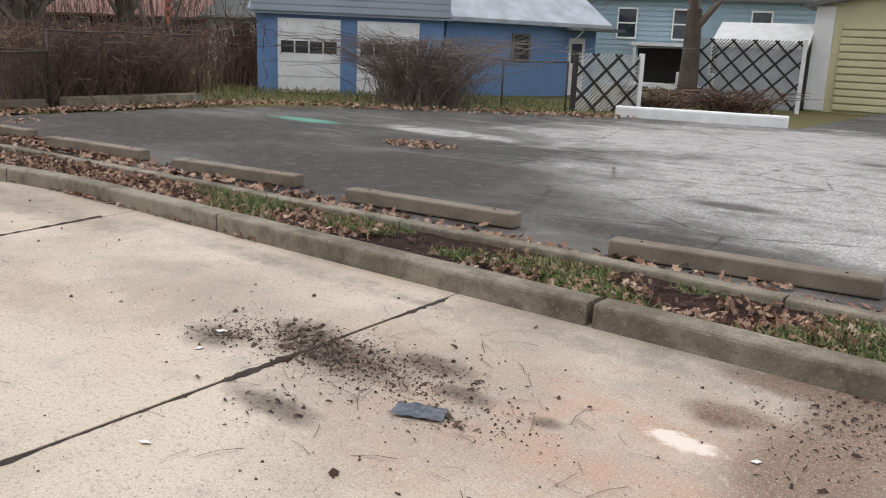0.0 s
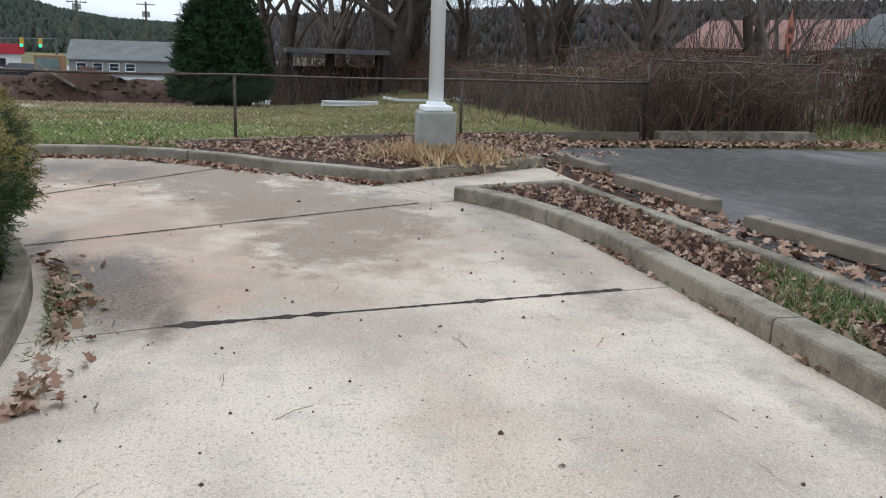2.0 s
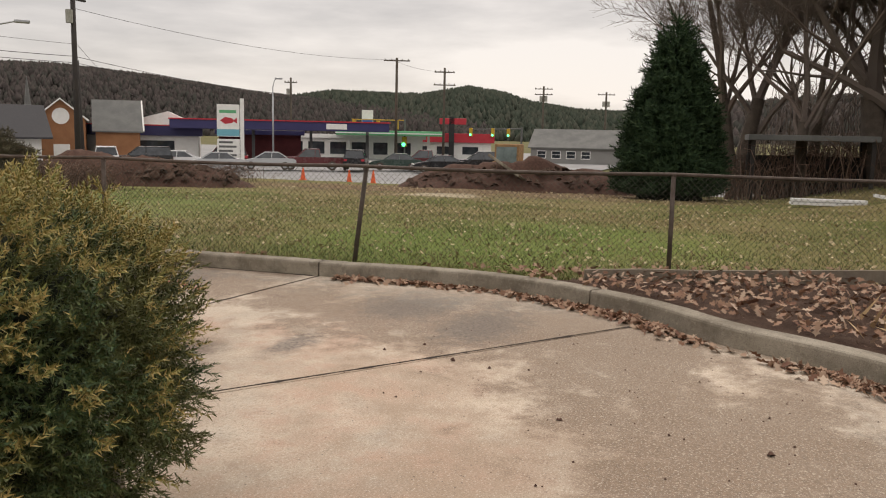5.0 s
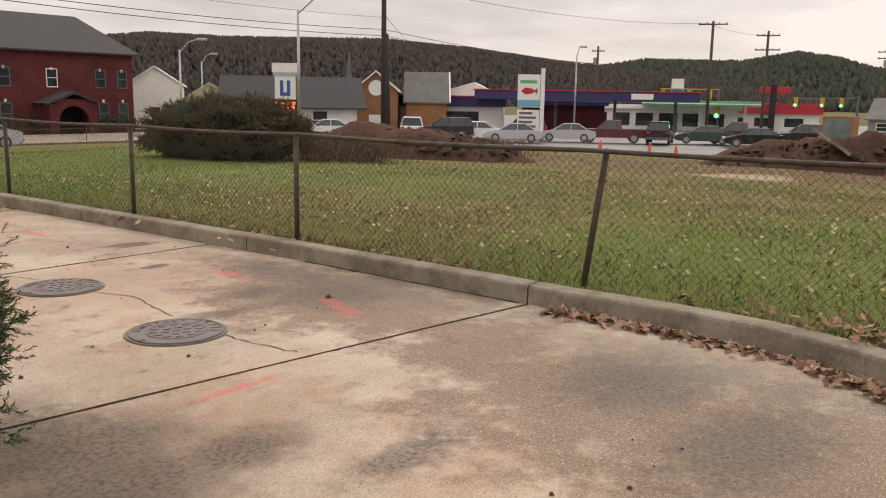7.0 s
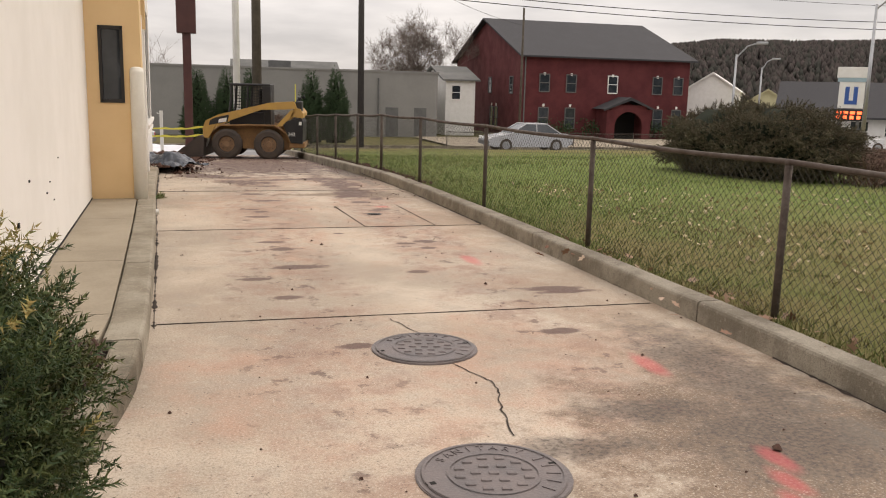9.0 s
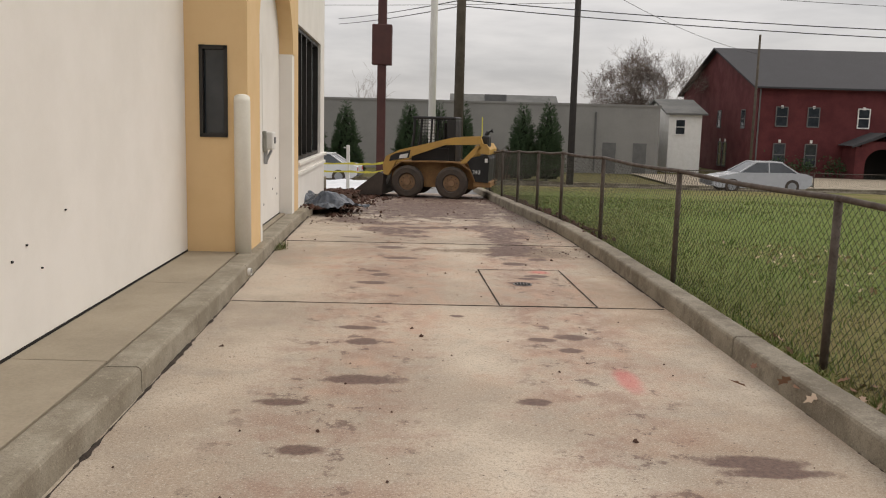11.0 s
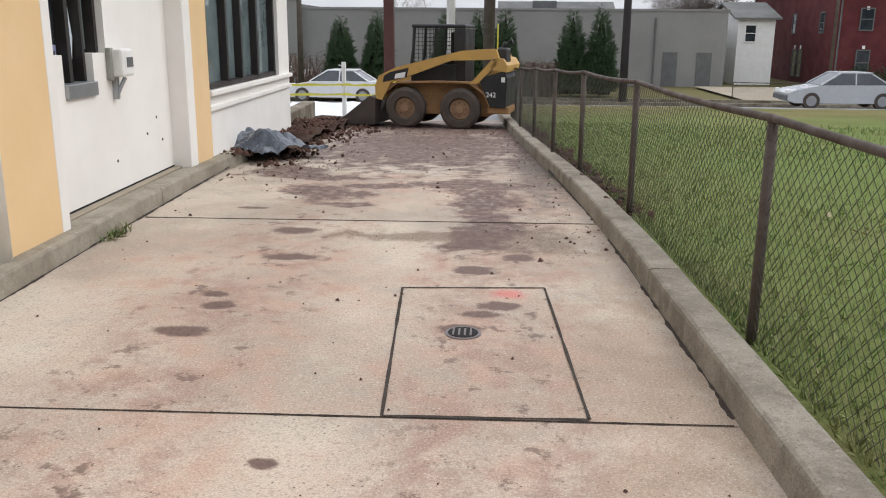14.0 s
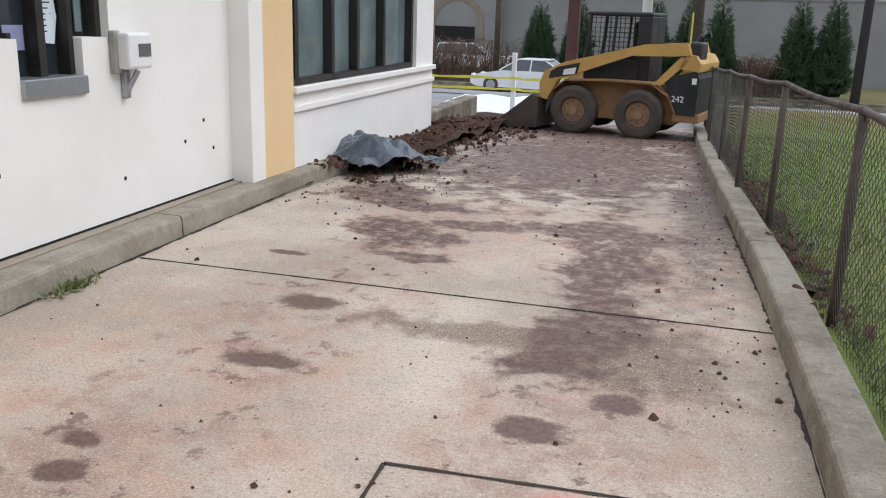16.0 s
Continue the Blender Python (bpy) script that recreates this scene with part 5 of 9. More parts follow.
def fence(name, label, line, high=1.07, cell=0.066, first_post=True, foot=0.08, wire=0.0016, lean=()):
    home = thing(name, label, "fence", kind="")
    pts = [Vector((x, y, gz(x, y) + foot)) for x, y in line]
    for i, p in enumerate(pts):
        tilt = dict(lean).get(i, (0, 0))
        part("post", MB().tube([p - Vector((0, 0, 0.2)), p + Vector((tilt[0], tilt[1], high - 0.02))], 0.026, 10).ball((p.x + tilt[0], p.y + tilt[1], p.z + high - 0.01), 0.03, 5, 10), M_GALV, home, smooth=True)
    top = [p + Vector((0, 0, high)) for p in pts]
    rail = []
    for a, b in zip(top, top[1:]):
        rail += [a.lerp(b, k / 6) - Vector((0, 0, 0.02 * math.sin(math.pi * k / 6))) for k in range(6)]
    part("top_rail", MB().tube(rail + [top[-1]], 0.02, 8), M_GALV, home, smooth=True)
    vs, fs = [], []
    r = wire
    for a, b in zip(pts, pts[1:]):
        d = b - a
        ln = Vector((d.x, d.y, 0)).length
        u = Vector((d.x, d.y, 0)) / ln
        nrm = Vector((-u.y, u.x, 0))
        hh = high - 0.02
        k = -int(hh / cell) - 1
        while k * cell < ln + hh:
            for way in (1, -1):
                s0 = k * cell
                q0, q1 = max(0.0, s0), min(ln, s0 + hh)
                if q1 > q0:
                    z0, z1 = (q0 - s0), (q1 - s0)
                    if way < 0:
                        z0, z1 = hh - z0, hh - z1
                    e = []
                    for q, z in ((q0, z0), (q1, z1)):
                        base = a + u * q + Vector((0, 0, d.z * q / ln + z + 0.01))
                        base = base + nrm * (0.012 * noise.noise(base * 1.3) + 0.004 * way)
                        e.append([base + Vector((0, 0, r * 1.4)), base + nrm * r - Vector((0, 0, r)), base - nrm * r - Vector((0, 0, r))])
                    n = len(vs)
                    vs.extend(e[0] + e[1])
                    fs.extend([(n, n + 1, n + 4, n + 3), (n + 1, n + 2, n + 5, n + 4), (n + 2, n, n + 3, n + 5)])
            k += 1
    ob = big_mesh("chain_link_mesh", vs, fs, M_WIRE)
    ob.parent = home
    ob["kind"] = "stuff"
    return home


fence("lane_fence", "rusty chain-link fence along the lane on steel posts", [(1.25, 17.5), (1.2, 14.6), (1.3, 11.8), (1.45, 9.6), (1.6, 7.5), (1.8, 6.0), (2.0, 3.75), (2.15, 0.8), (2.33, -2.0), (2.5, -4.7), (2.63, -7.9), (3.55, -11.25), (4.45, -15.1), (5.1, -18.9)], lean=((10, (0.1, -0.12)),))
fence("lot_fence", "rusty chain-link fence overgrown with dead brambles", [(5.1, -18.9), (5.55, -20.9), (5.75, -22.95)], 1.5, 0.07)
fence("field_fence", "thin chain-link fence beyond the lawn corner", [(5.1, -18.9), (7.4, -18.5), (9.6, -18.3), (12.0, -18.1), (15.0, -18.0), (18.5, -17.9), (22.0, -17.8)], 1.1, 0.08)
fence("street_fence", "far chain-link fence across the street", [(12, 38.7), (16, 38.7), (20, 38.7), (24, 38.7), (28, 38.7), (32, 38.7)], 1.1, 0.12, wire=0.003)
mb = MB()
for a, b in (((2.5, -10.5), (2.95, -11.6)), ((2.95, -11.6), (4.5, -15.1)), ((4.5, -15.1), (5.15, -18.8))):
    p, q = Vector((*a, 0)), Vector((*b, 0))
    mb.sweep([(-0.025, -0.05), (-0.025, 0.2), (0.025, 0.2), (0.025, -0.05)], [p, p.lerp(q, 0.5) + Vector((0, 0, 0.01)), q])
lone("fence_edging", mb, M_TIMBER, "low weathered board edging below the fence", "edging", kind="structure")
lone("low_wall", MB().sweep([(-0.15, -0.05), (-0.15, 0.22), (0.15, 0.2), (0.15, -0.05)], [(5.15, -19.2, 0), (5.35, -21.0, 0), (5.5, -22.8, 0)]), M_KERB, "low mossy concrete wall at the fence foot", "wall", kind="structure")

# ---- planting, leaves and litter ----
LEAF = np.array([(0, -0.5, 0), (0.10, -0.33, 0.02), (0.30, -0.22, 0.05), (0.14, -0.05, 0.02), (0.34, 0.14, 0.06), (0.12, 0.22, 0.02), (0.0, 0.52, 0.03),
                 (-0.12, 0.22, 0.02), (-0.34, 0.14, 0.06), (-0.14, -0.05, 0.02), (-0.30, -0.22, 0.05), (-0.10, -0.33, 0.02)])


def turn_matrices(n, tilt):
    """Random turns about z, then tipped by up to about tilt."""
    a, b, c = rng.uniform(0, 2 * np.pi, n), rng.normal(0, tilt, n), rng.normal(0, tilt, n)
    z, o = np.zeros(n), np.ones(n)
    rz = np.array([[np.cos(a), -np.sin(a), z], [np.sin(a), np.cos(a), z], [z, z, o]]).transpose(2, 0, 1)
    rx = np.array([[o, z, z], [z, np.cos(b), -np.sin(b)], [z, np.sin(b), np.cos(b)]]).transpose(2, 0, 1)
    ry = np.array([[np.cos(c), z, np.sin(c)], [z, o, z], [-np.sin(c), z, np.cos(c)]]).transpose(2, 0, 1)
    return rz @ rx @ ry


def scatter(name, label, category, shape, face, places, sizes, material, tilt=0.3, kind="stuff"):
    n = len(places)
    m = turn_matrices(n, tilt)
    vs = np.einsum("nij,kj->nki", m, shape) * np.asarray(sizes)[:, None, None] + np.asarray(places)[:, None, :]
    fs = (np.arange(n)[:, None, None] * len(shape) + np.asarray(face)[None]).reshape(-1, len(face[0]))
    return tagged(big_mesh(name, vs.reshape(-1, 3), fs, material), label, category, kind=kind)


def along(line, n, spread, z, side=0.0, clump=True):
    """Random places beside a line, thicker here and there."""
    pts = [Vector((p[0], p[1], 0)) for p in line]
    lens = np.array([(b - a).length for a, b in zip(pts, pts[1:])])
    out = []
    while len(out) < n:
        i = rng.choice(len(lens), p=lens / lens.sum())
        p = pts[i].lerp(pts[i + 1], rng.random())
        if clump and noise.noise(p * 0.9) + 0.45 < rng.random() * 0.8:
            continue
        d = (pts[i + 1] - pts[i]).normalized()
        s = Vector((d.y, -d.x, 0))
        q = p + s * (side + abs(rng.normal(0, spread)) * (1 if side >= 0 else -1))
        out.append((q.x, q.y, gz(min(q.x, 2.6), q.y) + z + rng.random() * 0.02))
    return np.array(out)


leaf_face = [tuple(range(12))]
fix = along([(-1.6, -13.7), (-2.25, -14.12), (-3.4, -14.37), (-5.2, -14.45), (-6.9, -14.47)], 900, 0.13, 0.008, -0.015)
scatter("fallen_leaves", "brown curled oak leaves along the strip kerb", "leaves", LEAF, leaf_face, fix, rng.uniform(0.05, 0.11, len(fix)), M_LEAF, 0.45)
pts = [(rng.uniform(-12, -1.3), 0.0) for _ in range(3300)]
pts = [(x, rng.uniform(lerp(x, ((-12, -15.55), (-4.4, -15.3), (-1.3, -15.1))), lerp(x, ((-12, -14.8), (-5.2, -14.7), (-3.4, -14.62), (-2.25, -14.38), (-1.5, -14.0))))) for x, _ in pts]
pts = np.array([(x, y, 0.10 + rng.random() * 0.04) for x, y in pts if noise.noise(Vector((x * 0.8, y * 0.8, 2))) > -0.12 or x > -5.5])
scatter("fallen_leaves", "brown and tan oak leaves lying in the planting strip", "leaves", LEAF, leaf_face, pts, rng.uniform(0.03, 0.085, len(pts)), M_LEAF, 0.8)
pts = np.vstack([np.column_stack([rng.uniform(-13, 4.5, 1500), rng.normal(-15.98, 0.16, 1500), rng.uniform(0.015, 0.04, 1500)]),
                 np.column_stack([rng.normal(4.7, 0.35, 1100), rng.uniform(-23.5, -16.5, 1100), rng.uniform(0.02, 0.06, 1100)])])
scatter("fallen_leaves", "brown leaves drifted along the lot edge", "leaves", LEAF, leaf_face, pts, rng.uniform(0.07, 0.14, len(pts)), M_LEAF, 0.5)
t_ = np.linspace(0, 1, 900)
pts = np.column_stack([5.2 - 7.5 * t_ + rng.normal(0, 0.35, 900), -23.3 - 6.2 * t_ ** 0.9 + rng.normal(0, 0.4, 900), rng.uniform(0.02, 0.06, 900)])
scatter("fallen_leaves", "brown leaves along the far lot edge", "leaves", LEAF, leaf_face, pts, rng.uniform(0.08, 0.16, 900), M_LEAF, 0.5)
pts = []
while len(pts) < 3000:
    x, y = rng.uniform(-0.3, 4.6), rng.uniform(-16.8, -9.3)
    if x > lerp(y, ((-15.6, 1.2), (-13.1, -0.1), (-12.2, 0.7), (-11.1, 1.6), (-9.3, 2.4))) and x < field_edge(y) + 0.3 and noise.noise(Vector((x, y, 7))) > -0.35:
        pts.append((x, y, 0.15 + rng.random() * 0.06))
pts = np.array(pts)
scatter("fallen_leaves", "brown leaves covering the pole island", "leaves", LEAF, leaf_face, pts, rng.uniform(0.05, 0.105, len(pts)), M_LEAF, 0.5)
P = np.vstack([along([(2.07, -8.0), (2.08, -9.0), (1.95, -9.95), (1.3, -11.1), (0.5, -11.78), (0.2, -12.3), (-0.45, -13.1)], 1500, 0.09, 0.008, 0.02), along([(-0.45, -13.2), (1.2, -15.65)], 420, 0.22, 0.01, -0.02)])
scatter("fallen_leaves", "curled brown leaves against the lane kerb", "leaves", LEAF, leaf_face, P, rng.uniform(0.05, 0.115, len(P)), M_LEAF, 0.5)
P = np.vstack([along([(-6.9, -10.7), (-5.7, -10.62), (-4.8, -10.42), (-3.9, -10.06)], 170, 0.13, 0.008, 0.0), along([(2.4, -1.0), (2.7, -8.0), (3.2, -10.5)], 150, 0.3, 0.1, 0.0)])
scatter("fallen_leaves", "scattered pale leaves by the yew kerb", "leaves", LEAF, leaf_face, P, rng.uniform(0.06, 0.12, len(P)), M_LEAF, 0.5)
pts = np.column_stack([3.6 + 25 * rng.random(7000) ** 1.3, -17 + 21 * rng.random(7000) ** 1.2, np.zeros(7000)])
pts[:, 2] = [gz(x, y) + 0.1 for x, y, _ in pts]
scatter("fallen_leaves", "dry leaves strewn over the lawn", "leaves", LEAF, leaf_face, pts, rng.uniform(0.04, 0.09, 7000), M_PALELEAF, 0.6)
pts = np.column_stack([rng.uniform(-3.95, -2.6, 300), rng.uniform(-21.3, -20.2, 300), np.full(300, 0.02)])
pts = pts[np.hypot((pts[:, 0] + 3.3) / 0.75, (pts[:, 1] + 20.75) / 0.4) < 1]
scatter("fallen_leaves", "leaf litter lying in a pothole of the lot", "leaves", LEAF, leaf_face, pts, rng.uniform(0.07, 0.12, len(pts)), M_LEAF, 0.4)

# grass
BLADE = np.array([(-0.075, 0, 0), (0.075, 0, 0), (0.04, 0.3, 0.6), (0.0, 0.6, 0.95)])
blade_face = [(0, 1, 2), (0, 2, 3)]


def grass(name, label, pts, lo, hi, mat, tilt=0.35):
    scatter(name, label, "grass", BLADE, blade_face, pts, rng.uniform(lo, hi, len(pts)), mat, tilt)


n = 110000
y = rng.uniform(-17.5, 14, n)
x = np.array([field_edge(v) for v in y]) + 0.12 + rng.random(n) ** 2.0 * 13
g = np.column_stack([x, y, [gz(a, b) + 0.06 for a, b in zip(x, y)]])
north = g[:, 1] + 2.0 * np.sin(g[:, 0] * 0.9) > -0.5
grass("lawn_grass", "short green and straw-coloured lawn grass", g[~north], 0.04, 0.09, M_BLADE, 0.6)
grass("lawn_grass", "short green lawn grass beside the lane fence", g[north], 0.04, 0.09, M_LAWNGREEN, 0.6)
pts = []
while len(pts) < 6500:
    x, yy = rng.uniform(-12.5, -5.0), rng.uniform(-15.6, -14.6)
    if noise.noise(Vector((x * 1.1, yy * 2.0, 9))) > 0.02 and lerp(x, ((-12, -15.5), (-4.4, -15.3))) < yy < lerp(x, ((-12, -14.8), (-6.0, -14.72), (-5, -14.7))):
        pts.append((x, yy, 0.08))
grass("strip_grass", "green grass tufts in the planting strip", np.array(pts) + (0, 0, 0.02), 0.045, 0.09, M_GREENBLADE, 0.9)
c = np.column_stack([rng.normal(-5.25, 0.4, 1100), -10.52 - np.abs(rng.normal(0, 0.11, 1100)), np.full(1100, 0.0)])
c[:, 1] += np.clip((c[:, 0] + 5.4) * 0.22, -0.05, 0.3)
grass("kerb_weeds", "small green weeds in the kerb corner", c, 0.02, 0.055, M_GREENBLADE, 0.9)
c = np.column_stack([rng.normal(-1.96, 0.03, 160), rng.normal(2.95, 0.1, 160), np.full(160, 0.0)])
grass("kerb_weeds", "small weed tuft at the walk kerb", c, 0.04, 0.1, M_GREENBLADE, 0.9)
a, r = rng.uniform(0, 2 * np.pi, 2600), rng.gamma(3.0, 0.14, 2600)
c = np.column_stack([1.0 + r * np.cos(a) * 0.9, -14.0 + r * np.sin(a), np.full(2600, 0.14)])
grass("dry_grass", "pale dry grass tufts round the pole base", c, 0.1, 0.26, M_STRAW, 0.5)
n = 9000
c = np.column_stack([rng.uniform(-1.5, 12, n), rng.uniform(-33, -23.5, n), np.zeros(n)])
c = c[(c[:, 1] < -23.6 - (5.0 - c[:, 0]) * 0.95 + 0.2)]
grass("verge_grass", "rough grass verge before the blue garage", c, 0.08, 0.2, M_BLADE, 0.5)

def cloth(x0, y0, nx, ny, step, height, m):
    vs = [m @ Vector((x0 + i * step, y0 + j * step, height(x0 + i * step, y0 + j * step))) for j in range(ny) for i in range(nx)]
    return MB().add(vs, [(j * nx + i, j * nx + i + 1, (j + 1) * nx + i + 1, (j + 1) * nx + i) for j in range(ny - 1) for i in range(nx - 1)])


# clods, twigs and gravel on the driveway
CLOD = np.array([(0.5, 0, 0.1), (0.1, 0.45, 0.05), (-0.45, 0.2, 0.1), (-0.3, -0.4, 0.05), (0.25, -0.42, 0.1), (0.05, 0.05, 0.55), (-0.15, 0.1, 0.5)])
clod_face = [(0, 1, 5), (1, 6, 5), (1, 2, 6), (2, 3, 6), (3, 5, 6), (3, 4, 5), (4, 0, 5)]


def ground_pts(n, x0, x1, y0, y1, keep=lambda x, y: True):
    out = []
    while len(out) < n:
        x, yy = rng.uniform(x0, x1), rng.uniform(y0, y1)
        if keep(x, yy):
            out.append((x, yy, gz(min(x, 2.6), yy) + 0.001))
    return np.array(out)


inlane = lambda x, yy: lerp(yy, LEFT) + 0.03 < x < lerp(yy, RIGHT) - 0.03
p = ground_pts(900, -2.1, 2.0, 3.0, 14, lambda x, yy: inlane(x, yy) and rng.random() < 0.1 + (yy - 3) / 9)
p2 = ground_pts(260, -1.9, 2.0, -7.0, 3.5, inlane)
p3 = np.vstack([ground_pts(420, -2.3, -0.9, 5.5, 9.0), ground_pts(200, 1.15, 1.8, 2.5, 11, inlane)])
p = np.vstack([p, p2, p3])
scatter("mud_clods", "dark mud crumbs dropped on the lane", "mud", CLOD, clod_face, p, rng.gamma(0.9, 0.009, len(p)) + 0.004, M_CLOD, 0.2)
p = ground_pts(1100, -12, 0.5, -14.2, -9.5, lambda x, yy: yy < -10.8 or x > -1.5)
scatter("grit_crumbs", "small dark crumbs and pebbles on the driveway", "grit", CLOD, clod_face, p, rng.gamma(0.8, 0.0065, len(p)) + 0.004, M_CLOD, 0.2)
cl = np.column_stack([rng.normal(-9.15, 0.36, 2600), rng.normal(-13.15, 0.15, 2600), np.full(2600, 0.002)])
cl = np.vstack([cl, np.column_stack([rng.normal(-8.47, 0.12, 260), rng.normal(-12.93, 0.08, 260), np.full(260, 0.002)]), np.column_stack([rng.normal(-10.0, 0.3, 400), rng.normal(-13.0, 0.12, 400), np.full(400, 0.002)]),
                np.column_stack([rng.normal(-11.5, 0.25, 500), rng.normal(-14.2, 0.25, 500), np.full(500, 0.002)])])
scatter("soil_crumbs", "dark spilled soil crumbs and bark on the driveway", "soil", CLOD, clod_face, cl, rng.gamma(0.8, 0.0045, len(cl)) + 0.003, M_SOIL, 0.2)
TWIG = np.array([(-0.5, 0.012, 0.0), (-0.5, -0.012, 0.0), (0.0, 0.05, 0.03), (0.0, 0.026, 0.03), (0.5, 0.0, 0.01), (0.5, -0.015, 0.0)])
tw = np.column_stack([rng.normal(-9.6, 0.8, 170), rng.normal(-13.1, 0.4, 170), np.full(170, 0.008)])
tw = np.vstack([tw, ground_pts(80, -12, -4, -14.2, -11, lambda x, yy: True) + (0, 0, 0.006)])
scatter("twigs", "thin broken twigs on the concrete", "twigs", TWIG, [(0, 1, 3, 2), (2, 3, 5, 4)], tw, rng.uniform(0.05, 0.2, len(tw)), M_BRAMBLE, 0.08)
CHIP = np.array([(-0.5, -0.16, 0.0), (0.46, -0.1, 0.04), (0.5, 0.12, 0.0), (-0.42, 0.18, 0.05), (-0.1, 0.0, 0.26), (0.2, 0.02, 0.2)])
chip_face = [(0, 1, 4), (1, 5, 4), (1, 2, 5), (2, 3, 5), (3, 4, 5), (3, 0, 4)]
cp = np.vstack([np.column_stack([rng.normal(x, sx, k), rng.normal(yy, sy, k), rng.uniform(0.001, 0.012, k)]) for x, yy, sx, sy, k in ((-9.05, -13.12, 0.16, 0.10, 230), (-8.75, -13.2, 0.14, 0.12, 130), (-9.25, -13.25, 0.2, 0.1, 110), (-8.5, -12.93, 0.12, 0.08, 60), (-9.75, -13.35, 0.16, 0.08, 60), (-9.4, -12.55, 0.2, 0.12, 50), (-10.0, -13.0, 0.25, 0.15, 60), (-11.5, -14.2, 0.12, 0.35, 150), (-9.6, -13.2, 1.1, 0.5, 110))])
scatter("bark_chips", "dark wet bark chips spilled on the concrete", "bark", CHIP, chip_face, cp, rng.gamma(1.6, 0.009, len(cp)) + 0.007, M_CHIP, 0.25)
for x, yy, sx, sy, a in ((-8.46, -12.95, 0.05, 0.02, 20), (-8.6, -12.7, 0.025, 0.016, 70), (-9.35, -11.9, 0.03, 0.014, 10), (-11.3, -13.5, 0.024, 0.016, 40)):
    lone("litter_scrap", MB().add([(*(pose(x, yy, 0.004, 3, 4, a) @ Vector((sx * u, sy * v, w))),) for u, v, w in ((-1, -0.6, 0), (-0.2, -1, 0.004), (0.9, -0.7, 0.001), (1, 0.5, 0.006), (0.1, 1, 0.002), (-0.8, 0.8, 0.007), (0, 0, 0.012))], [(k, (k + 1) % 6, 6) for k in range(6)]), M_WHITE, "small white scrap of litter on the concrete", "litter", "litter scraps")
lone("litter_scrap", cloth(-0.12, -0.07, 13, 8, 0.02, lambda x, y: 0.006 + 0.03 * abs(noise.noise(Vector((x * 14, y * 14, 2)))), pose(-9.98, -12.9, 0.004, 0, 0, 25)), M_TARP, "dark torn plastic scrap on the concrete", "litter", "litter scraps")

mu = np.vstack([np.column_stack([rng.uniform(-2.85, -1.75, 2600), rng.uniform(-6.9, -4.72, 2600), rng.uniform(0.12, 0.16, 2600)]),
                np.column_stack([rng.uniform(-7.4, -3.6, 2600), rng.uniform(-10.35, -9.3, 2600), rng.uniform(0.12, 0.16, 2600)])])
mu = mu[[(x > -3 and x < lerp(yy, ((-7.2, -2.12), (-6.33, -1.96), (-5.4, -1.81), (-4.0, -1.8)))) or (x < -3.5 and yy > lerp(x, ((-7.6, -10.2), (-5.8, -10.32), (-4.45, -10.02), (-3.5, -9.6)))) for x, yy, _ in mu]]
scatter("bark_mulch", "red-brown bark mulch pieces under the yews", "mulch", CHIP, chip_face, mu, rng.gamma(2.5, 0.014, len(mu)) + 0.012, M_MULCHBIT, 0.5)

sb = np.column_stack([rng.uniform(-12.5, -1.6, 3600), rng.uniform(-15.5, -14.0, 3600), rng.uniform(0.09, 0.12, 3600)])
sb = sb[[lerp(x, ((-12, -15.5), (-4.4, -15.25), (-1.3, -15.05))) < yy < lerp(x, ((-12, -14.82), (-5.2, -14.74), (-3.4, -14.66), (-2.25, -14.42), (-1.5, -14.05))) for x, yy, _ in sb]]
scatter("bark_mulch", "dark bark mulch pieces in the planting strip", "mulch", CHIP, chip_face, sb, rng.gamma(2.2, 0.011, len(sb)) + 0.01, M_MULCHBIT, 0.5)

# timber wheel stops
for (x0, y0), (x1, y1) in (((-0.48, -15.97), (-2.43, -16.2)), ((-3.29, -16.1), (-5.16, -16.4)), ((-6.09, -16.27), (-8.03, -16.5)), ((-9.13, -16.25), (-11.12, -16.56)), ((2.2, -15.95), (0.4, -16.12))):
    ang = math.degrees(math.atan2(y1 - y0, x1 - x0))
    ln = math.hypot(x1 - x0, y1 - y0)
    ws = thing("wheel_stop", "weathered grey wheel stop beam on the asphalt", "wheel stop", pose(x0, y0, 0.005, 0, 0, ang), "wheel stops along the lot")
    part("beam", MB().soft_box(0, 0, 0, ln, 0.19, 0.14, 0.018), M_TIMBER, ws)
    for q in (0.25, ln - 0.25):
        part("pin", MB().tube([(q, 0.095, 0.13), (q, 0.095, 0.148)], 0.012, 8), M_GALV, ws)

# ---- yew bushes ----
def sprig_shape():
    """A short twig with needles set round it in a spiral, tips forward."""
    vs, fs, k = [(0, 0, 0), (0, 1.0, 0)], [], 13
    for i in range(k):
        a, y = i * 2.4, i / k
        c, s_ = math.cos(a), math.sin(a)
        r = 0.34 * (1 - 0.35 * y)
        vs += [(-s_ * 0.055, y, c * 0.055), (s_ * 0.055, y + 0.03, -c * 0.055), (c * r, y + 0.26, s_ * r)]
        fs.append((len(vs) - 3, len(vs) - 2, len(vs) - 1))
    vs.append((0.05, 0.0, 0.0))
    fs.append((0, len(vs) - 1, 1))
    return np.array(vs), np.array(fs)


SPV, SPF = sprig_shape()


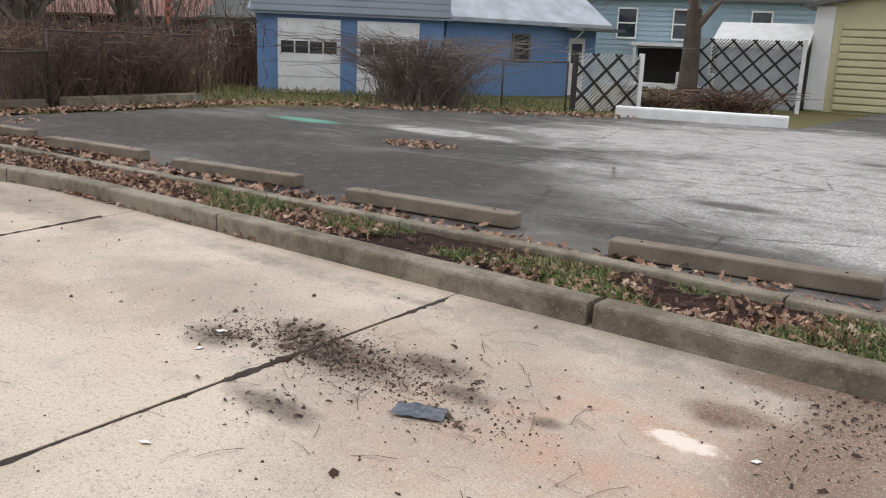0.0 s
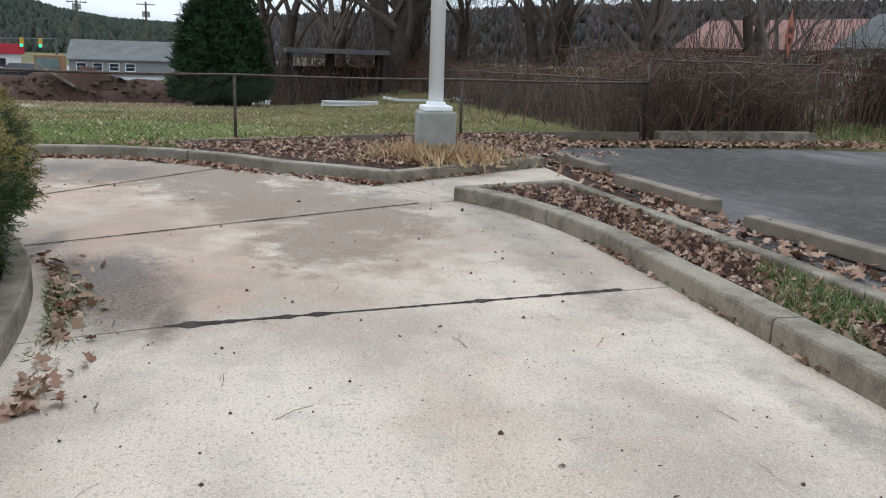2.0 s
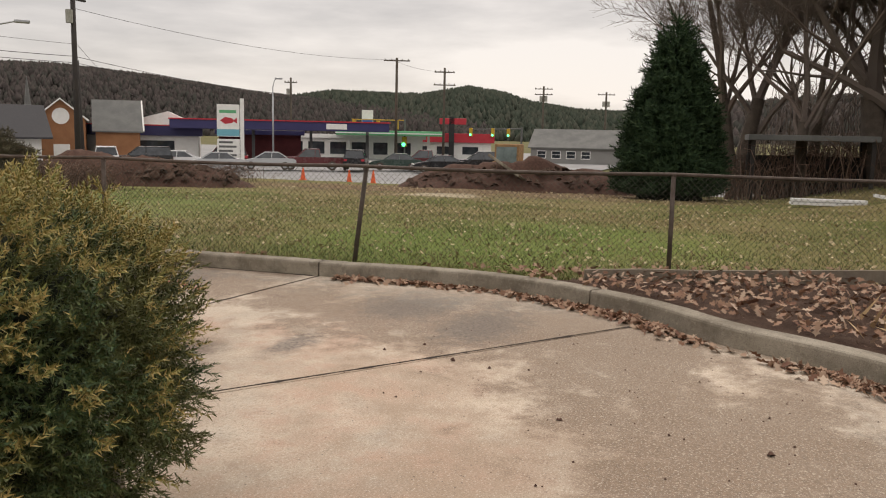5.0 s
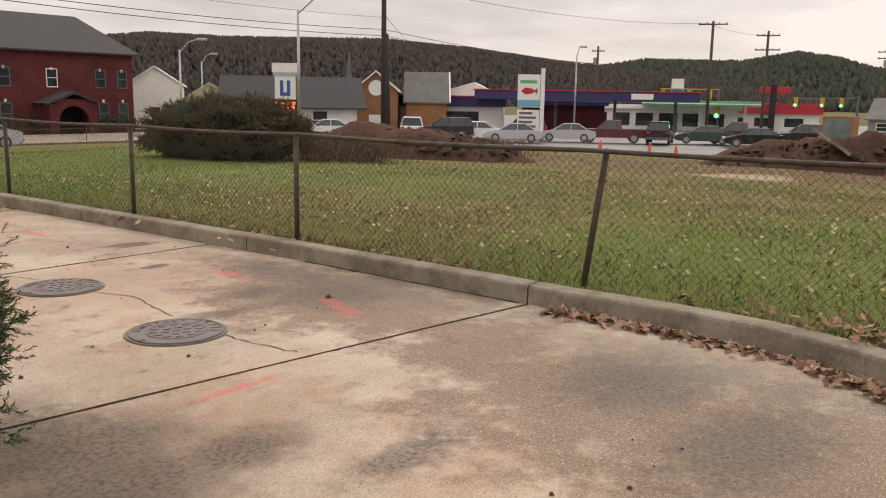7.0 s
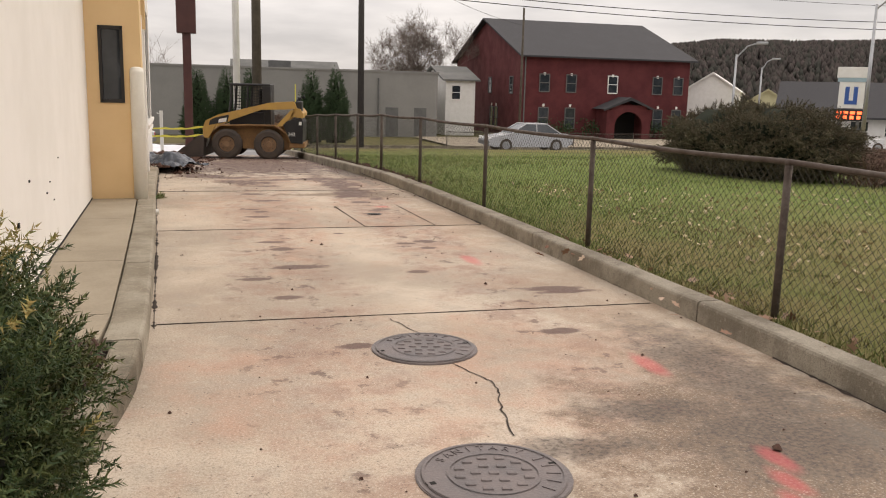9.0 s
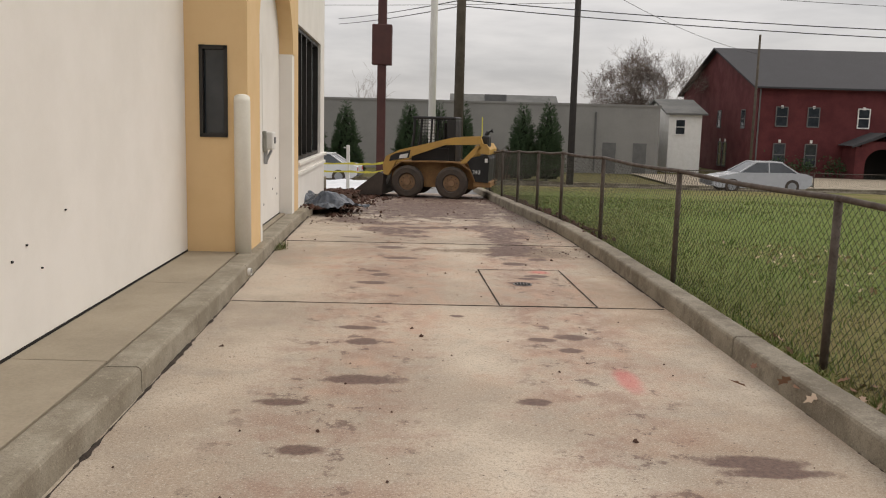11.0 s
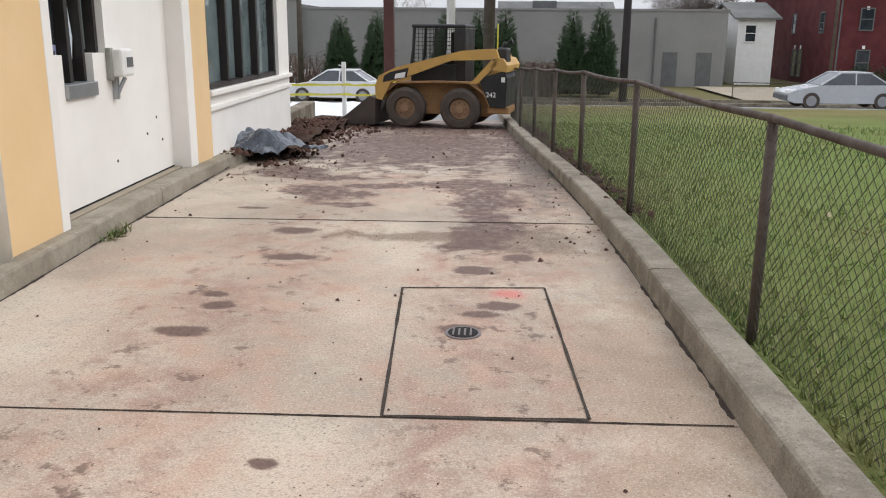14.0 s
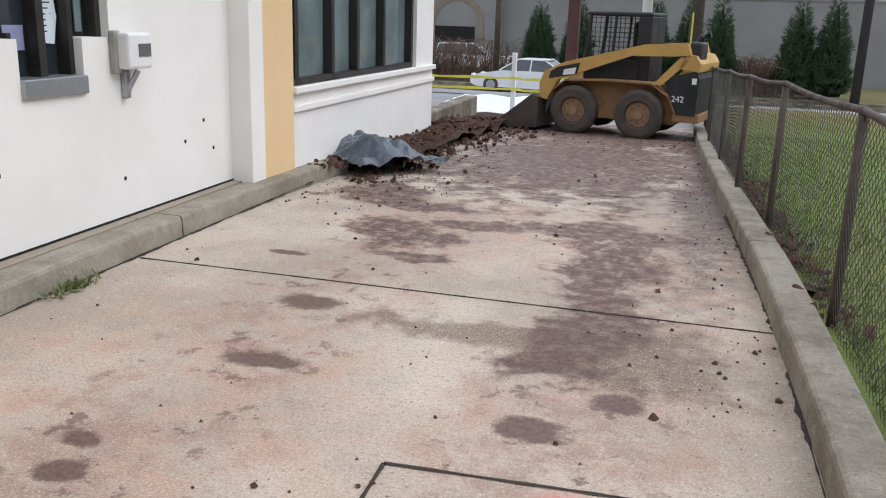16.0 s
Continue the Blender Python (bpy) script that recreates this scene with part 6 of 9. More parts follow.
def foliage(name, pos, direc, size, material, parent, smooth=False):
    """Sprigs at places, pointing along directions."""
    n = len(pos)
    d = direc / np.linalg.norm(direc, axis=1, keepdims=True)
    ref = rng.normal(size=(n, 3))
    sx = np.cross(d, ref)
    sx /= np.linalg.norm(sx, axis=1, keepdims=True)
    sz = np.cross(sx, d)
    m = np.stack([sx, d, sz], 2)
    vs = np.einsum("nij,kj->nki", m, SPV) * np.asarray(size)[:, None, None] + pos[:, None, :]
    fs = (np.arange(n)[:, None, None] * len(SPV) + SPF[None]).reshape(-1, 3)
    ob = big_mesh(name, vs.reshape(-1, 3), fs, material)
    ob.parent = parent
    ob["kind"] = "stuff"
    return ob


YEWS = ((-2.37, -7.18, 0.74, 0.72, 1.0), (-2.98, -8.1, 0.84, 0.85, 1.14), (-3.8, -9.1, 0.88, 0.88, 1.2), (-5.0, -9.35, 0.95, 0.85, 1.2), (-6.25, -9.45, 0.95, 0.85, 1.26), (-7.3, -8.9, 0.9, 0.9, 1.2))


def yew_radius(d, seed):
    return 1 + 0.12 * noise.noise(Vector(d) * 2.3 + Vector((seed * 5.0, 0, 0))) + 0.22 * noise.noise(Vector(d) * 5.5 + Vector((0, seed * 3.0, 0))) + 0.15 * noise.noise(Vector(d) * 11.0 + Vector((0, 0, seed * 3.0))) + 0.09 * noise.noise(Vector(d) * 21.0 + Vector((seed, 0, 0)))


for k, (x, yy, rx, ry, hh) in enumerate(YEWS):
    home = thing("yew_bush", "dense clipped yew bush with bronzed tips", "shrub", pose(x, yy, 0.1), "yew hedge")
    core, stems = MB(), MB()
    # added dark core closes gaps in the foliage, shade painted as colour
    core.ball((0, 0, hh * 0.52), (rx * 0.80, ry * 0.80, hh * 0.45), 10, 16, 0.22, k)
    part("shade_core", core, M_YEWCORE, home, smooth=True)
    for q in range(6):
        a = q * 1.05
        stems.tube([(0.1 * math.cos(a), 0.1 * math.sin(a), -0.05), (0.35 * rx * math.cos(a), 0.35 * ry * math.sin(a), hh * 0.4)], [0.022, 0.012], 6)
    part("stem", stems, M_BARK, home)
    n = 21000 if 1 < k < 5 else (11000 if k < 2 else 3500)
    dirs = rng.normal(size=(n, 3))
    dirs /= np.linalg.norm(dirs, axis=1, keepdims=True)
    pos, dd, out = [], [], []
    for d in dirs:
        if d[2] < -0.8:
            continue
        swell = yew_radius(d, k)
        r = swell * (1.0 - 0.16 * rng.random() ** 1.5)
        flat = math.hypot(d[0], d[1]) + 1e-6
        full = (1 - abs(d[2]) ** 2.6) ** (1 / 2.6) / flat if d[2] > 0 else (1.03 - 0.2 * abs(d[2]) ** 2) / flat
        p = np.array((d[0] * rx * r * full, d[1] * ry * r * full, hh * 0.52 + d[2] * hh * 0.48 * r))
        wx, wy = p[0] + x, p[1] + yy
        if any(((wx - o[0]) / o[2]) ** 2 + ((wy - o[1]) / o[3]) ** 2 + ((p[2] - o[4] * 0.52) / (o[4] * 0.48)) ** 2 < 0.72 for j, o in enumerate(YEWS) if j != k):
            continue
        pos.append(p)
        out.append(swell - 1 + 0.35 * (r / swell - 0.95))
        dd.append(d + np.array((0, 0, 0.45)) + rng.normal(0, 0.55, 3))
    # shoots that stand out from the clipped outline
    for q in range(46 if k < 5 else 12):
        d = rng.normal(size=3) + (0, 0, 0.5)
        d /= np.linalg.norm(d)
        if d[2] < -0.1:
            continue
        flat = math.hypot(d[0], d[1]) + 1e-6
        full = (1 - abs(d[2]) ** 2.6) ** (1 / 2.6) / flat
        base = np.array((d[0] * rx * full, d[1] * ry * full, hh * 0.52 + d[2] * hh * 0.48)) * 0.95
        way = d + (0, 0, 0.5) + rng.normal(0, 0.25, 3)
        way /= np.linalg.norm(way)
        reach = rng.uniform(0.1, 0.24)
        for u in np.linspace(0, 1, 16):
            pos.append(base + way * reach * u + rng.normal(0, 0.012, 3))
            out.append(0.1 * u)
            dd.append(way * 0.7 + rng.normal(0, 0.5, 3))
    pos, dd = np.array(pos), np.array(dd)
    tip = np.array([p[2] / hh + 0.45 * noise.noise(Vector((p[0] + x, p[1] + yy, p[2])) * 2.1) + rng.normal(0, 0.1) + 1.5 * w > (0.72 if k > 1 else 1.1) for p, w in zip(pos, out)])
    size = rng.uniform(0.045, 0.08, len(pos)) if 1 < k < 5 else rng.uniform(0.05, 0.08, len(pos))
    foliage("foliage", pos[~tip], dd[~tip], size[~tip], M_YEW, home)
    foliage("bronzed_foliage", pos[tip], dd[tip], size[tip], M_YEWTIP, home)

# ---- light pole on the island ----
lp = thing("light_pole", "white painted steel pole on a concrete footing", "pole", pose(1.27, -14.03, 0.0))
part("footing", MB().soft_box(-0.25, -0.25, -0.1, 0.25, 0.25, 0.77, 0.03), M_BASE, lp, "square concrete footing")
part("base_cover", MB().soft_box(-0.2, -0.2, 0.77, 0.2, 0.2, 0.85, 0.02).soft_box(-0.12, -0.12, 0.84, 0.12, 0.12, 0.9, 0.02), M_POLEWHITE, lp)
part("shaft", MB().tube([(0, 0, 0.88), (0, 0, 9.0)], [0.105, 0.09], 16), M_POLEWHITE, lp, smooth=True)

# ---- dead-end sign ----
sg = thing("road_sign", "faded orange diamond road sign on a thin post", "sign", pose(6.7, -22.8, 0, 0, 0, -42))
part("sign_post", MB().soft_box(-0.03, 0.02, -0.1, 0.03, 0.06, 2.2, 0.006), M_GALV, sg)
part("sign_face", MB().soft_box(-0.38, -0.006, -0.38, 0.38, 0.006, 0.38, 0.004, pose(0, 0, 2.2, 0, 45, 0)), M_SIGNORANGE, sg)
lettering("letters", "DEAD", 0.2, pose(0, -0.012, 2.28, 90, 0, 0), M_TEXTDARK, sg)
lettering("letters", "END", 0.2, pose(0, -0.012, 2.06, 90, 0, 0), M_TEXTDARK, sg)

# ---- skid-steer loader ----
LM = pose(-0.21, 13.88, gz(0, 13.6) + 0.005, 0, 0, 170)
ld = thing("skid_steer_loader", "muddy yellow and black skid-steer loader parked across the lane", "loader", LM)


def side_plate(mb, prof, y0, y1):
    """A side-on outline (forward, height) given thickness across."""
    n = len(prof)
    return mb.add([(x, y0, z) for x, z in prof] + [(x, y1, z) for x, z in prof], [tuple(range(n))[::-1], tuple(range(n, 2 * n))] + [(k, (k + 1) % n, n + (k + 1) % n, n + k) for k in range(n)])


part("chassis", side_plate(MB(), [(0.95, 0.28), (0.98, 0.62), (0.75, 0.86), (-0.9, 0.86), (-1.25, 0.9), (-1.3, 0.42), (-1.05, 0.24)], -0.5, 0.5), M_YELLOWMUD, ld)
part("engine_cover", side_plate(MB(), [(-0.9, 0.9), (-1.0, 1.0), (-1.36, 1.1), (-1.42, 0.98), (-1.4, 0.42), (-1.1, 0.44)], -0.72, 0.72), M_BLACK, ld, "black rear side panels")
part("rear_bumper", MB().soft_box(-1.46, -0.7, 0.31, -1.05, 0.7, 0.44, 0.02), M_YELLOWMUD, ld)
part("rear_tower", side_plate(MB(), [(-1.1, 1.12), (-1.2, 1.34), (-1.34, 1.32), (-1.42, 1.2), (-1.41, 1.08)], -0.74, 0.74), M_YELLOW, ld)
for s in (1, -1):
    y0, y1 = (0.60, 0.76) if s > 0 else (-0.76, -0.60)
    part("lift_arm", side_plate(MB(), [(1.14, 0.78), (1.06, 0.98), (0.72, 1.14), (-0.55, 1.46), (-1.2, 1.5), (-1.26, 1.32), (-1.0, 1.3), (-0.35, 1.28), (0.5, 0.97), (0.82, 0.86), (1.0, 0.52), (1.12, 0.55)], y0, y1), M_YELLOW, ld)
    part("link_arm", side_plate(MB(), [(-0.72, 0.86), (-0.86, 0.86), (-1.24, 1.24), (-1.12, 1.3)], y0 + 0.02, y1 - 0.02), M_YELLOW, ld)
    yy = 0.765 if s > 0 else -0.771
    part("arm_badge", side_plate(MB(), [(0.98, 0.86), (0.95, 0.98), (0.84, 1.05), (0.46, 1.14), (0.5, 0.96)], min(yy, yy + 0.006), max(yy, yy + 0.006)), M_BLACK, ld, "black badge patch")
    part("badge_mark", side_plate(MB(), [(0.74, 0.93), (0.72, 1.02), (0.52, 1.06), (0.54, 0.955)], min(yy + 0.006, yy + 0.01), max(yy + 0.006, yy + 0.01)), M_WHITE, ld)
    fen = []
    for k in range(9):
        a = math.pi * (0.95 - 0.9 * k / 8)
        fen.append((0.535 + 0.45 * math.cos(a), 0.38 + 0.46 * math.sin(a)))
    for k in range(9):
        a = math.pi * (0.95 - 0.9 * k / 8)
        fen.append((-0.535 + 0.45 * math.cos(a), 0.38 + 0.46 * math.sin(a)))
    fen = sorted(fen)[::-1]
    part("fender", MB().sweep([(-0.13, 0.0), (-0.13, 0.03), (0.13, 0.03), (0.13, 0.0)], [(0.98, s * 0.62, 0.62), (0.7, s * 0.62, 0.84), (0.0, s * 0.62, 0.87), (-0.7, s * 0.62, 0.86), (-0.98, s * 0.62, 0.68), (-1.1, s * 0.62, 0.42)]), M_YELLOWMUD, ld)
    for wx in (0.535, -0.535):
        tyre = MB()
        prof = [(0.375, -0.09), (0.385, -0.06), (0.385, 0.06), (0.375, 0.09), (0.33, 0.125), (0.22, 0.125), (0.2, 0.10), (0.2, -0.10), (0.22, -0.125), (0.33, -0.125)]
        n, K = len(prof), 28
        vs = [(wx + r * (1 + (0.02 if (k % 2 and r > 0.36) else 0)) * math.cos(2 * math.pi * k / K), s * 0.68 + w, 0.385 + r * (1 + (0.02 if (k % 2 and r > 0.36) else 0)) * math.sin(2 * math.pi * k / K)) for k in range(K) for r, w in prof]
        tyre.add(vs, [(k * n + i, k * n + (i + 1) % n, ((k + 1) % K) * n + (i + 1) % n, ((k + 1) % K) * n + i) for k in range(K) for i in range(n)])
        wheel = part("wheel", tyre, M_RUBBER, ld, "muddy chunky tyre")
        rim = MB().tube([(wx, s * 0.60, 0.385), (wx, s * 0.73, 0.385), (wx, s * 0.75, 0.385)], [0.205, 0.205, 0.19], 24)
        rim.tube([(wx, s * 0.74, 0.385), (wx, s * 0.79, 0.385)], [0.09, 0.075], 14)
        part("rim", rim, M_RIM, wheel, "rust-orange rim")
        for b in range(8):
            a = 2 * math.pi * b / 8
            part("lug_nut", MB().tube([(wx + 0.135 * math.cos(a), s * 0.745, 0.385 + 0.135 * math.sin(a)), (wx + 0.135 * math.cos(a), s * 0.765, 0.385 + 0.135 * math.sin(a))], 0.013, 6), M_GALV, wheel)
cab = part("cab", MB().soft_box(-0.56, -0.45, 1.87, 0.5, 0.45, 1.94, 0.03).soft_box(-0.56, -0.44, 0.86, -0.34, 0.44, 1.88, 0.02).soft_box(-0.4, -0.48, 0.86, 0.5, 0.48, 1.2, 0.02), M_BLACK, ld, "black operator cab")
for s in (0.43, -0.43):
    part("cab_pillar", MB().tube([(0.5, s, 1.18), (0.46, s, 1.5), (0.44, s, 1.89)], 0.032, 8), M_BLACK, cab)
    part("cab_pillar", MB().tube([(0.05, s, 1.18), (0.02, s, 1.89)], 0.025, 8), M_BLACK, cab)
    grill, gs = MB(), s * 0.98
    for k in range(11):
        grill.tube([(-0.36 + k * 0.08, gs, 1.2), (-0.36 + k * 0.08, gs, 1.88)], 0.006, 4)
    for k in range(9):
        grill.tube([(-0.38, gs, 1.24 + k * 0.075), (0.48, gs, 1.24 + k * 0.075)], 0.006, 4)
    part("side_guard", grill, M_BLACK, cab, "black steel mesh guard")
part("seat", MB().soft_box(-0.36, -0.25, 1.1, 0.1, 0.25, 1.32, 0.04).soft_box(-0.36, -0.25, 1.3, -0.22, 0.25, 1.8, 0.05), M_DARKGAP, cab)
part("exhaust", MB().tube([(-1.15, 0.2, 1.3), (-1.3, 0.2, 1.6), (-1.42, 0.2, 1.64)], [0.05, 0.05, 0.06], 10).soft_box(-1.38, 0.1, 1.2, -1.15, 0.6, 1.52, 0.04), M_BLACK, ld)
part("marker_rod", MB().tube([(-1.22, 0.68, 1.5), (-1.22, 0.68, 1.95)], 0.012, 6), M_TAPE, ld, "thin yellow rod")
bk = side_plate(MB(), [(1.12, 0.06), (1.1, 0.56), (1.2, 0.6), (1.3, 0.5), (1.26, 0.16), (1.86, 0.1), (1.9, 0.04)], -0.86, 0.86)
for s in (0.86, -0.875):
    side_plate(bk, [(1.12, 0.06), (1.1, 0.56), (1.22, 0.6), (1.9, 0.07), (1.88, 0.04)], s, s + 0.015)
part("bucket", bk, M_BUCKET, ld, "dark scraped steel bucket")
for s in (0.45, -0.45):
    part("cylinder", MB().tube([(0.95, s, 0.75), (1.13, s, 0.3)], 0.04, 10), M_STEEL, ld)
lettering("number", "242", 0.13, pose(-1.12, 0.728, 0.66, 90, 0, 180), M_TEXTWHITE, ld)
part("decal", MB().box(-1.38, 0.721, 0.9, -1.31, 0.726, 0.99), M_WHITE, ld)

# ---- tarp, sheet and stakes by the building ----
def tarp_h(x, y):
    base = 0.24 * math.exp(-((x + 0.1) ** 2 / 0.16 + (y + 0.6) ** 2 / 0.22)) + 0.16 * math.exp(-((x - 0.1) ** 2 / 0.2 + (y - 0.05) ** 2 / 0.12)) + 0.32 * math.exp(-((x - 0.0) ** 2 / 0.14 + (y - 0.6) ** 2 / 0.12))
    v = Vector((x, y, 0))
    return 0.04 + base + 0.15 * abs(noise.noise(v * 2.7)) + 0.06 * abs(noise.noise(v * 6.1 + Vector((3, 1, 0)))) + 0.012 * noise.noise(v * 15.0)


lone("black_tarp", cloth(-0.55, -1.05, 38, 70, 0.031, tarp_h, pose(-2.5, 7.85, gz(0, 8) + 0.04, 0, 0, 62)), M_TARP, "crumpled black plastic sheeting heaped by the kerb", "tarp")
lone("white_sheet", cloth(-1.4, -2.4, 40, 66, 0.075, lambda x, y: 0.03 + 0.06 * noise.noise(Vector((x * 2, y * 2, 0))), pose(-3.3, 18.4, gz(0, 18.4) + 0.05, 0, 0, 4)), M_WHITESHEET, "white plastic sheet spread on the ground", "sheet")
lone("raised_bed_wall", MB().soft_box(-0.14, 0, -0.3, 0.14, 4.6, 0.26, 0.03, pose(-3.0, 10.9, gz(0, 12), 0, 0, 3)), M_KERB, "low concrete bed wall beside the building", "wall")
st = thing("stake", "white painted marker stake", "stake", pose(-2.65, 16.6, gz(0, 16.6)))
part("post", MB().soft_box(-0.045, -0.045, -0.1, 0.045, 0.045, 1.25, 0.01), M_WHITE, st)
part("hook", MB().tube([(0.04, 0, 1.15), (-0.12, 0, 1.18)], 0.012, 6), M_WHITE, st)
for z, xx in ((0.72, -7.5), (0.5, -7.5)):
    line = [Vector((xx, 16.9, gz(0, 16.9) + z + 0.12)), Vector((-2.65, 16.55, gz(0, 16.6) + z)), Vector((-0.9, 14.9, gz(0, 15) + z + 0.2))]
    vs, fs = [], []
    for a, b in zip(line, line[1:]):
        for k in range(12):
            p = a.lerp(b, k / 12) - Vector((0, 0, 0.08 * math.sin(math.pi * k / 12)))
            vs += [p, p + Vector((0.0, 0.004, 0.05 + 0.015 * math.sin(k * 2.1)))]
    fs = [(2 * i, 2 * i + 2, 2 * i + 3, 2 * i + 1) for i in range(len(vs) // 2 - 1)]
    lone("caution_tape", MB().add(vs, fs), M_TAPE, "yellow caution tape strung from the stake", "tape", "caution tape")
bed("dirt_heap", [(-2.15, 7.2), (-1.85, 8.6), (-1.9, 11.0), (-2.0, 13.2), (-3.2, 13.2), (-3.0, 9.0), (-2.7, 7.2)], 0.10, M_SOIL, "loose dark dirt heaped along the bed", 0.05, 0.06, 0.09)
p = np.column_stack([rng.normal(-2.15, 0.38, 1500), rng.uniform(6.6, 13.4, 1500), np.zeros(1500)])
p[:, 2] = [gz(0, q) + (0.02 if x > -1.95 else 0.14) for x, q, _ in p]
scatter("mud_clods", "broken dark clods round the dug-up bed", "mud", CLOD, clod_face, p, rng.gamma(1.6, 0.022, 1500) + 0.01, M_CLOD, 0.5)
p = np.column_stack([rng.normal(0.0, 0.07, 700), rng.uniform(1.0, 12.5, 700) ** 0.5 * 12.5 ** 0.5, np.zeros(700)])
p[:, 0] += [lerp(q, RIGHT) + 0.3 for q in p[:, 1]]
p[:, 2] = [gz(2, q) + 0.12 for q in p[:, 1]]
scatter("mud_clods", "dark clods and bark lying behind the lane kerb", "mud", CLOD, clod_face, p, rng.gamma(1.6, 0.018, 700) + 0.01, M_CLOD, 0.5)

# ---- trees and brush ----


def branchy(mb, p, d, length, r, depth, rnd, up=0.15, spread=0.6, kids=3, nsides=5):
    """Grows a limb and its side limbs."""
    pts, radii = [p], [r]
    q, dd = p, d
    segs = 4 if depth > 1 else 3
    for i in range(segs):
        dd = (dd + Vector((rnd.gauss(0, 0.14), rnd.gauss(0, 0.14), rnd.gauss(0, 0.08) + up * 0.25))).normalized()
        q = q + dd * (length / segs)
        pts.append(q)
        radii.append(r * (1 - 0.62 * (i + 1) / segs))
    mb.tube(pts, radii, nsides if r > 0.03 else 3, False)
    if depth <= 0:
        for k in range(3):
            a = pts[1 + k % 2]
            nd = (dd * 0.6 + Vector((rnd.gauss(0, 0.5), rnd.gauss(0, 0.5), rnd.gauss(0, 0.3) + up))).normalized()
            mb.tube([a, a + nd * length * rnd.uniform(0.5, 0.9)], [max(0.008, r * 0.7), 0.004], 3, False)
        return
    for k in range(kids + (1 if depth > 1 else 0)):
        i = rnd.randint(1 if depth < 3 else 2, segs)
        side = dd.orthogonal().normalized()
        side.rotate(Matrix.Rotation(rnd.random() * 6.28, 3, dd))
        nd = (dd * (1 - spread * 0.5) + side * spread * (0.7 + rnd.random() * 0.6) + Vector((0, 0, up))).normalized()
        branchy(mb, pts[i], nd, length * rnd.uniform(0.5, 0.78), max(0.008, radii[i] * 0.46), depth - 1, rnd, up, spread, kids, nsides)


def bare_tree(name, x, y, trunk, r, high, seed, label, depth=4, kids=3, spread=0.65, forks=1, group="", up=0.22):
    rnd = random.Random(seed)
    z = gz(x, y)
    home = thing(name, label, "tree", pose(x, y, z), group)
    tmb, cmb = MB(), MB()
    for f in range(forks):
        a = f * 2.4 + seed
        lean = Vector((math.cos(a) * 0.18 * (forks > 1), math.sin(a) * 0.18 * (forks > 1), 1)).normalized()
        top = lean * trunk
        tmb.tube([Vector((0, 0, -0.2)), Vector((0, 0, 0.25)), lean * trunk * 0.5 + Vector((0.05 * rnd.gauss(0, 1), 0.05, 0)), top], [r * 1.5, r * 1.1, r * 0.95, r * 0.8], 9, False)
        for k in range(4):
            side = Vector((math.cos(k * 1.7 + a), math.sin(k * 1.7 + a), 0))
            branchy(cmb, top - Vector((0, 0, trunk * 0.12 * k)), (side * spread + Vector((0, 0, 0.75))).normalized(), (high - trunk) * rnd.uniform(0.45, 0.65), r * 0.42, depth - 1, rnd, up, spread, kids + 1)
        branchy(cmb, top, (lean + Vector((0.05, 0, 0))).normalized(), (high - trunk) * 0.6, r * 0.6, depth - 1, rnd, up, spread, kids + 1)
    part("trunk", tmb, M_BARK, home, smooth=True)
    part("bare_crown", cmb, M_TWIG, home)
    return home


def thicket(name, label, line, wide, high, n, seed, mat, z0=0.0, r=0.005, lean=0.5):
    rnd = random.Random(seed)
    mb = MB()
    pts = [Vector((p[0], p[1], 0)) for p in line]
    for _ in range(n):
        i = rnd.randrange(len(pts) - 1)
        b = pts[i].lerp(pts[i + 1], rnd.random()) + Vector((rnd.gauss(0, wide), rnd.gauss(0, wide), 0))
        b.z = gz(b.x, b.y) + z0 - 0.03
        h = high * rnd.uniform(0.35, 1.1)
        sx, sy = rnd.gauss(0, lean) * h, rnd.gauss(0, lean) * h
        w1, w2 = Vector((rnd.gauss(0, 0.1), rnd.gauss(0, 0.1), 0)), Vector((rnd.gauss(0, 0.16), rnd.gauss(0, 0.16), 0))
        mb.tube([b, b + Vector((sx * 0.25, sy * 0.25, h * 0.45)) + w1, b + Vector((sx * 0.65, sy * 0.65, h * 0.85)) + w2, b + Vector((sx * 1.15, sy * 1.15, h * rnd.uniform(0.7, 1.0)))], [r * 1.5, r * 1.2, r, r * 0.6], 3, False)
    return lone(name, mb, mat, label, "brush", kind="stuff")


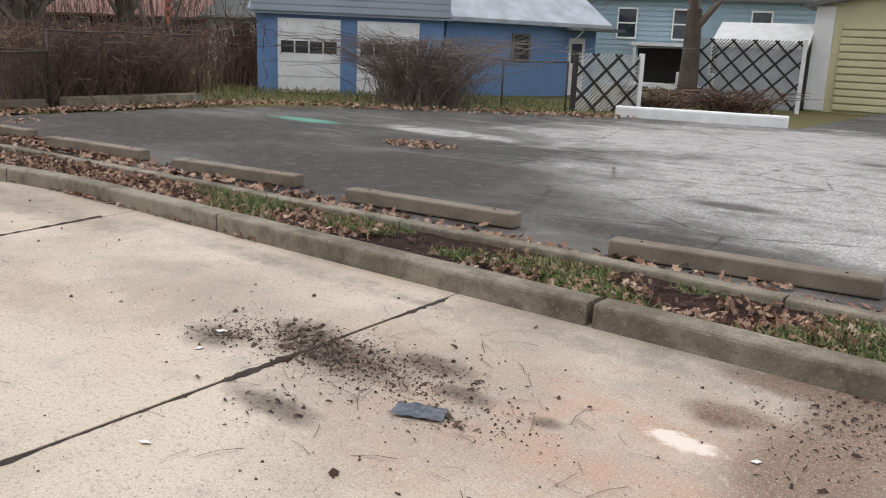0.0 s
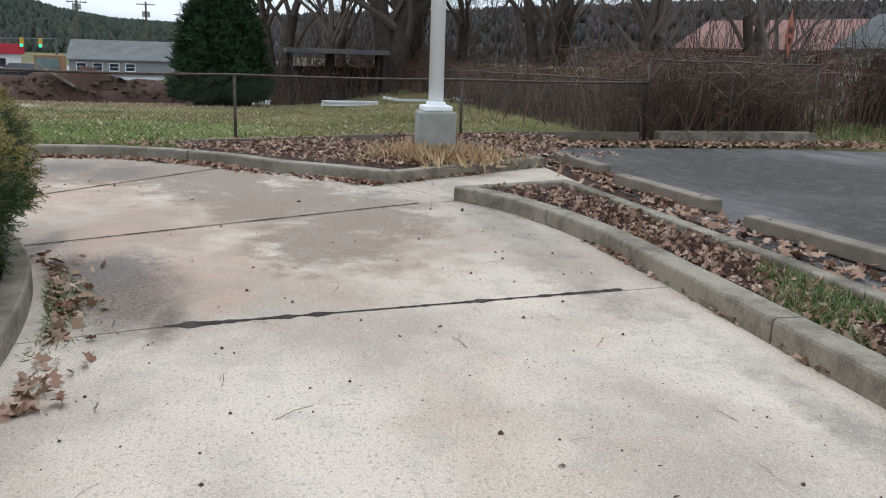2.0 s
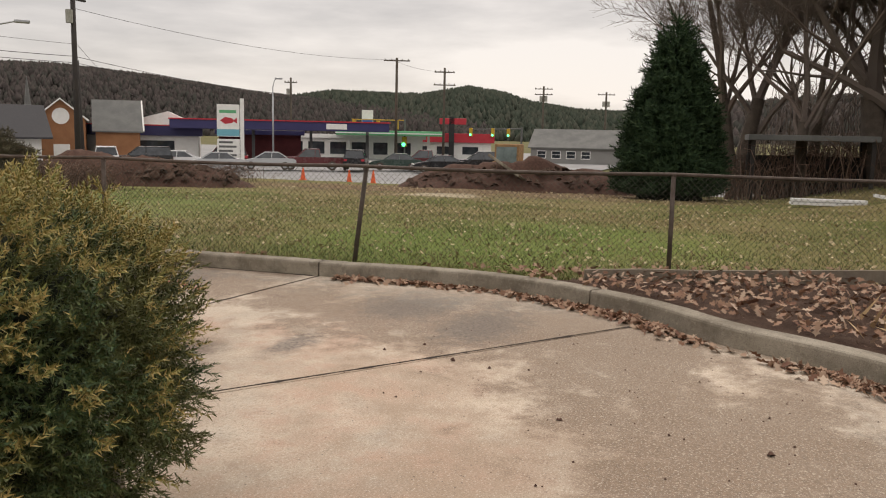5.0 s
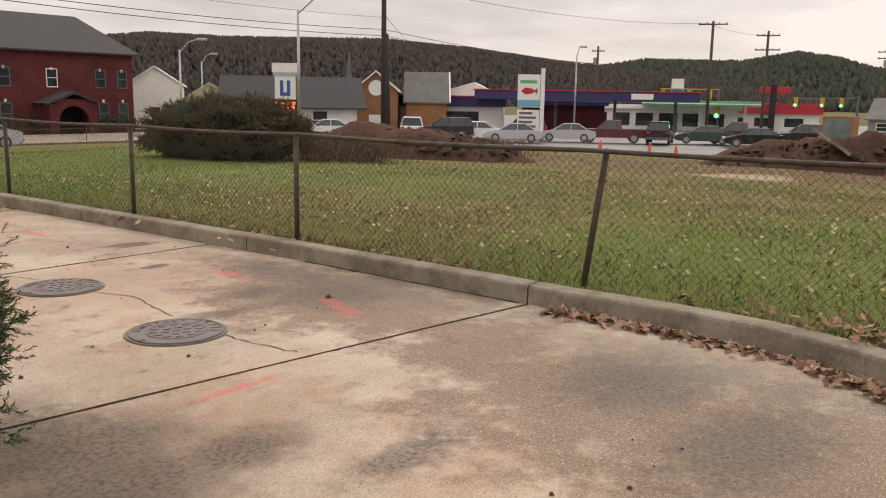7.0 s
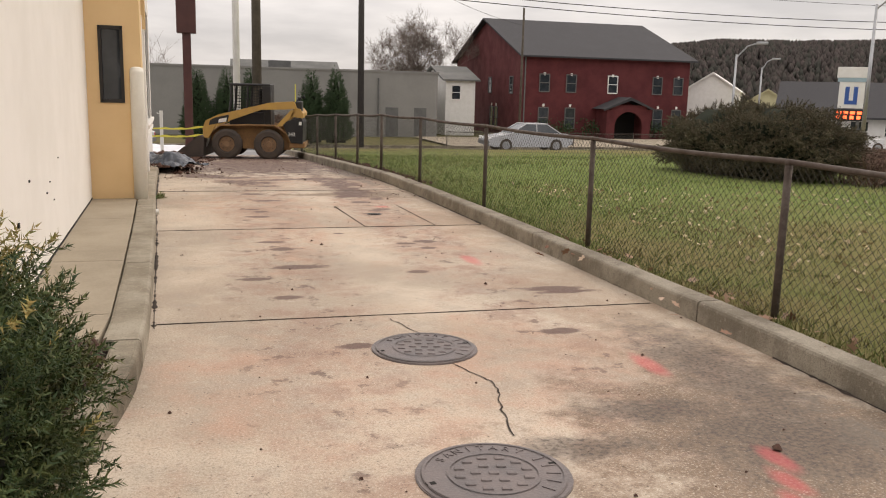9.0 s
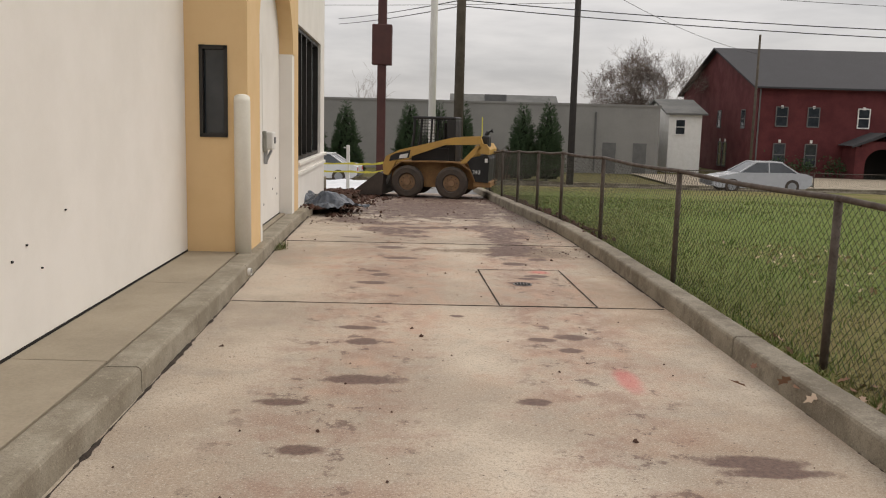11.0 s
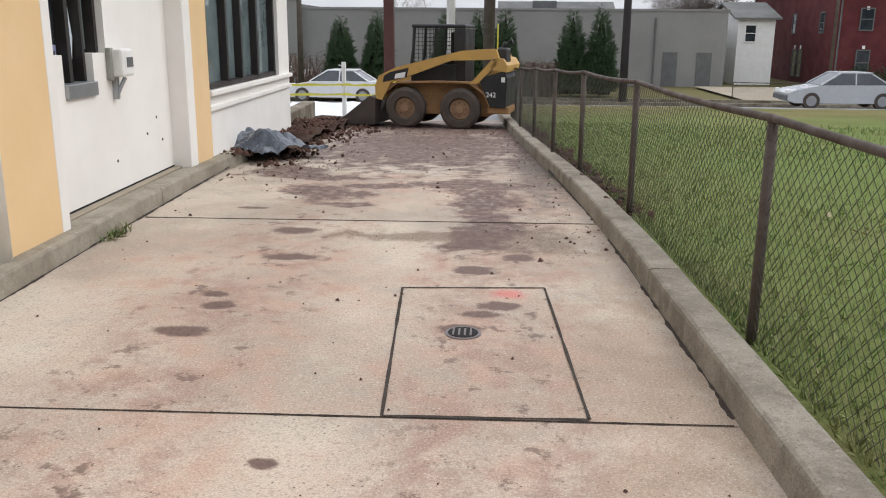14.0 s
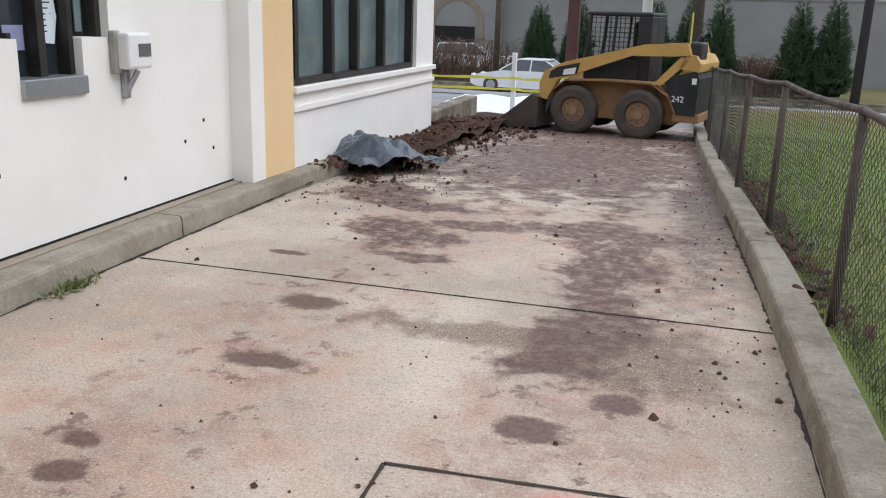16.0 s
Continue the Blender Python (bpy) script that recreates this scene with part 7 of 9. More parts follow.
def conifer(name, x, y, high, rad, seed, label, mat, group="", n=5200, size=(0.22, 0.4), taper=1.0, z=None):
    home = thing(name, label, "tree", pose(x, y, gz(x, y) if z is None else z), group)
    part("trunk", MB().tube([(0, 0, -0.2), (0, 0, high * 0.9)], [rad * 0.08, 0.02], 7), M_BARK, home)
    rs = np.random.default_rng(seed)
    u = rs.random(n) ** 0.8
    zz = 0.04 + 0.96 * (1 - np.sqrt(u))
    a = rs.uniform(0, 2 * np.pi, n)
    lump = np.array([1 + 0.26 * noise.noise(Vector((math.cos(q) * 1.6, math.sin(q) * 1.6, w * 6 + seed))) + 0.42 * noise.noise(Vector((math.cos(q) * 3.4, math.sin(q) * 3.4, w * 15 + seed))) for q, w in zip(a, zz)])
    prof = np.minimum(1.0, (1 - zz) ** taper * 1.12 + 0.02) * np.minimum(1, zz * 9 + 0.55)
    r = rad * prof * lump * (0.62 + 0.38 * np.sqrt(rs.random(n)))
    pos = np.column_stack([r * np.cos(a), r * np.sin(a), zz * high])
    d = np.column_stack([np.cos(a), np.sin(a), np.full(n, 0.75)]) + rs.normal(0, 0.35, (n, 3))
    # added near-black cone painted as the shade behind the sprigs
    part("shade_core", MB().tube([(0, 0, 0.05), (0, 0, high * 0.25), (0, 0, high * 0.9)], [rad * 0.72, rad * 0.66, 0.03], 12), M_YEWCORE, home)
    foliage("crown", pos, d, rs.uniform(size[0], size[1], n), mat, home)
    return home


conifer("evergreen_tree", 25.7, -9.9, 6.5, 1.6, 3, "dense dark evergreen standing on the lawn", M_CONIFER, n=11000, size=(0.22, 0.6), taper=0.8)
for i, (x, y, hh) in enumerate(((-8.2, 46.5, 3.6), (-6.1, 46.6, 3.8), (-2.1, 46.8, 3.9), (-0.3, 46.9, 3.8), (1.2, 46.9, 3.9), (5.0, 46.7, 3.9), (6.6, 46.6, 4.1))):
    conifer("arborvitae", x, y, hh * 1.22, 0.92, 20 + i, "dark green pointed arborvitae before the grey warehouse", M_CEDAR, "arborvitae row", 4200, (0.16, 0.3), 0.75)
bare_tree("bare_tree", 33.7, -12.2, 4.5, 0.34, 14.0, 5, "tall leafless tree beyond the lawn", 5, 3, 0.5, 2, "bare trees beyond the lawn")
bare_tree("bare_tree", 30.6, -14.6, 3.0, 0.25, 12.0, 8, "slender leafless tree beyond the lawn", 5, 3, 0.5, 1, "bare trees beyond the lawn")
bare_tree("bare_tree", 31.3, -17.6, 3.6, 0.55, 13.5, 11, "old leafless tree with a twin trunk beyond the lawn", 5, 3, 0.75, 2, "bare trees beyond the lawn")
bare_tree("bare_tree", 28.0, -24.0, 3.2, 0.3, 11.0, 14, "leafless tree in the thicket", 5, 3, 0.6, 2, "bare trees beyond the lawn")
bare_tree("bare_tree", 22.0, -26.5, 2.6, 0.26, 10.0, 15, "leafless tree behind the lot fence", 5, 3, 0.65, 2, "bare trees beyond the lawn")
bare_tree("bare_tree", 14.5, -27.5, 1.6, 0.14, 6.5, 17, "small leafless tree near the blue garage", 4, 3, 0.6, 1)
bare_tree("bare_tree", 12.0, -31.0, 1.5, 0.13, 6.0, 27, "small leafless tree beside the blue garage", 4, 3, 0.6, 1)
bare_tree("yard_tree", -0.84, -37.0, 3.0, 0.3, 11.0, 19, "thick leafless yard tree behind the white kerb", 5, 3, 0.7, 1)
bare_tree("bare_tree", 18.6, 73.0, 2.6, 0.4, 8.8, 23, "round leafless tree by the white house", 5, 4, 0.75, 1)
bare_tree("bare_tree", -5.5, 62.0, 2.5, 0.12, 7.2, 29, "pollarded leafless tree behind the warehouse", 2, 2, 0.35, 3)
bare_tree("bare_tree", 40.0, -20.0, 4.0, 0.3, 13.0, 33, "leafless tree at the wood's edge", 4, 3, 0.6, 2, "bare trees beyond the lawn")
bare_tree("bare_tree", 37.0, -28.0, 4.0, 0.3, 13.0, 35, "leafless tree at the wood's edge", 4, 3, 0.6, 2, "bare trees beyond the lawn")
bare_tree("bare_tree", 30.0, -36.0, 4.0, 0.3, 13.0, 37, "leafless tree at the wood's edge", 4, 3, 0.6, 2, "bare trees beyond the lawn")
for x, y, h, sd in ((35.5, -15.5, 12.5, 71), (36.5, -19.5, 13.5, 73), (33.0, -21.5, 12.0, 75), (27.0, -29.0, 10.5, 77)):
    bare_tree("bare_tree", x, y, 3.2, 0.28, h, sd, "leafless tree among others at the wood's edge", 5, 3, 0.6, 1, "bare trees beyond the lawn")
thicket("bramble_thicket", "dead brown bramble thicket grown through the lot fence", [(6.0, -18.9), (6.2, -20.5), (6.4, -22.7)], 0.35, 1.75, 1500, 41, M_BRAMBLE, 0, 0.007, 0.4)
thicket("bramble_thicket", "dead brown brush behind the lot fence", [(7.5, -20.0), (9.5, -22.0), (10.5, -25.0)], 1.0, 2.0, 1500, 42, M_BRAMBLE, 0, 0.009, 0.4)
thicket("bramble_thicket", "dead brown brush along the field fence", [(11.0, -19.5), (17.0, -20.0), (24.0, -20.0), (30, -19)], 0.9, 1.5, 1500, 43, M_BRAMBLE, 0, 0.010, 0.45)
thicket("bramble_thicket", "grey-brown brush at the wood's edge", [(30.0, -13.0), (33.0, -17.0), (34.0, -22.0)], 1.3, 2.2, 1100, 44, M_BRAMBLE, 0, 0.014, 0.35)
thicket("wood_edge", "hazy wall of leafless saplings at the wood's edge", [(42.0, -13.0), (42.0, -18.0), (40.0, -26.0), (34.0, -36.0), (24.0, -40.0)], 1.8, 6.5, 900, 40, M_TWIG, 0, 0.016, 0.25)
thicket("bare_shrub", "leafless grey-brown shrub before the blue garage", [(2.2, -27.5), (3.2, -28.2)], 0.45, 1.9, 1300, 45, M_TWIG, 0, 0.007, 0.7)
thicket("bare_shrub", "leafless dark brush beside the blue garage", [(9.6, -28.6), (11.5, -28.4)], 0.5, 2.4, 700, 46, M_BRAMBLE, 0, 0.009, 0.35)
thicket("warehouse_brush", "leafless hedge brush before the grey warehouse", [(-16, 46.5), (-9.5, 46.8)], 0.6, 2.4, 500, 47, M_BRAMBLE, 0, 0.015, 0.3)
thicket("warehouse_brush", "leafless round shrub before the grey warehouse", [(2.4, 46.8), (3.8, 46.8)], 0.4, 2.0, 400, 48, M_BRAMBLE, 0, 0.015, 0.3)
fb = thing("field_bush", "round dense dull-green bush on the lawn", "shrub", pose(10.5, 6.9, gz(10.5, 6.9), 0, 0, -41))
# added near-black ball painted as the bush's inner shade
part("shade_core", MB().ball((0, 0, 0.75), (1.75, 1.2, 0.8), 10, 18, 0.3, 4), M_YEWCORE, fb, smooth=True)
rs = np.random.default_rng(77)
d = rs.normal(size=(15000, 3))
d /= np.linalg.norm(d, axis=1, keepdims=True)
d = d[d[:, 2] > -0.7]
lump = np.array([1 + 0.16 * noise.noise(Vector(q) * 2.2) + 0.32 * noise.noise(Vector(q) * 4.5 + Vector((9, 0, 0))) for q in d]) * (1 - 0.22 * rs.random(len(d)) ** 1.5)
foliage("foliage", np.column_stack([d[:, 0] * 2.0 * lump, d[:, 1] * 1.45 * lump, 0.74 + d[:, 2] * 0.84 * lump]), d + rs.normal(0, 0.6, d.shape), rs.uniform(0.08, 0.19, len(d)),
        random_tones("dull_bush_leaves", ((0.045, 0.042, 0.026), (0.075, 0.07, 0.04), (0.115, 0.098, 0.056), (0.11, 0.075, 0.052)), 0.85), fb)
thicket("field_thicket", "dead brown stems beside the bush on the lawn", [(11.8, 5.8), (13.6, 4.6)], 0.4, 0.9, 500, 49, M_BRAMBLE, 0, 0.007, 0.42)

# spoil mounds on the lawn
def mound(name, label, cx, cy, lx, ly, hh, ang, seed, debris):
    vs, fs, nx, ny = [], [], 46, 22
    m = pose(cx, cy, gz(cx, cy) + 0.0, 0, 0, ang)
    for j in range(ny):
        for i in range(nx):
            u, v = i / (nx - 1) * 2 - 1, j / (ny - 1) * 2 - 1
            e = max(0.0, 1 - u * u) ** 0.8 * max(0.0, 1 - v * v)
            q = Vector((u * lx, v * ly, seed))
            h = hh * e * (0.75 + 0.55 * noise.noise(q * 0.6)) + e * (0.16 * noise.noise(q * 2.0) + 0.08 * noise.noise(q * 5.0)) - 0.12 * (1 - e)
            vs.append(m @ Vector((u * lx, v * ly, h + 0.06)))
    fs = [(j * nx + i, j * nx + i + 1, (j + 1) * nx + i + 1, (j + 1) * nx + i) for j in range(ny - 1) for i in range(nx - 1)]
    lone(name, MB().add(vs, fs), M_CLOD, label, "dirt", "spoil mounds on the lawn", smooth=True)
    rr = np.random.default_rng(seed)
    a = rr.uniform(-0.85, 0.85, (debris, 2))
    pp = [m @ Vector((u * lx, v * ly, hh * (1 - u * u) * (1 - v * v) * 0.7 + 0.05)) for u, v in a]
    scatter("spoil_rubble", "clods and rubble on the spoil mound", "rubble", CLOD, clod_face, np.array(pp), rr.uniform(0.08, 0.4, debris), M_SOIL, 0.4)


mound("spoil_mound", "long brown spoil mound overgrown with dead weeds", 17.0, 7.1, 4.6, 1.7, 1.15, -52, 51, 420)
mound("spoil_mound", "broad brown spoil mound with broken slabs", 30.8, -3.2, 5.8, 2.4, 1.55, 100, 52, 420)
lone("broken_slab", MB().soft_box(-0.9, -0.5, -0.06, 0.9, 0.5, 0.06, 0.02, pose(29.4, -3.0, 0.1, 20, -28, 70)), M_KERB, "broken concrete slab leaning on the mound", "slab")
thicket("mound_weeds", "dead weeds on the spoil mound", [(15.0, 10.4), (19.6, 4.4)], 0.8, 0.6, 1500, 53, M_BRAMBLE, 0.25, 0.006, 0.7)

# lumber and frames on the lawn
lum = thing("lumber_pile", "low stack of white boards on the lawn", "boards", pose(20.5, -14.6, gz(20.5, -14.6) + 0.1, 0, 0, -86))
for k in range(5):
    part("board", MB().soft_box(-1.0, -0.25 + (k % 3) * 0.17, (k // 3) * 0.1, 1.0, -0.1 + (k % 3) * 0.17, 0.08 + (k // 3) * 0.1, 0.008), M_WHITEWOOD, lum)
fr_ = thing("wooden_frame", "pale rectangular wooden frame lying on the lawn", "frame", pose(21.0, -17.5, gz(21, -17) + 0.1, 0, 0, -80))
for a, b in (((-1.4, -0.9), (1.4, -0.9)), ((1.4, -0.9), (1.4, 0.9)), ((-1.4, -0.9), (-1.4, 0.9))):
    part("rail", MB().tube([(*a, 0.05), (*b, 0.05)], 0.06, 4), M_WHITEWOOD, fr_)
sh = thing("open_shed", "old open shed with a flat dark roof under the trees", "shed", pose(30.2, -14.8, gz(30.2, -14.8), 0, 0, 92))
part("roof", MB().soft_box(-2.3, -1.4, 2.2, 2.3, 1.4, 2.42, 0.03), M_GREYSHINGLE, sh)
for a, b in ((-2.1, -1.2), (2.1, -1.2), (-2.1, 1.2), (2.1, 1.2)):
    part("post", MB().soft_box(a - 0.07, b - 0.07, -0.1, a + 0.07, b + 0.07, 2.2, 0.01), M_DARKPOLE, sh)
part("back_wall", MB().box(-2.2, -1.3, 0.0, 2.2, -1.22, 1.6), M_DARKPOLE, sh)

# ---- houses ----


def window(parent, m, w, h, frame_mat=M_WHITE, glass_mat=M_GLASS, bar=True):
    """A sash window standing in the local x-z plane, facing -y."""
    g = part("window", MB().box(-w / 2, -0.02, 0, w / 2, 0.0, h, m), glass_mat, parent)
    f = MB()
    for x0, x1, z0, z1 in ((-w / 2 - 0.07, -w / 2, -0.07, h + 0.07), (w / 2, w / 2 + 0.07, -0.07, h + 0.07), (-w / 2, w / 2, -0.09, 0), (-w / 2, w / 2, h, h + 0.08)):
        f.box(x0, -0.06, z0, x1, 0.01, z1, m)
    if bar:
        f.box(-w / 2, -0.04, h * 0.48, w / 2, 0.0, h * 0.53, m)
    part("window_frame", f, frame_mat, g)
    return g


def gable_house(name, label, x, y, z, ang, w, d, wall_h, ridge, wall, roof, over=0.35, group="", axis="x"):
    """Walls and a pitched roof; the front is the local -y side and the ridge runs along axis."""
    home = thing(name, label, "building", pose(x, y, z, 0, 0, ang), group)
    walls = [MB().box(-w / 2, 0, -0.6, w / 2, 0.25, wall_h), MB().box(-w / 2, d - 0.25, -0.6, w / 2, d, wall_h), MB().box(-w / 2, 0.25, -0.6, -w / 2 + 0.25, d - 0.25, wall_h), MB().box(w / 2 - 0.25, 0.25, -0.6, w / 2, d - 0.25, wall_h)]
    t = 0.14
    if axis == "x":
        for wmb, s in zip(walls[2:], (-w / 2, w / 2 - 0.25)):
            wmb.add([(s, 0, wall_h), (s, d, wall_h), (s, d / 2, ridge), (s + 0.25, 0, wall_h), (s + 0.25, d, wall_h), (s + 0.25, d / 2, ridge)], [(0, 1, 2), (3, 5, 4), (0, 2, 5, 3), (1, 4, 5, 2)])
        e = over * (ridge - wall_h) / (d / 2)
        a, b = -w / 2 - over, w / 2 + over
        prof = [(-over, wall_h - e), (d / 2, ridge), (d + over, wall_h - e), (d + over, wall_h - e + t), (d / 2, ridge + t), (-over, wall_h - e + t)]
        rmb = MB().add([(a, p, q) for p, q in prof] + [(b, p, q) for p, q in prof], [(0, 5, 4, 1), (1, 4, 3, 2), (6, 7, 10, 11), (7, 8, 9, 10), (5, 11, 10, 4), (4, 10, 9, 3), (0, 1, 7, 6), (1, 2, 8, 7), (0, 6, 11, 5), (2, 3, 9, 8)])
    else:
        for wmb, s in zip(walls[:2], (0, d - 0.25)):
            wmb.add([(-w / 2, s, wall_h), (w / 2, s, wall_h), (0, s, ridge), (-w / 2, s + 0.25, wall_h), (w / 2, s + 0.25, wall_h), (0, s + 0.25, ridge)], [(0, 1, 2), (3, 5, 4), (0, 2, 5, 3), (1, 4, 5, 2)])
        e = over * (ridge - wall_h) / (w / 2)
        prof = [(-w / 2 - over, wall_h - e), (0, ridge), (w / 2 + over, wall_h - e), (w / 2 + over, wall_h - e + t), (0, ridge + t), (-w / 2 - over, wall_h - e + t)]
        a, b = -over, d + over
        rmb = MB().add([(p, a, q) for p, q in prof] + [(p, b, q) for p, q in prof], [(0, 5, 4, 1), (1, 4, 3, 2), (6, 7, 10, 11), (7, 8, 9, 10), (5, 11, 10, 4), (4, 10, 9, 3), (0, 1, 7, 6), (1, 2, 8, 7), (0, 6, 11, 5), (2, 3, 9, 8)])
    for wmb in walls:
        part("wall", wmb, wall, home)
    part("roof", rmb, roof, home)
    return home


# brick two-storey building across the street
BZ = -1.8
bh = gable_house("brick_building", "dark red brick two-storey building with a charcoal roof", 31.4, 58.0, BZ - 0.15, -0.4, 15.3, 20.7, 6.8, 10.35, M_BRICK, M_SHINGLE, 0.5)
for x, up in ((-5.8, 1), (-3.4, 1), (0.4, 1), (4.6, 1), (6.6, 1), (-5.8, 0), (-3.4, 0), (4.8, 0), (6.6, 0)):
    window(bh, pose(x, -0.02, 3.9 if up else 0.9), 0.8, 1.35 if up else 1.6, M_WHITE if x == 0.4 else M_GREYDOOR)
    part("keystone", MB().soft_box(x - 0.09, -0.05, 5.2 if up else 2.62, x + 0.09, 0.02, 5.42 if up else 2.85, 0.01), M_WHITE, bh)
for yy in (3.0, 9.0, 14.5):
    window(bh, pose(-7.65, yy, 3.7, 0, 0, -90), 0.8, 1.35, M_GREYDOOR)
for yy in (7.0, 8.3):
    window(bh, pose(-7.65, yy, 0.5, 0, 0, -90), 0.8, 1.9, M_GREYDOOR)
    part("keystone", MB().box(-7.71, yy - 0.09, 2.5, -7.65, yy + 0.09, 2.75), M_WHITE, bh)
porch = MB().box(-1.0, -2.2, -0.4, -0.6, 0.0, 2.5).box(2.6, -2.2, -0.4, 3.0, 0.0, 2.5)
pr = None
for k in range(13):
    a = math.pi * k / 12
    xx, zz = 1.0 - 1.25 * math.cos(a), 1.2 + 1.15 * math.sin(a)
    if pr:
        porch.add([(pr[0], -2.2, pr[1]), (xx, -2.2, zz), (xx, -2.2, 2.9), (pr[0], -2.2, 2.9), (pr[0], -1.9, pr[1]), (xx, -1.9, zz)], [(0, 1, 2, 3), (0, 4, 5, 1)])
    pr = (xx, zz)
porch.box(-0.6, -2.2, -0.4, -0.25, -1.9, 2.9).box(2.25, -2.2, -0.4, 2.6, -1.9, 2.9)
part("porch", porch, M_BRICK, bh)
part("porch_roof", MB().add([(-1.4, -2.5, 2.55), (1.0, -2.5, 3.55), (3.4, -2.5, 2.55), (-1.4, 0.1, 2.55), (1.0, 0.1, 3.55), (3.4, 0.1, 2.55), (-1.4, -2.5, 2.4), (3.4, -2.5, 2.4), (1.0, -2.5, 3.3)], [(0, 1, 4, 3), (1, 2, 5, 4), (0, 6, 8, 1), (1, 8, 7, 2)]), M_SHINGLE, bh)
part("porch_shade", MB().box(-0.6, -0.1, -0.4, 2.6, -0.05, 2.6), M_DARKGAP, bh)
part("downpipe", MB().tube([(-7.55, -0.1, 6.6), (-7.55, -0.1, 0)], 0.06, 6), M_GREYDOOR, bh)
for x in (-6.2, -4.2, -1.8, 4.0, 5.6, 7.0):
    p = rng.normal(0, 0.42, (260, 3)) * (1.2, 0.7, 0.9) + (31.4 + x, 57.2, BZ + 0.7)
    scatter("clipped_shrub", "dark shrub before the brick building", "shrub", LEAF, leaf_face, p, rng.uniform(0.12, 0.25, 260), M_CEDAR, 1.0)

# grey warehouse
wh = thing("warehouse", "long low grey painted block warehouse", "building", pose(0, 57.2, BZ))
part("wall", MB().box(-13.0, 0, -0.6, 16.2, 0.4, 4.85).box(-13, 0.4, -0.6, -12.6, 14, 4.6).box(15.8, 0.4, -0.6, 16.2, 14, 4.6).box(-13, 13.6, -0.6, 16.2, 14, 4.6), M_WAREHOUSE, wh)
part("annex_wall", MB().box(-40, -1.0, -0.6, -13.0, -0.6, 5.4).box(-13.2, -0.6, -0.6, -13.0, 0.0, 5.4), M_WAREHOUSE, wh)
part("parapet", MB().box(-13.1, -0.06, 4.85, 16.3, 0.46, 5.0).box(-40, -1.06, 5.4, -12.9, -0.5, 5.55), M_WAREHOUSE, wh)
part("roof", MB().box(-12.9, 0.2, 4.5, 16.1, 13.9, 4.7).box(-40, -0.6, 5.0, -13, 14, 5.2), M_GREYSHINGLE, wh)
for x0, x1 in ((12.0, 13.0), (14.3, 15.3)):
    part("door", MB().box(x0, -0.05, -0.1, x1, 0.03, 2.15), M_GREYDOOR, wh, "grey steel door")
part("downpipe", MB().tube([(11.4, -0.1, 4.4), (11.4, -0.1, 0)], 0.07, 6), M_GREYDOOR, wh)
part("roof_unit", MB().soft_box(3.2, 3, 4.7, 4.9, 4.5, 5.6, 0.05), M_GREYDOOR, wh)
part("dark_opening", MB().box(-17.6, -1.05, 0.2, -14.6, -0.98, 2.7), M_DARKGAP, wh)
am = MB()
for k in range(10):
    a0, a1 = math.pi * k / 10, math.pi * (k + 1) / 10
    for cx in (-15.9,):
        am.add([(cx + q * math.cos(a), -1.05, 2.9 + q * math.sin(a)) for a in (a0, a1) for q in (1.5, 1.9)], [(0, 1, 3, 2)])
am.box(-17.8, -1.07, 0, -17.4, -1.0, 2.9).box(-14.4, -1.07, 0, -14.0, -1.0, 2.9)
part("arch_trim", am, M_TAN, wh, "tan painted arch")
whh = gable_house("white_house", "white clapboard house behind the warehouse", 19.2, 61.0, BZ, 0, 2.6, 8, 4.5, 5.6, M_WHITE, M_GREYSHINGLE)
window(whh, pose(-0.4, -0.02, 2.9), 0.7, 1.1)
gable_house("roof_house", "low shingled roof beyond the warehouse", 6.0, 76.0, BZ, 0, 10, 8, 4.4, 6.1, M_WHITE, M_GREYSHINGLE)

# blue garage, facing the lot
gar = gable_house("blue_garage", "blue painted block garage with white panel doors", 7.15, -29.65, 0.0, 224.8, 5.8, 6.5, 2.42, 3.9, M_BLUEWALL, M_GREYSIDING, 0.25)
part("gable_siding", MB().box(-3.05, -0.3, 2.38, 3.05, -0.05, 4.3), M_GREYSIDING, gar, "grey lapped siding above the doors")
for k in range(9):
    part("siding_board", MB().box(-3.05, -0.33, 2.40 + k * 0.2, 3.05, -0.29, 2.58 + k * 0.2), M_GREYSIDING, gar)
for cx in (-1.3, 1.15):
    dr = part("garage_door", MB().box(cx - 0.97, -0.06, -0.05, cx + 0.97, 0.02, 2.2), M_WHITEWOOD, gar, "chipped white sectional door")
    for k in range(5):
        part("door_section", MB().soft_box(cx - 0.95, -0.10, 0.0 + k * 0.44, cx + 0.95, -0.055, 0.425 + k * 0.44, 0.012), M_WHITEWOOD, dr)
    for k in range(4):
        part("pane", MB().box(cx - 0.86 + k * 0.44, -0.115, 1.16, cx - 0.47 + k * 0.44, -0.098, 1.52), M_GLASS, dr)
bl = gable_house("blue_wing", "blue painted wing with a pale metal roof", 4.8, -35.9, 0.0, 251.3, 6.6, 6.5, 2.6, 4.6, M_BLUEWALL, M_METALROOF, 0.4)
window(bl, pose(-0.2, -0.02, 1.2), 0.65, 0.8, M_GREYDOOR, M_GLASS, False)
bd = part("door", MB().box(2.0, -0.05, -0.05, 2.75, 0.02, 2.0), M_WHITEWOOD, bl, "weathered white door")
part("pane", MB().box(2.12, -0.07, 1.1, 2.6, -0.04, 1.8), M_GLASS, bd)
part("door_canopy", MB().box(1.6, -1.2, 2.25, 3.6, 0.0, 2.35), M_GREYSHINGLE, bl)
part("canopy_brace", MB().tube([(1.9, -0.9, 2.25), (1.9, 0.0, 1.6)], 0.03, 6), M_WHITEWOOD, bl)
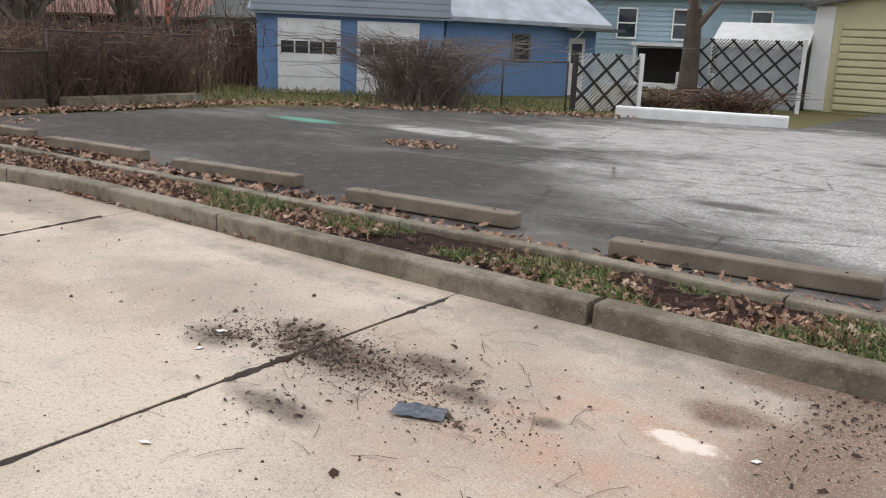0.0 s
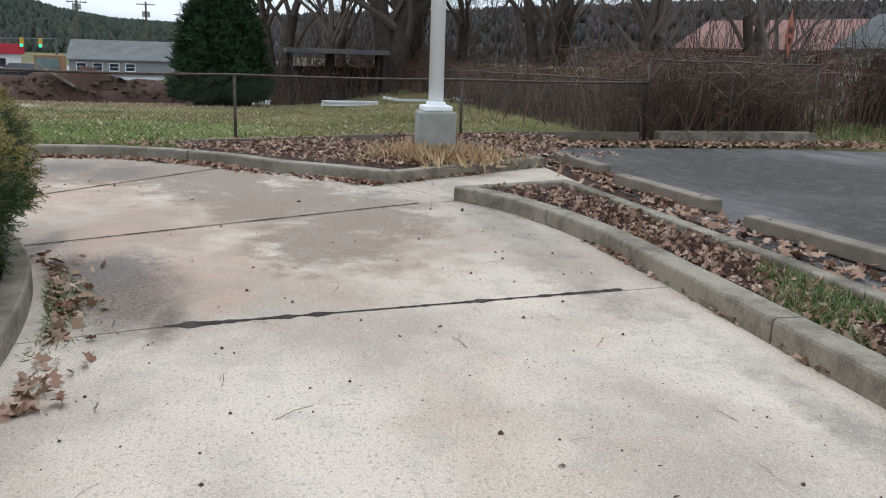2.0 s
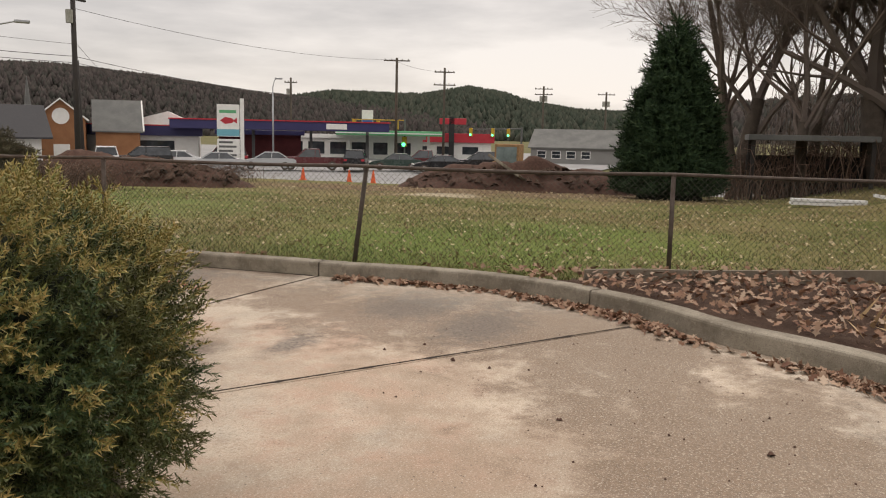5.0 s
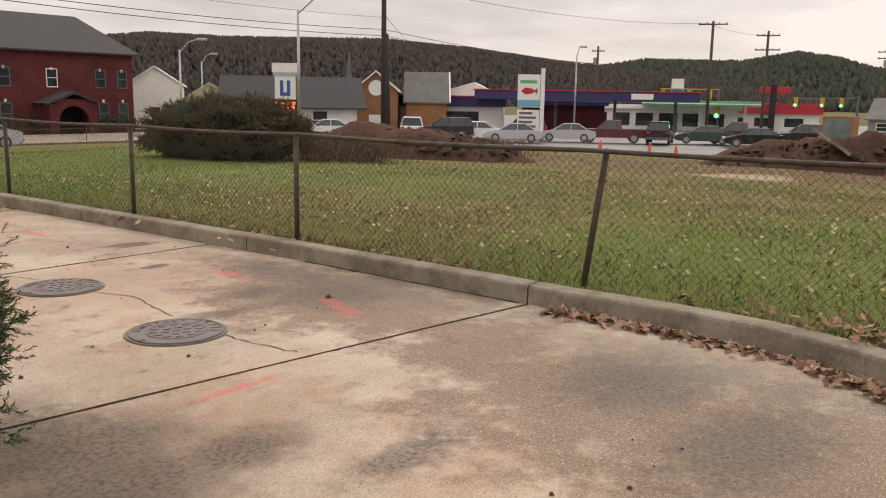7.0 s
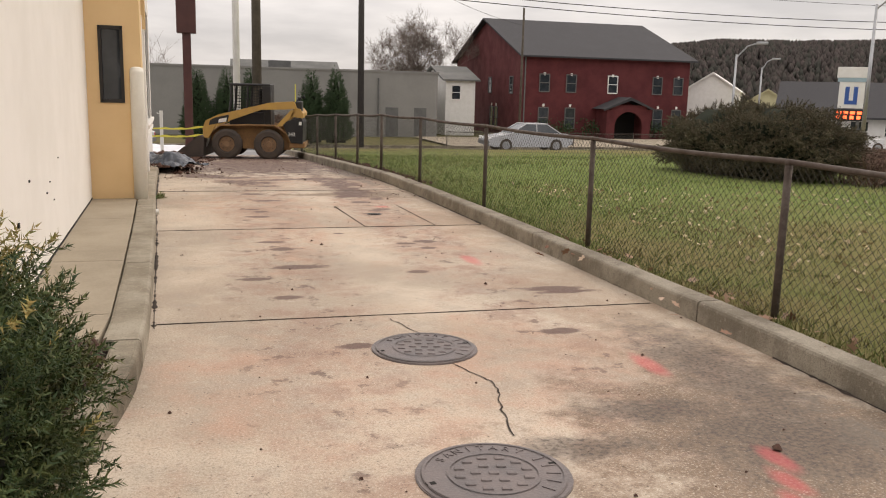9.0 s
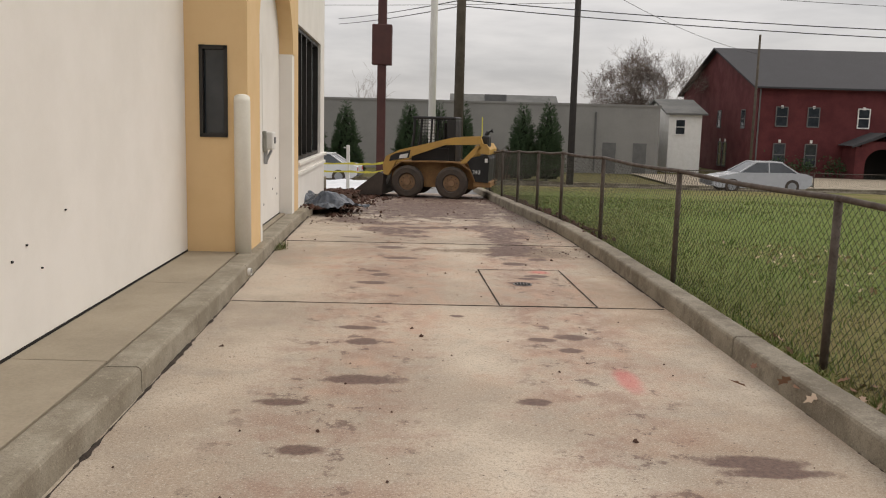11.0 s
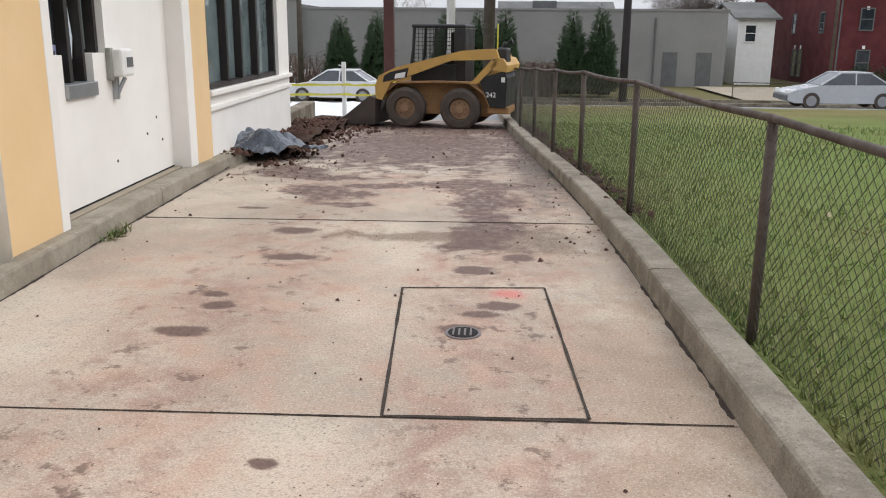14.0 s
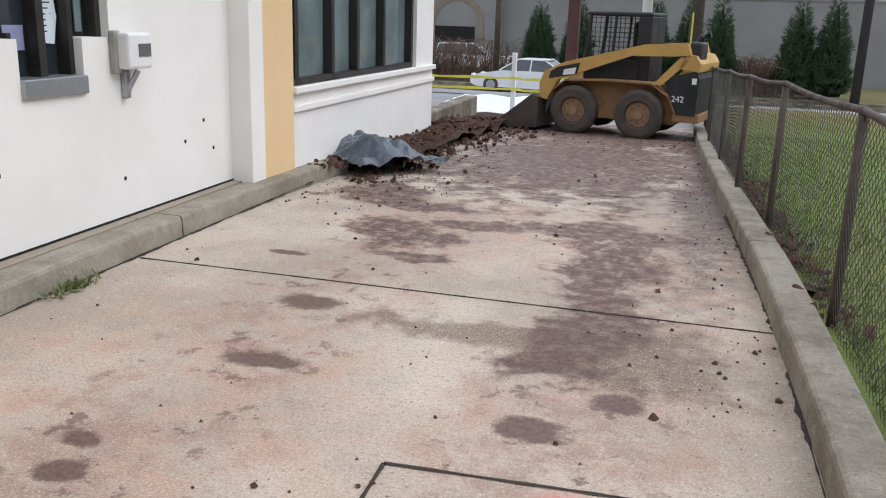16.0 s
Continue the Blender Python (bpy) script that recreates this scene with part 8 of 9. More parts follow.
pbh = gable_house("pale_blue_house", "pale blue clapboard house with white trim", 5.2, -51.6, 0.0, 202.8, 12.4, 8.0, 4.4, 7.2, M_BLUESIDING, M_GREYSHINGLE, 0.4)
for k in range(18):
    part("clapboard", MB().box(-6.2, -0.035, k * 0.24, 6.2, 0.0, k * 0.24 + 0.2), M_BLUESIDING, pbh)
for x, zz in ((-3.35, 2.3), (-0.66, 2.3), (3.0, 2.3), (1.3, 0.7), (4.6, 0.7)):
    window(pbh, pose(x, -0.05, zz), 0.85, 1.35)
po = part("porch", MB().box(-2.9, -2.2, 1.9, 0.3, 0, 2.05).box(-2.8, -2.1, 0.0, -2.68, -1.98, 1.9).box(0.1, -2.1, 0.0, 0.22, -1.98, 1.9).box(-2.9, -2.2, -0.2, 0.3, 0, 0.12), M_WHITEWOOD, pbh, "white posted porch")
part("porch_shade", MB().box(-2.7, -0.08, 0.12, 0.1, -0.04, 1.85), M_DARKGAP, pbh)
yg = gable_house("yellow_garage", "pale yellow garage with a roll-up door", -7.45, -40.7, 0.0, 186, 7.6, 6.0, 3.3, 4.0, M_CREAMDOOR, M_GREYSHINGLE, 0.4, axis="y")
part("corner_board", MB().soft_box(-3.85, -0.08, -0.05, -3.25, 0.05, 3.3, 0.02), M_WHITE, yg, "white corner post")
for k in range(12):
    part("door_slat", MB().soft_box(-3.0, -0.10, k * 0.235, 3.6, -0.02, k * 0.235 + 0.20, 0.03), M_CREAMDOOR, yg)
wsh = gable_house("white_shed", "grey-roofed shed behind the lattice", -2.2, -39.4, 0.0, 188, 2.7, 2.2, 2.0, 2.6, M_GREYSIDING, M_WHITEWOOD, 0.2)


def lattice(name, label, x, y, ang, w, h, group):
    home = thing(name, label, "lattice", pose(x, y, 0.02, 0, 0, ang), group)
    for k in range(int((w + h) / 0.11)):
        for way in (1, -1):
            s = -h + k * 0.11
            a, b = max(0.0, s), min(w, s + h)
            if b - a < 0.06:
                continue
            z0, z1 = a - s, b - s
            if way < 0:
                z0, z1 = h - z0, h - z1
            heavy = k % 6 == 0
            if way < 0 and not heavy:
                continue
            part("slat", MB().tube([(a, 0.012 * way, z0), (b, 0.012 * way, z1)], 0.03 if not heavy else 0.04, 4, False), M_LATTICE if not heavy else M_DARKPOLE, home)
    for xx in (0, w):
        part("post", MB().soft_box(xx - 0.06, -0.06, -0.1, xx + 0.06, 0.06, h + 0.05, 0.01), M_WHITEWOOD if xx else M_DARKPOLE, home)


lattice("lattice_gate", "greyed wooden lattice gate with a white post", -0.6, -30.2, 233, 1.9, 1.5, "yard lattices")
lattice("lattice_screen", "greyed wooden lattice screen before the shed", -0.75, -37.4, 189, 3.4, 2.1, "yard lattices")
fence("yard_fence", "silvery chain-link yard fence", [(2.6, -27.3), (0.8, -28.9), (-0.5, -30.0)], 1.2, 0.09)
for x, y, a in ((1.7, -42.5, 20), (0.2, -42.6, -30)):
    ch = thing("garden_chair", "white plastic garden chair on the grass", "chair", pose(x, y, 0, 0, 0, a), "garden chairs")
    part("seat", MB().soft_box(-0.25, -0.25, 0.4, 0.25, 0.25, 0.44, 0.015), M_WHITE, ch)
    part("backrest", MB().soft_box(-0.25, 0.2, 0.44, 0.25, 0.25, 0.9, 0.02), M_WHITE, ch)
    for q in ((-0.22, -0.22), (0.22, -0.22), (-0.22, 0.22), (0.22, 0.22)):
        part("leg", MB().tube([(*q, 0.0), (*q, 0.41)], 0.02, 6), M_WHITE, ch)
    for q in (-0.25, 0.25):
        part("armrest", MB().tube([(q, -0.22, 0.42), (q, -0.2, 0.64), (q, 0.22, 0.66)], 0.02, 6), M_WHITE, ch)
cb = thing("cool_box", "blue plastic cool box with a white lid", "cooler", pose(1.0, -42.6, 0))
part("tub", MB().soft_box(-0.25, -0.18, 0, 0.25, 0.18, 0.34, 0.02), M_BLUELID, cb)
part("lid", MB().soft_box(-0.27, -0.2, 0.34, 0.27, 0.2, 0.42, 0.02), M_WHITE, cb)
thicket("brush_pile", "low heap of brown cut brush by the lattice", [(-2.2, -35.6), (-3.6, -35.9)], 0.25, 0.7, 260, 61, M_BRAMBLE, 0, 0.012, 1.2)
thicket("brush_pile", "small heap of branches beside the yard tree", [(-1.2, -33.2), (-1.8, -33.8)], 0.25, 0.7, 150, 62, M_BRAMBLE, 0, 0.015, 1.2)
for k, (x, y, a, c) in enumerate(((34.0, -38.0, 30, M_BRICK), (22.0, -40.0, 25, M_WHITE), (15.0, -44.0, 40, M_WHITE))):
    hs = gable_house("far_house", ("low brown-red house", "white house", "white clapboard house")[k] + " glimpsed through the trees", x, y, 0.0, a + 180, 9, 7, 2.5, 4.1, c, (M_FADEDROOF, M_GREYSHINGLE, M_GREYSHINGLE)[k], group="houses behind the trees")
    for q in (-2.5, 0.0, 2.5):
        window(hs, pose(q, -0.02, 1.0), 0.9, 1.2)

# ---- shops along the side street ----
SZ = -1.8
D1 = -38


def slab_building(name, label, x, y, ang, w, d, h, wall, fascia, fh=0.8):
    home = thing(name, label, "building", pose(x, y, SZ, 0, 0, ang))
    part("wall", MB().box(-w / 2, 0, -0.5, w / 2, 0.3, h).box(-w / 2, d - 0.3, -0.5, w / 2, d, h).box(-w / 2, 0.3, -0.5, -w / 2 + 0.3, d - 0.3, h).box(w / 2 - 0.3, 0.3, -0.5, w / 2, d - 0.3, h), wall, home)
    part("roof", MB().box(-w / 2 + 0.1, 0.1, h - 0.1, w / 2 - 0.1, d - 0.1, h + 0.05), M_GREYSHINGLE, home)
    part("fascia", MB().soft_box(-w / 2 - 0.4, -0.5, h - fh * 0.3, w / 2 + 0.4, 0.2, h + fh * 0.7, 0.03), fascia, home)
    return home


au = slab_building("auto_shop", "white shop with a navy and red roof band", 66.5, 46.0, -57, 14, 9, 2.8, M_WHITE, M_NAVY, 1.0)
part("red_band", MB().soft_box(-7.45, -0.55, 3.5, 7.45, -0.4, 3.62, 0.01), M_RED, au)
part("window", MB().box(1.0, -0.04, 0.6, 4.6, 0.02, 2.0), M_GLASS, au)
part("roof_gable", MB().prism([(-1, 0), (7, 0), (7, 7), (-1, 7)], 3.4, 3.6).add([(-1, 0.5, 3.6), (7, 0.5, 3.6), (4, 0.5, 5.0), (-1, 7, 3.6), (7, 7, 3.6), (4, 7, 5.0)], [(0, 1, 2), (0, 2, 5, 3), (1, 4, 5, 2)]), M_WHITE, au)
cn = thing("fuel_canopy", "navy fuel canopy with a red edge on posts", "canopy", pose(75.0, 33.0, SZ, 0, 0, -62))
part("roof", MB().soft_box(-11, -3.5, 3.3, 11, 3.5, 4.2, 0.05), M_NAVY, cn)
part("red_band", MB().box(-11.1, -3.6, 4.2, 11.1, 3.6, 4.32), M_RED, cn)
part("sign_panel", MB().box(4.5, -3.58, 3.5, 6.6, -3.52, 4.05), M_WHITE, cn, "small pale lettered panel")
for x in (-9, -3, 3, 9):
    part("post", MB().box(x - 0.15, -0.15, 0, x + 0.15, 0.15, 3.3), M_BRICK if x < -5 else M_GREYDOOR, cn)
br = slab_building("brick_store", "low red-brick store beyond the canopy", 79.0, 38.0, -60, 9, 6, 2.9, M_BRICK, M_NAVY, 0.5)
ws = slab_building("pale_store", "long pale store front with dark windows", 92.5, 33.0, -66, 18, 8, 2.6, M_WHITE, M_WHITE, 0.5)
for k in range(6):
    part("window", MB().box(-8 + k * 2.7, -0.04, 0.5, -6 + k * 2.7, 0.02, 2.0), M_GLASS, ws)
gc = thing("fuel_canopy", "green and white fuel canopy", "canopy", pose(94.0, 28.5, SZ, 0, 0, -66))
part("roof", MB().soft_box(-6.5, -3, 2.9, 6.5, 3, 3.5, 0.04), M_GREENP, gc)
part("white_band", MB().box(-6.6, -3.1, 3.12, 6.6, 3.1, 3.24), M_WHITE, gc)
for x in (-5, 0, 5):
    part("post", MB().box(x - 0.15, -0.15, 0, x + 0.15, 0.15, 2.9), M_WHITE, gc)
rd = slab_building("red_restaurant", "low restaurant with a bright red roof band", 101.5, 25.0, -72, 15, 8, 2.5, M_WHITE, M_RED, 1.2)
for k in range(4):
    part("window", MB().box(-6.5 + k * 3.4, -0.04, 0.6, -4.4 + k * 3.4, 0.02, 1.6), M_GLASS, rd)
hr = gable_house("far_grey_house", "low grey-roofed building at the crossing", 98.0, 5.4, SZ, -87, 11.5, 9, 1.9, 4.0, M_WAREHOUSE, M_GREYSHINGLE)
for k in range(4):
    window(hr, pose(-4.4 + k * 1.8, -0.02, 0.6), 1.0, 0.8)
bank = gable_house("bank_building", "pale low building with a broad dark hipped roof", 46.6, 45.5, SZ, -40, 11.0, 9.0, 2.6, 4.9, M_WHITE, M_SHINGLE, 0.8)
for k in range(3):
    window(bank, pose(-2.5 + k * 2.4, -0.02, 0.5), 1.2, 1.5)
chu = gable_house("brick_chapel", "orange brick chapel with a round white window and white gable trim", 58.6, 47.0, SZ, -50, 4.2, 9, 4.0, 5.7, M_ORBRICK, M_GREYSHINGLE, 0.3, axis="y")
part("gable_trim", MB().tube([(-2.4, -0.32, 3.8), (0, -0.32, 5.8), (2.4, -0.32, 3.8)], 0.1, 4), M_WHITE, chu)
part("round_window", MB().tube([(0, -0.06, 4.2), (0, 0.05, 4.2)], 0.75, 20), M_WHITE, chu)
part("entry_window", MB().box(-0.7, -0.05, 0.2, 0.7, 0.02, 1.6), M_WHITE, chu)
part("steeple", MB().tube([(-3.0, 4, 4.6), (-3.0, 4, 5.3), (-3.0, 4, 7.9)], [0.75, 0.3, 0.03], 8), M_GREYSHINGLE, chu, "slim grey steeple")
ch2 = gable_house("brick_annex", "brick annex with a grey roof and white trim", 62.6, 43.9, SZ, -50, 4.0, 7, 3.0, 5.8, M_ORBRICK, M_GREYSHINGLE, 0.3)
part("gable_trim", MB().tube([(2.35, -0.3, 2.9), (2.35, 3.5, 5.9), (2.35, 7.3, 2.9)], 0.1, 4), M_WHITE, ch2)
for k, (x, y, c, w) in enumerate(((48.0, 68.5, M_WHITE, 5.5), (50.0, 62.0, M_CREAMDOOR, 5.0), (55.0, 66.0, M_BLUESIDING, 6.0))):
    hs = gable_house("small_house", ("white", "pale yellow", "grey-green")[k] + " gabled house down the street", x, y, SZ, -36, w, 7, 2.8 if k else 4.2, 4.4 if k else 6.0, c, (M_WHITE, M_CREAMDOOR, M_GREYSHINGLE)[k], 0.3, "small houses", "y")
    window(hs, pose(0, -0.02, 0.8), 0.9, 1.1)

# ---- signs ----
fs_ = thing("shop_sign", "tall white shop sign with a red fish shape over aqua waves", "sign", pose(55.3, 27.0, SZ, 0, 0, -63))
part("panel", MB().soft_box(-0.95, -0.12, 2.7, 0.85, 0.12, 5.3, 0.03), M_WHITE, fs_)
part("lower_panel", MB().soft_box(-0.95, -0.1, 0.9, 0.85, 0.1, 2.5, 0.03), M_WHITE, fs_)
part("post", MB().box(0.9, -0.15, 0, 1.2, 0.15, 5.8), M_WHITE, fs_)
part("fish_mark", MB().add([(-0.7, -0.13, 4.0), (-0.3, -0.13, 4.28), (0.25, -0.13, 4.2), (0.4, -0.13, 4.05), (0.65, -0.13, 4.25), (0.65, -0.13, 3.75), (0.4, -0.13, 3.95), (0.25, -0.13, 3.8), (-0.3, -0.13, 3.72)], [tuple(range(9))]), M_RED, fs_)
part("wave_band", MB().box(-0.95, -0.128, 2.75, 0.85, -0.122, 3.3), M_AQUA, fs_)
part("letter_bar", MB().box(-0.75, -0.128, 4.6, 0.6, -0.122, 4.85), M_GREENP, fs_)
bars = MB()
for k in range(4):
    bars.box(-0.8, -0.108, 1.1 + k * 0.35, 0.6 - 0.3 * (k % 2), -0.102, 1.27 + k * 0.35)
part("letter_bar", bars, M_GREYDOOR, fs_)
bs = thing("bank_sign", "white bank sign with blue bars and red glowing digits", "sign", pose(30.8, 28.2, SZ, 0, 0, -44))
part("head_panel", MB().soft_box(-0.75, -0.15, 4.65, 0.75, 0.15, 5.2, 0.02), M_WHITE, bs)
part("aqua_band", MB().box(-0.7, -0.14, 4.45, 0.7, 0.14, 4.65), M_BLUESIDING, bs)
part("panel", MB().soft_box(-0.6, -0.12, 3.1, 0.6, 0.12, 4.45, 0.02), M_WHITE, bs)
part("blue_mark", MB().box(-0.3, -0.135, 3.3, -0.1, -0.12, 4.2).box(0.1, -0.135, 3.3, 0.3, -0.12, 4.2).box(-0.1, -0.135, 3.3, 0.1, -0.12, 3.5), M_BLUEP, bs)
part("digit_panel", MB().box(-0.75, -0.1, 2.45, 0.75, 0.1, 3.05), M_BLACK, bs)
for k in range(4):
    part("glowing_digit", MB().box(-0.6 + k * 0.32, -0.115, 2.8, -0.38 + k * 0.32, -0.102, 2.95), M_LEDGLOW, bs)
    part("glowing_digit", MB().box(-0.6 + k * 0.32, -0.115, 2.55, -0.42 + k * 0.32, -0.102, 2.72), M_LEDGLOW, bs)
part("post", MB().box(-0.5, -0.08, 0, -0.35, 0.08, 2.5).box(0.35, -0.08, 0, 0.5, 0.08, 2.5), M_GREYDOOR, bs)
bpz = thing("fuel_sign", "white and blue fuel price sign", "sign", pose(93.0, 31.0, SZ, 0, 0, -66))
part("panel", MB().soft_box(-0.7, -0.15, 2.0, 0.7, 0.15, 6.0, 0.03), M_WHITE, bpz)
part("blue_panel", MB().box(-0.65, -0.16, 3.2, 0.65, -0.15, 4.9), M_BLUEP, bpz)
part("post", MB().box(-0.2, -0.1, 0, 0.2, 0.1, 2.1), M_GREYDOOR, bpz)
rs_ = thing("red_sign", "red star-ended restaurant sign on a dark post", "sign", pose(101.3, 22.6, SZ, 0, 0, -72))
part("post", MB().box(-0.35, -0.2, 0, 0.35, 0.2, 5.5), M_BLACK, rs_)
part("panel", MB().soft_box(-1.6, -0.2, 4.5, 1.9, 0.2, 5.3, 0.05), M_RED, rs_)

# ---- poles, lamps, signals and wires ----


def upole(x, y, high, r, label, mat, arms=(), z=None, transformers=0, lean=(0, 0), ang=0):
    zb = gz(x, y) if z is None else z
    home = thing("utility_pole", label, "pole", pose(x, y, zb, 0, 0, ang), "utility poles")
    part("shaft", MB().tube([(0, 0, -0.3), (lean[0], lean[1], high)], [r, r * 0.75], 10), mat, home, smooth=True)
    for h, w in arms:
        part("crossarm", MB().box(-w / 2, -0.06, h - 0.06, w / 2, 0.06, h + 0.06), mat, home)
        for q in (-0.45, -0.2, 0.2, 0.45):
            part("insulator", MB().tube([(w * q, 0, h + 0.06), (w * q, 0, h + 0.2)], 0.05, 6), M_BASE, home)
    for k in range(transformers):
        part("transformer", MB().tube([(0.35 * (1 if k % 2 else -1), 0, high - 2.2), (0.35 * (1 if k % 2 else -1), 0, high - 1.4)], 0.22, 12), M_BASE, home)
    return home


upole(38.6, 27.5, 11.5, 0.2, "tall dark wooden utility pole at the street corner", M_DARKPOLE, ((10.8, 2.2),), None, 1)
upole(41.1, 29.3, 7.4, 0.16, "shorter leaning utility pole beside the corner pole", M_DARKPOLE, (), None, 0, (-0.15, 0.1))
upole(80.4, 22.2, 11.2, 0.17, "grey utility pole with a broad crossarm", M_WOODPOLE, ((10.9, 2.8),), SZ, 0, (0, 0), -70)
upole(91.6, 20.5, 11.0, 0.17, "grey utility pole with two crossarms", M_WOODPOLE, ((10.5, 2.4), (9.0, 2.6)), SZ, 0, (0, 0), -70)
upole(93.2, 41.8, 10.0, 0.17, "far utility pole with a lamp arm", M_WOODPOLE, ((9.4, 1.6),), SZ, 1, (0, 0), -65)
upole(118.0, 14.0, 10.4, 0.18, "far utility pole with transformers", M_WOODPOLE, ((10.0, 2.6), (9.2, 2.6)), SZ, 2, (0, 0), -75)
upole(126.0, 6.0, 10.0, 0.18, "far utility pole with transformers", M_WOODPOLE, ((9.6, 2.6),), SZ, 2, (0, 0), -80)
upole(0.55, 26.0, 13.0, 0.2, "thick weathered wooden utility pole", M_WOODPOLE)
upole(6.55, 36.6, 11.8, 0.19, "black creosoted utility pole with transformers", M_DARKPOLE, ((10.9, 1.4),), None, 2)
upole(20.6, 50.0, 9.6, 0.1, "slim wooden pole before the brick building", M_WOODPOLE)
upole(-10.2, 45.0, 9.0, 0.17, "weathered wooden pole by the warehouse", M_WOODPOLE)
wp = thing("flag_pole", "slim white painted steel pole", "pole", pose(-0.4, 20.2, gz(0, 20.2)))
part("shaft", MB().tube([(0, 0, -0.1), (0, 0, 12)], [0.12, 0.1], 12), M_WHITE, wp, smooth=True)
mp = thing("sign_post", "maroon steel sign post with a boxed sign", "sign", pose(-1.95, 19.4, gz(0, 19.4)))
part("shaft", MB().soft_box(-0.13, -0.13, -0.1, 0.13, 0.13, 9.0, 0.02), M_BROWNSTEEL, mp)
part("sign_box", MB().soft_box(-0.3, -0.2, 3.75, 0.3, 0.2, 4.95, 0.03), M_BROWNSTEEL, mp)


def street_lamp(x, y, high, reach, ang, label, z=None):
    home = thing("street_lamp", label, "lamp", pose(x, y, gz(x, y) if z is None else z, 0, 0, ang), "street lamps")
    part("shaft", MB().tube([(0, 0, 0), (0, 0, high)], [0.1, 0.06], 8), M_STEEL, home, smooth=True)
    part("arm", MB().tube([(0, 0, high - 0.2), (reach * 0.5, 0, high + 0.5), (reach, 0, high + 0.7)], 0.04, 6), M_STEEL, home)
    part("head", MB().soft_box(reach - 0.1, -0.15, high + 0.62, reach + 0.6, 0.15, high + 0.78, 0.04), M_STEEL, home)


street_lamp(26.7, 22.4, 6.6, 1.5, -44, "silver street lamp with a curved arm")
street_lamp(30.6, 38.4, 6.2, 1.2, -35, "dark street lamp with a curved arm")
street_lamp(43.4, 53.9, 6.2, 0.8, -35, "far street lamp by the small houses")
street_lamp(66.0, 29.0, 7.4, 0.3, -63, "slim grey street lamp by the forecourt", SZ)
sgn = thing("signal_mast", "traffic signal mast with green lights over the crossing", "traffic light", pose(103.9, 13.8, SZ))
part("shaft", MB().tube([(0, 0, 0), (0, 0, 4.3)], 0.13, 8), M_GREYDOOR, sgn)
part("arm", MB().tube([(0, 0, 4.1), (-1.8, 6.6, 3.9)], 0.08, 6), M_GREYDOOR, sgn)
for q in (0.25, 0.55, 0.97):
    hd = part("signal_head", MB().soft_box(-1.8 * q - 0.25, 6.6 * q - 0.2, 3.0, -1.8 * q + 0.15, 6.6 * q + 0.2, 4.1, 0.04), M_SIGNALYEL, sgn)
    part("green_light", MB().ball((-1.8 * q - 0.28, 6.6 * q, 3.2), 0.16, 6, 10), M_GREENGLOW, hd)
sg2 = thing("signal_mast", "yellow traffic signals hung before the fuel canopy", "traffic light", pose(93.5, 26.2, SZ))
part("shaft", MB().tube([(0, 0, 0), (0, 0, 5.0)], 0.1, 8), M_GREYDOOR, sg2)
part("arm", MB().tube([(0, 0, 4.8), (-2.6, 6.0, 4.8)], 0.06, 6), M_SIGNALYEL, sg2)
for q in (0.15, 0.5, 0.95):
    part("signal_head", MB().soft_box(-2.6 * q - 0.2, 6 * q - 0.2, 3.7, -2.6 * q + 0.2, 6 * q + 0.2, 4.7, 0.04), M_SIGNALYEL, sg2)
hd = part("signal_head", MB().soft_box(-0.3, -0.25, 1.6, 0.2, 0.25, 2.8, 0.04), M_SIGNALYEL, sg2)
part("green_light", MB().ball((-0.35, 0, 1.85), 0.25, 6, 10), M_GREENGLOW, hd)


def wire(a, b, sag, r=0.02, group="overhead wires"):
    a, b = Vector(a), Vector(b)
    pts = [a.lerp(b, k / 14) - Vector((0, 0, sag * 4 * (k / 14) * (1 - k / 14))) for k in range(15)]
    lone("overhead_wire", MB().tube(pts, r, 4, False), M_CABLE, "black overhead wire between the utility poles", "cable", group)


for dz in (0.0, -0.22):
    wire((-8.2, 60.0, 9.2 + dz * 1.8), (0.55, 26.0, 6.12 + dz), 0.1, 0.022)
    wire((0.55, 26.0, 6.12 + dz), (38.6, 27.5, 5.85 + dz * 1.8), 0.5, 0.022)
    wire((38.6, 27.5, 5.85 + dz * 1.8), (66.0, 24.0, 4.6 + dz), 0.4, 0.02)
wire((0.55, 26.0, 7.1), (38.6, 27.5, 6.6), 0.5, 0.012)
wire((-40, 37.0, 7.5), (6.55, 36.6, 7.6), 0.5, 0.014)
wire((6.55, 36.6, 9.0), (20.6, 50.0, 6.5), 0.5, 0.012)
wire((38.6, 27.5, 8.8), (80.4, 22.2, 9.2), 0.8, 0.016)
wire((38.6, 27.5, 6.8), (66, 44, 4.5), 0.6, 0.014)
wire((20.0, 60.0, 16.0), (38.6, 27.5, 9.3), 0.6, 0.012)
wire((80.4, 22.2, 9.0), (91.6, 20.5, 8.8), 0.3, 0.014)
wire((38.6, 27.5, 9.4), (30.0, -40.0, 12.0), 0.5, 0.012)

# ---- vehicles ----


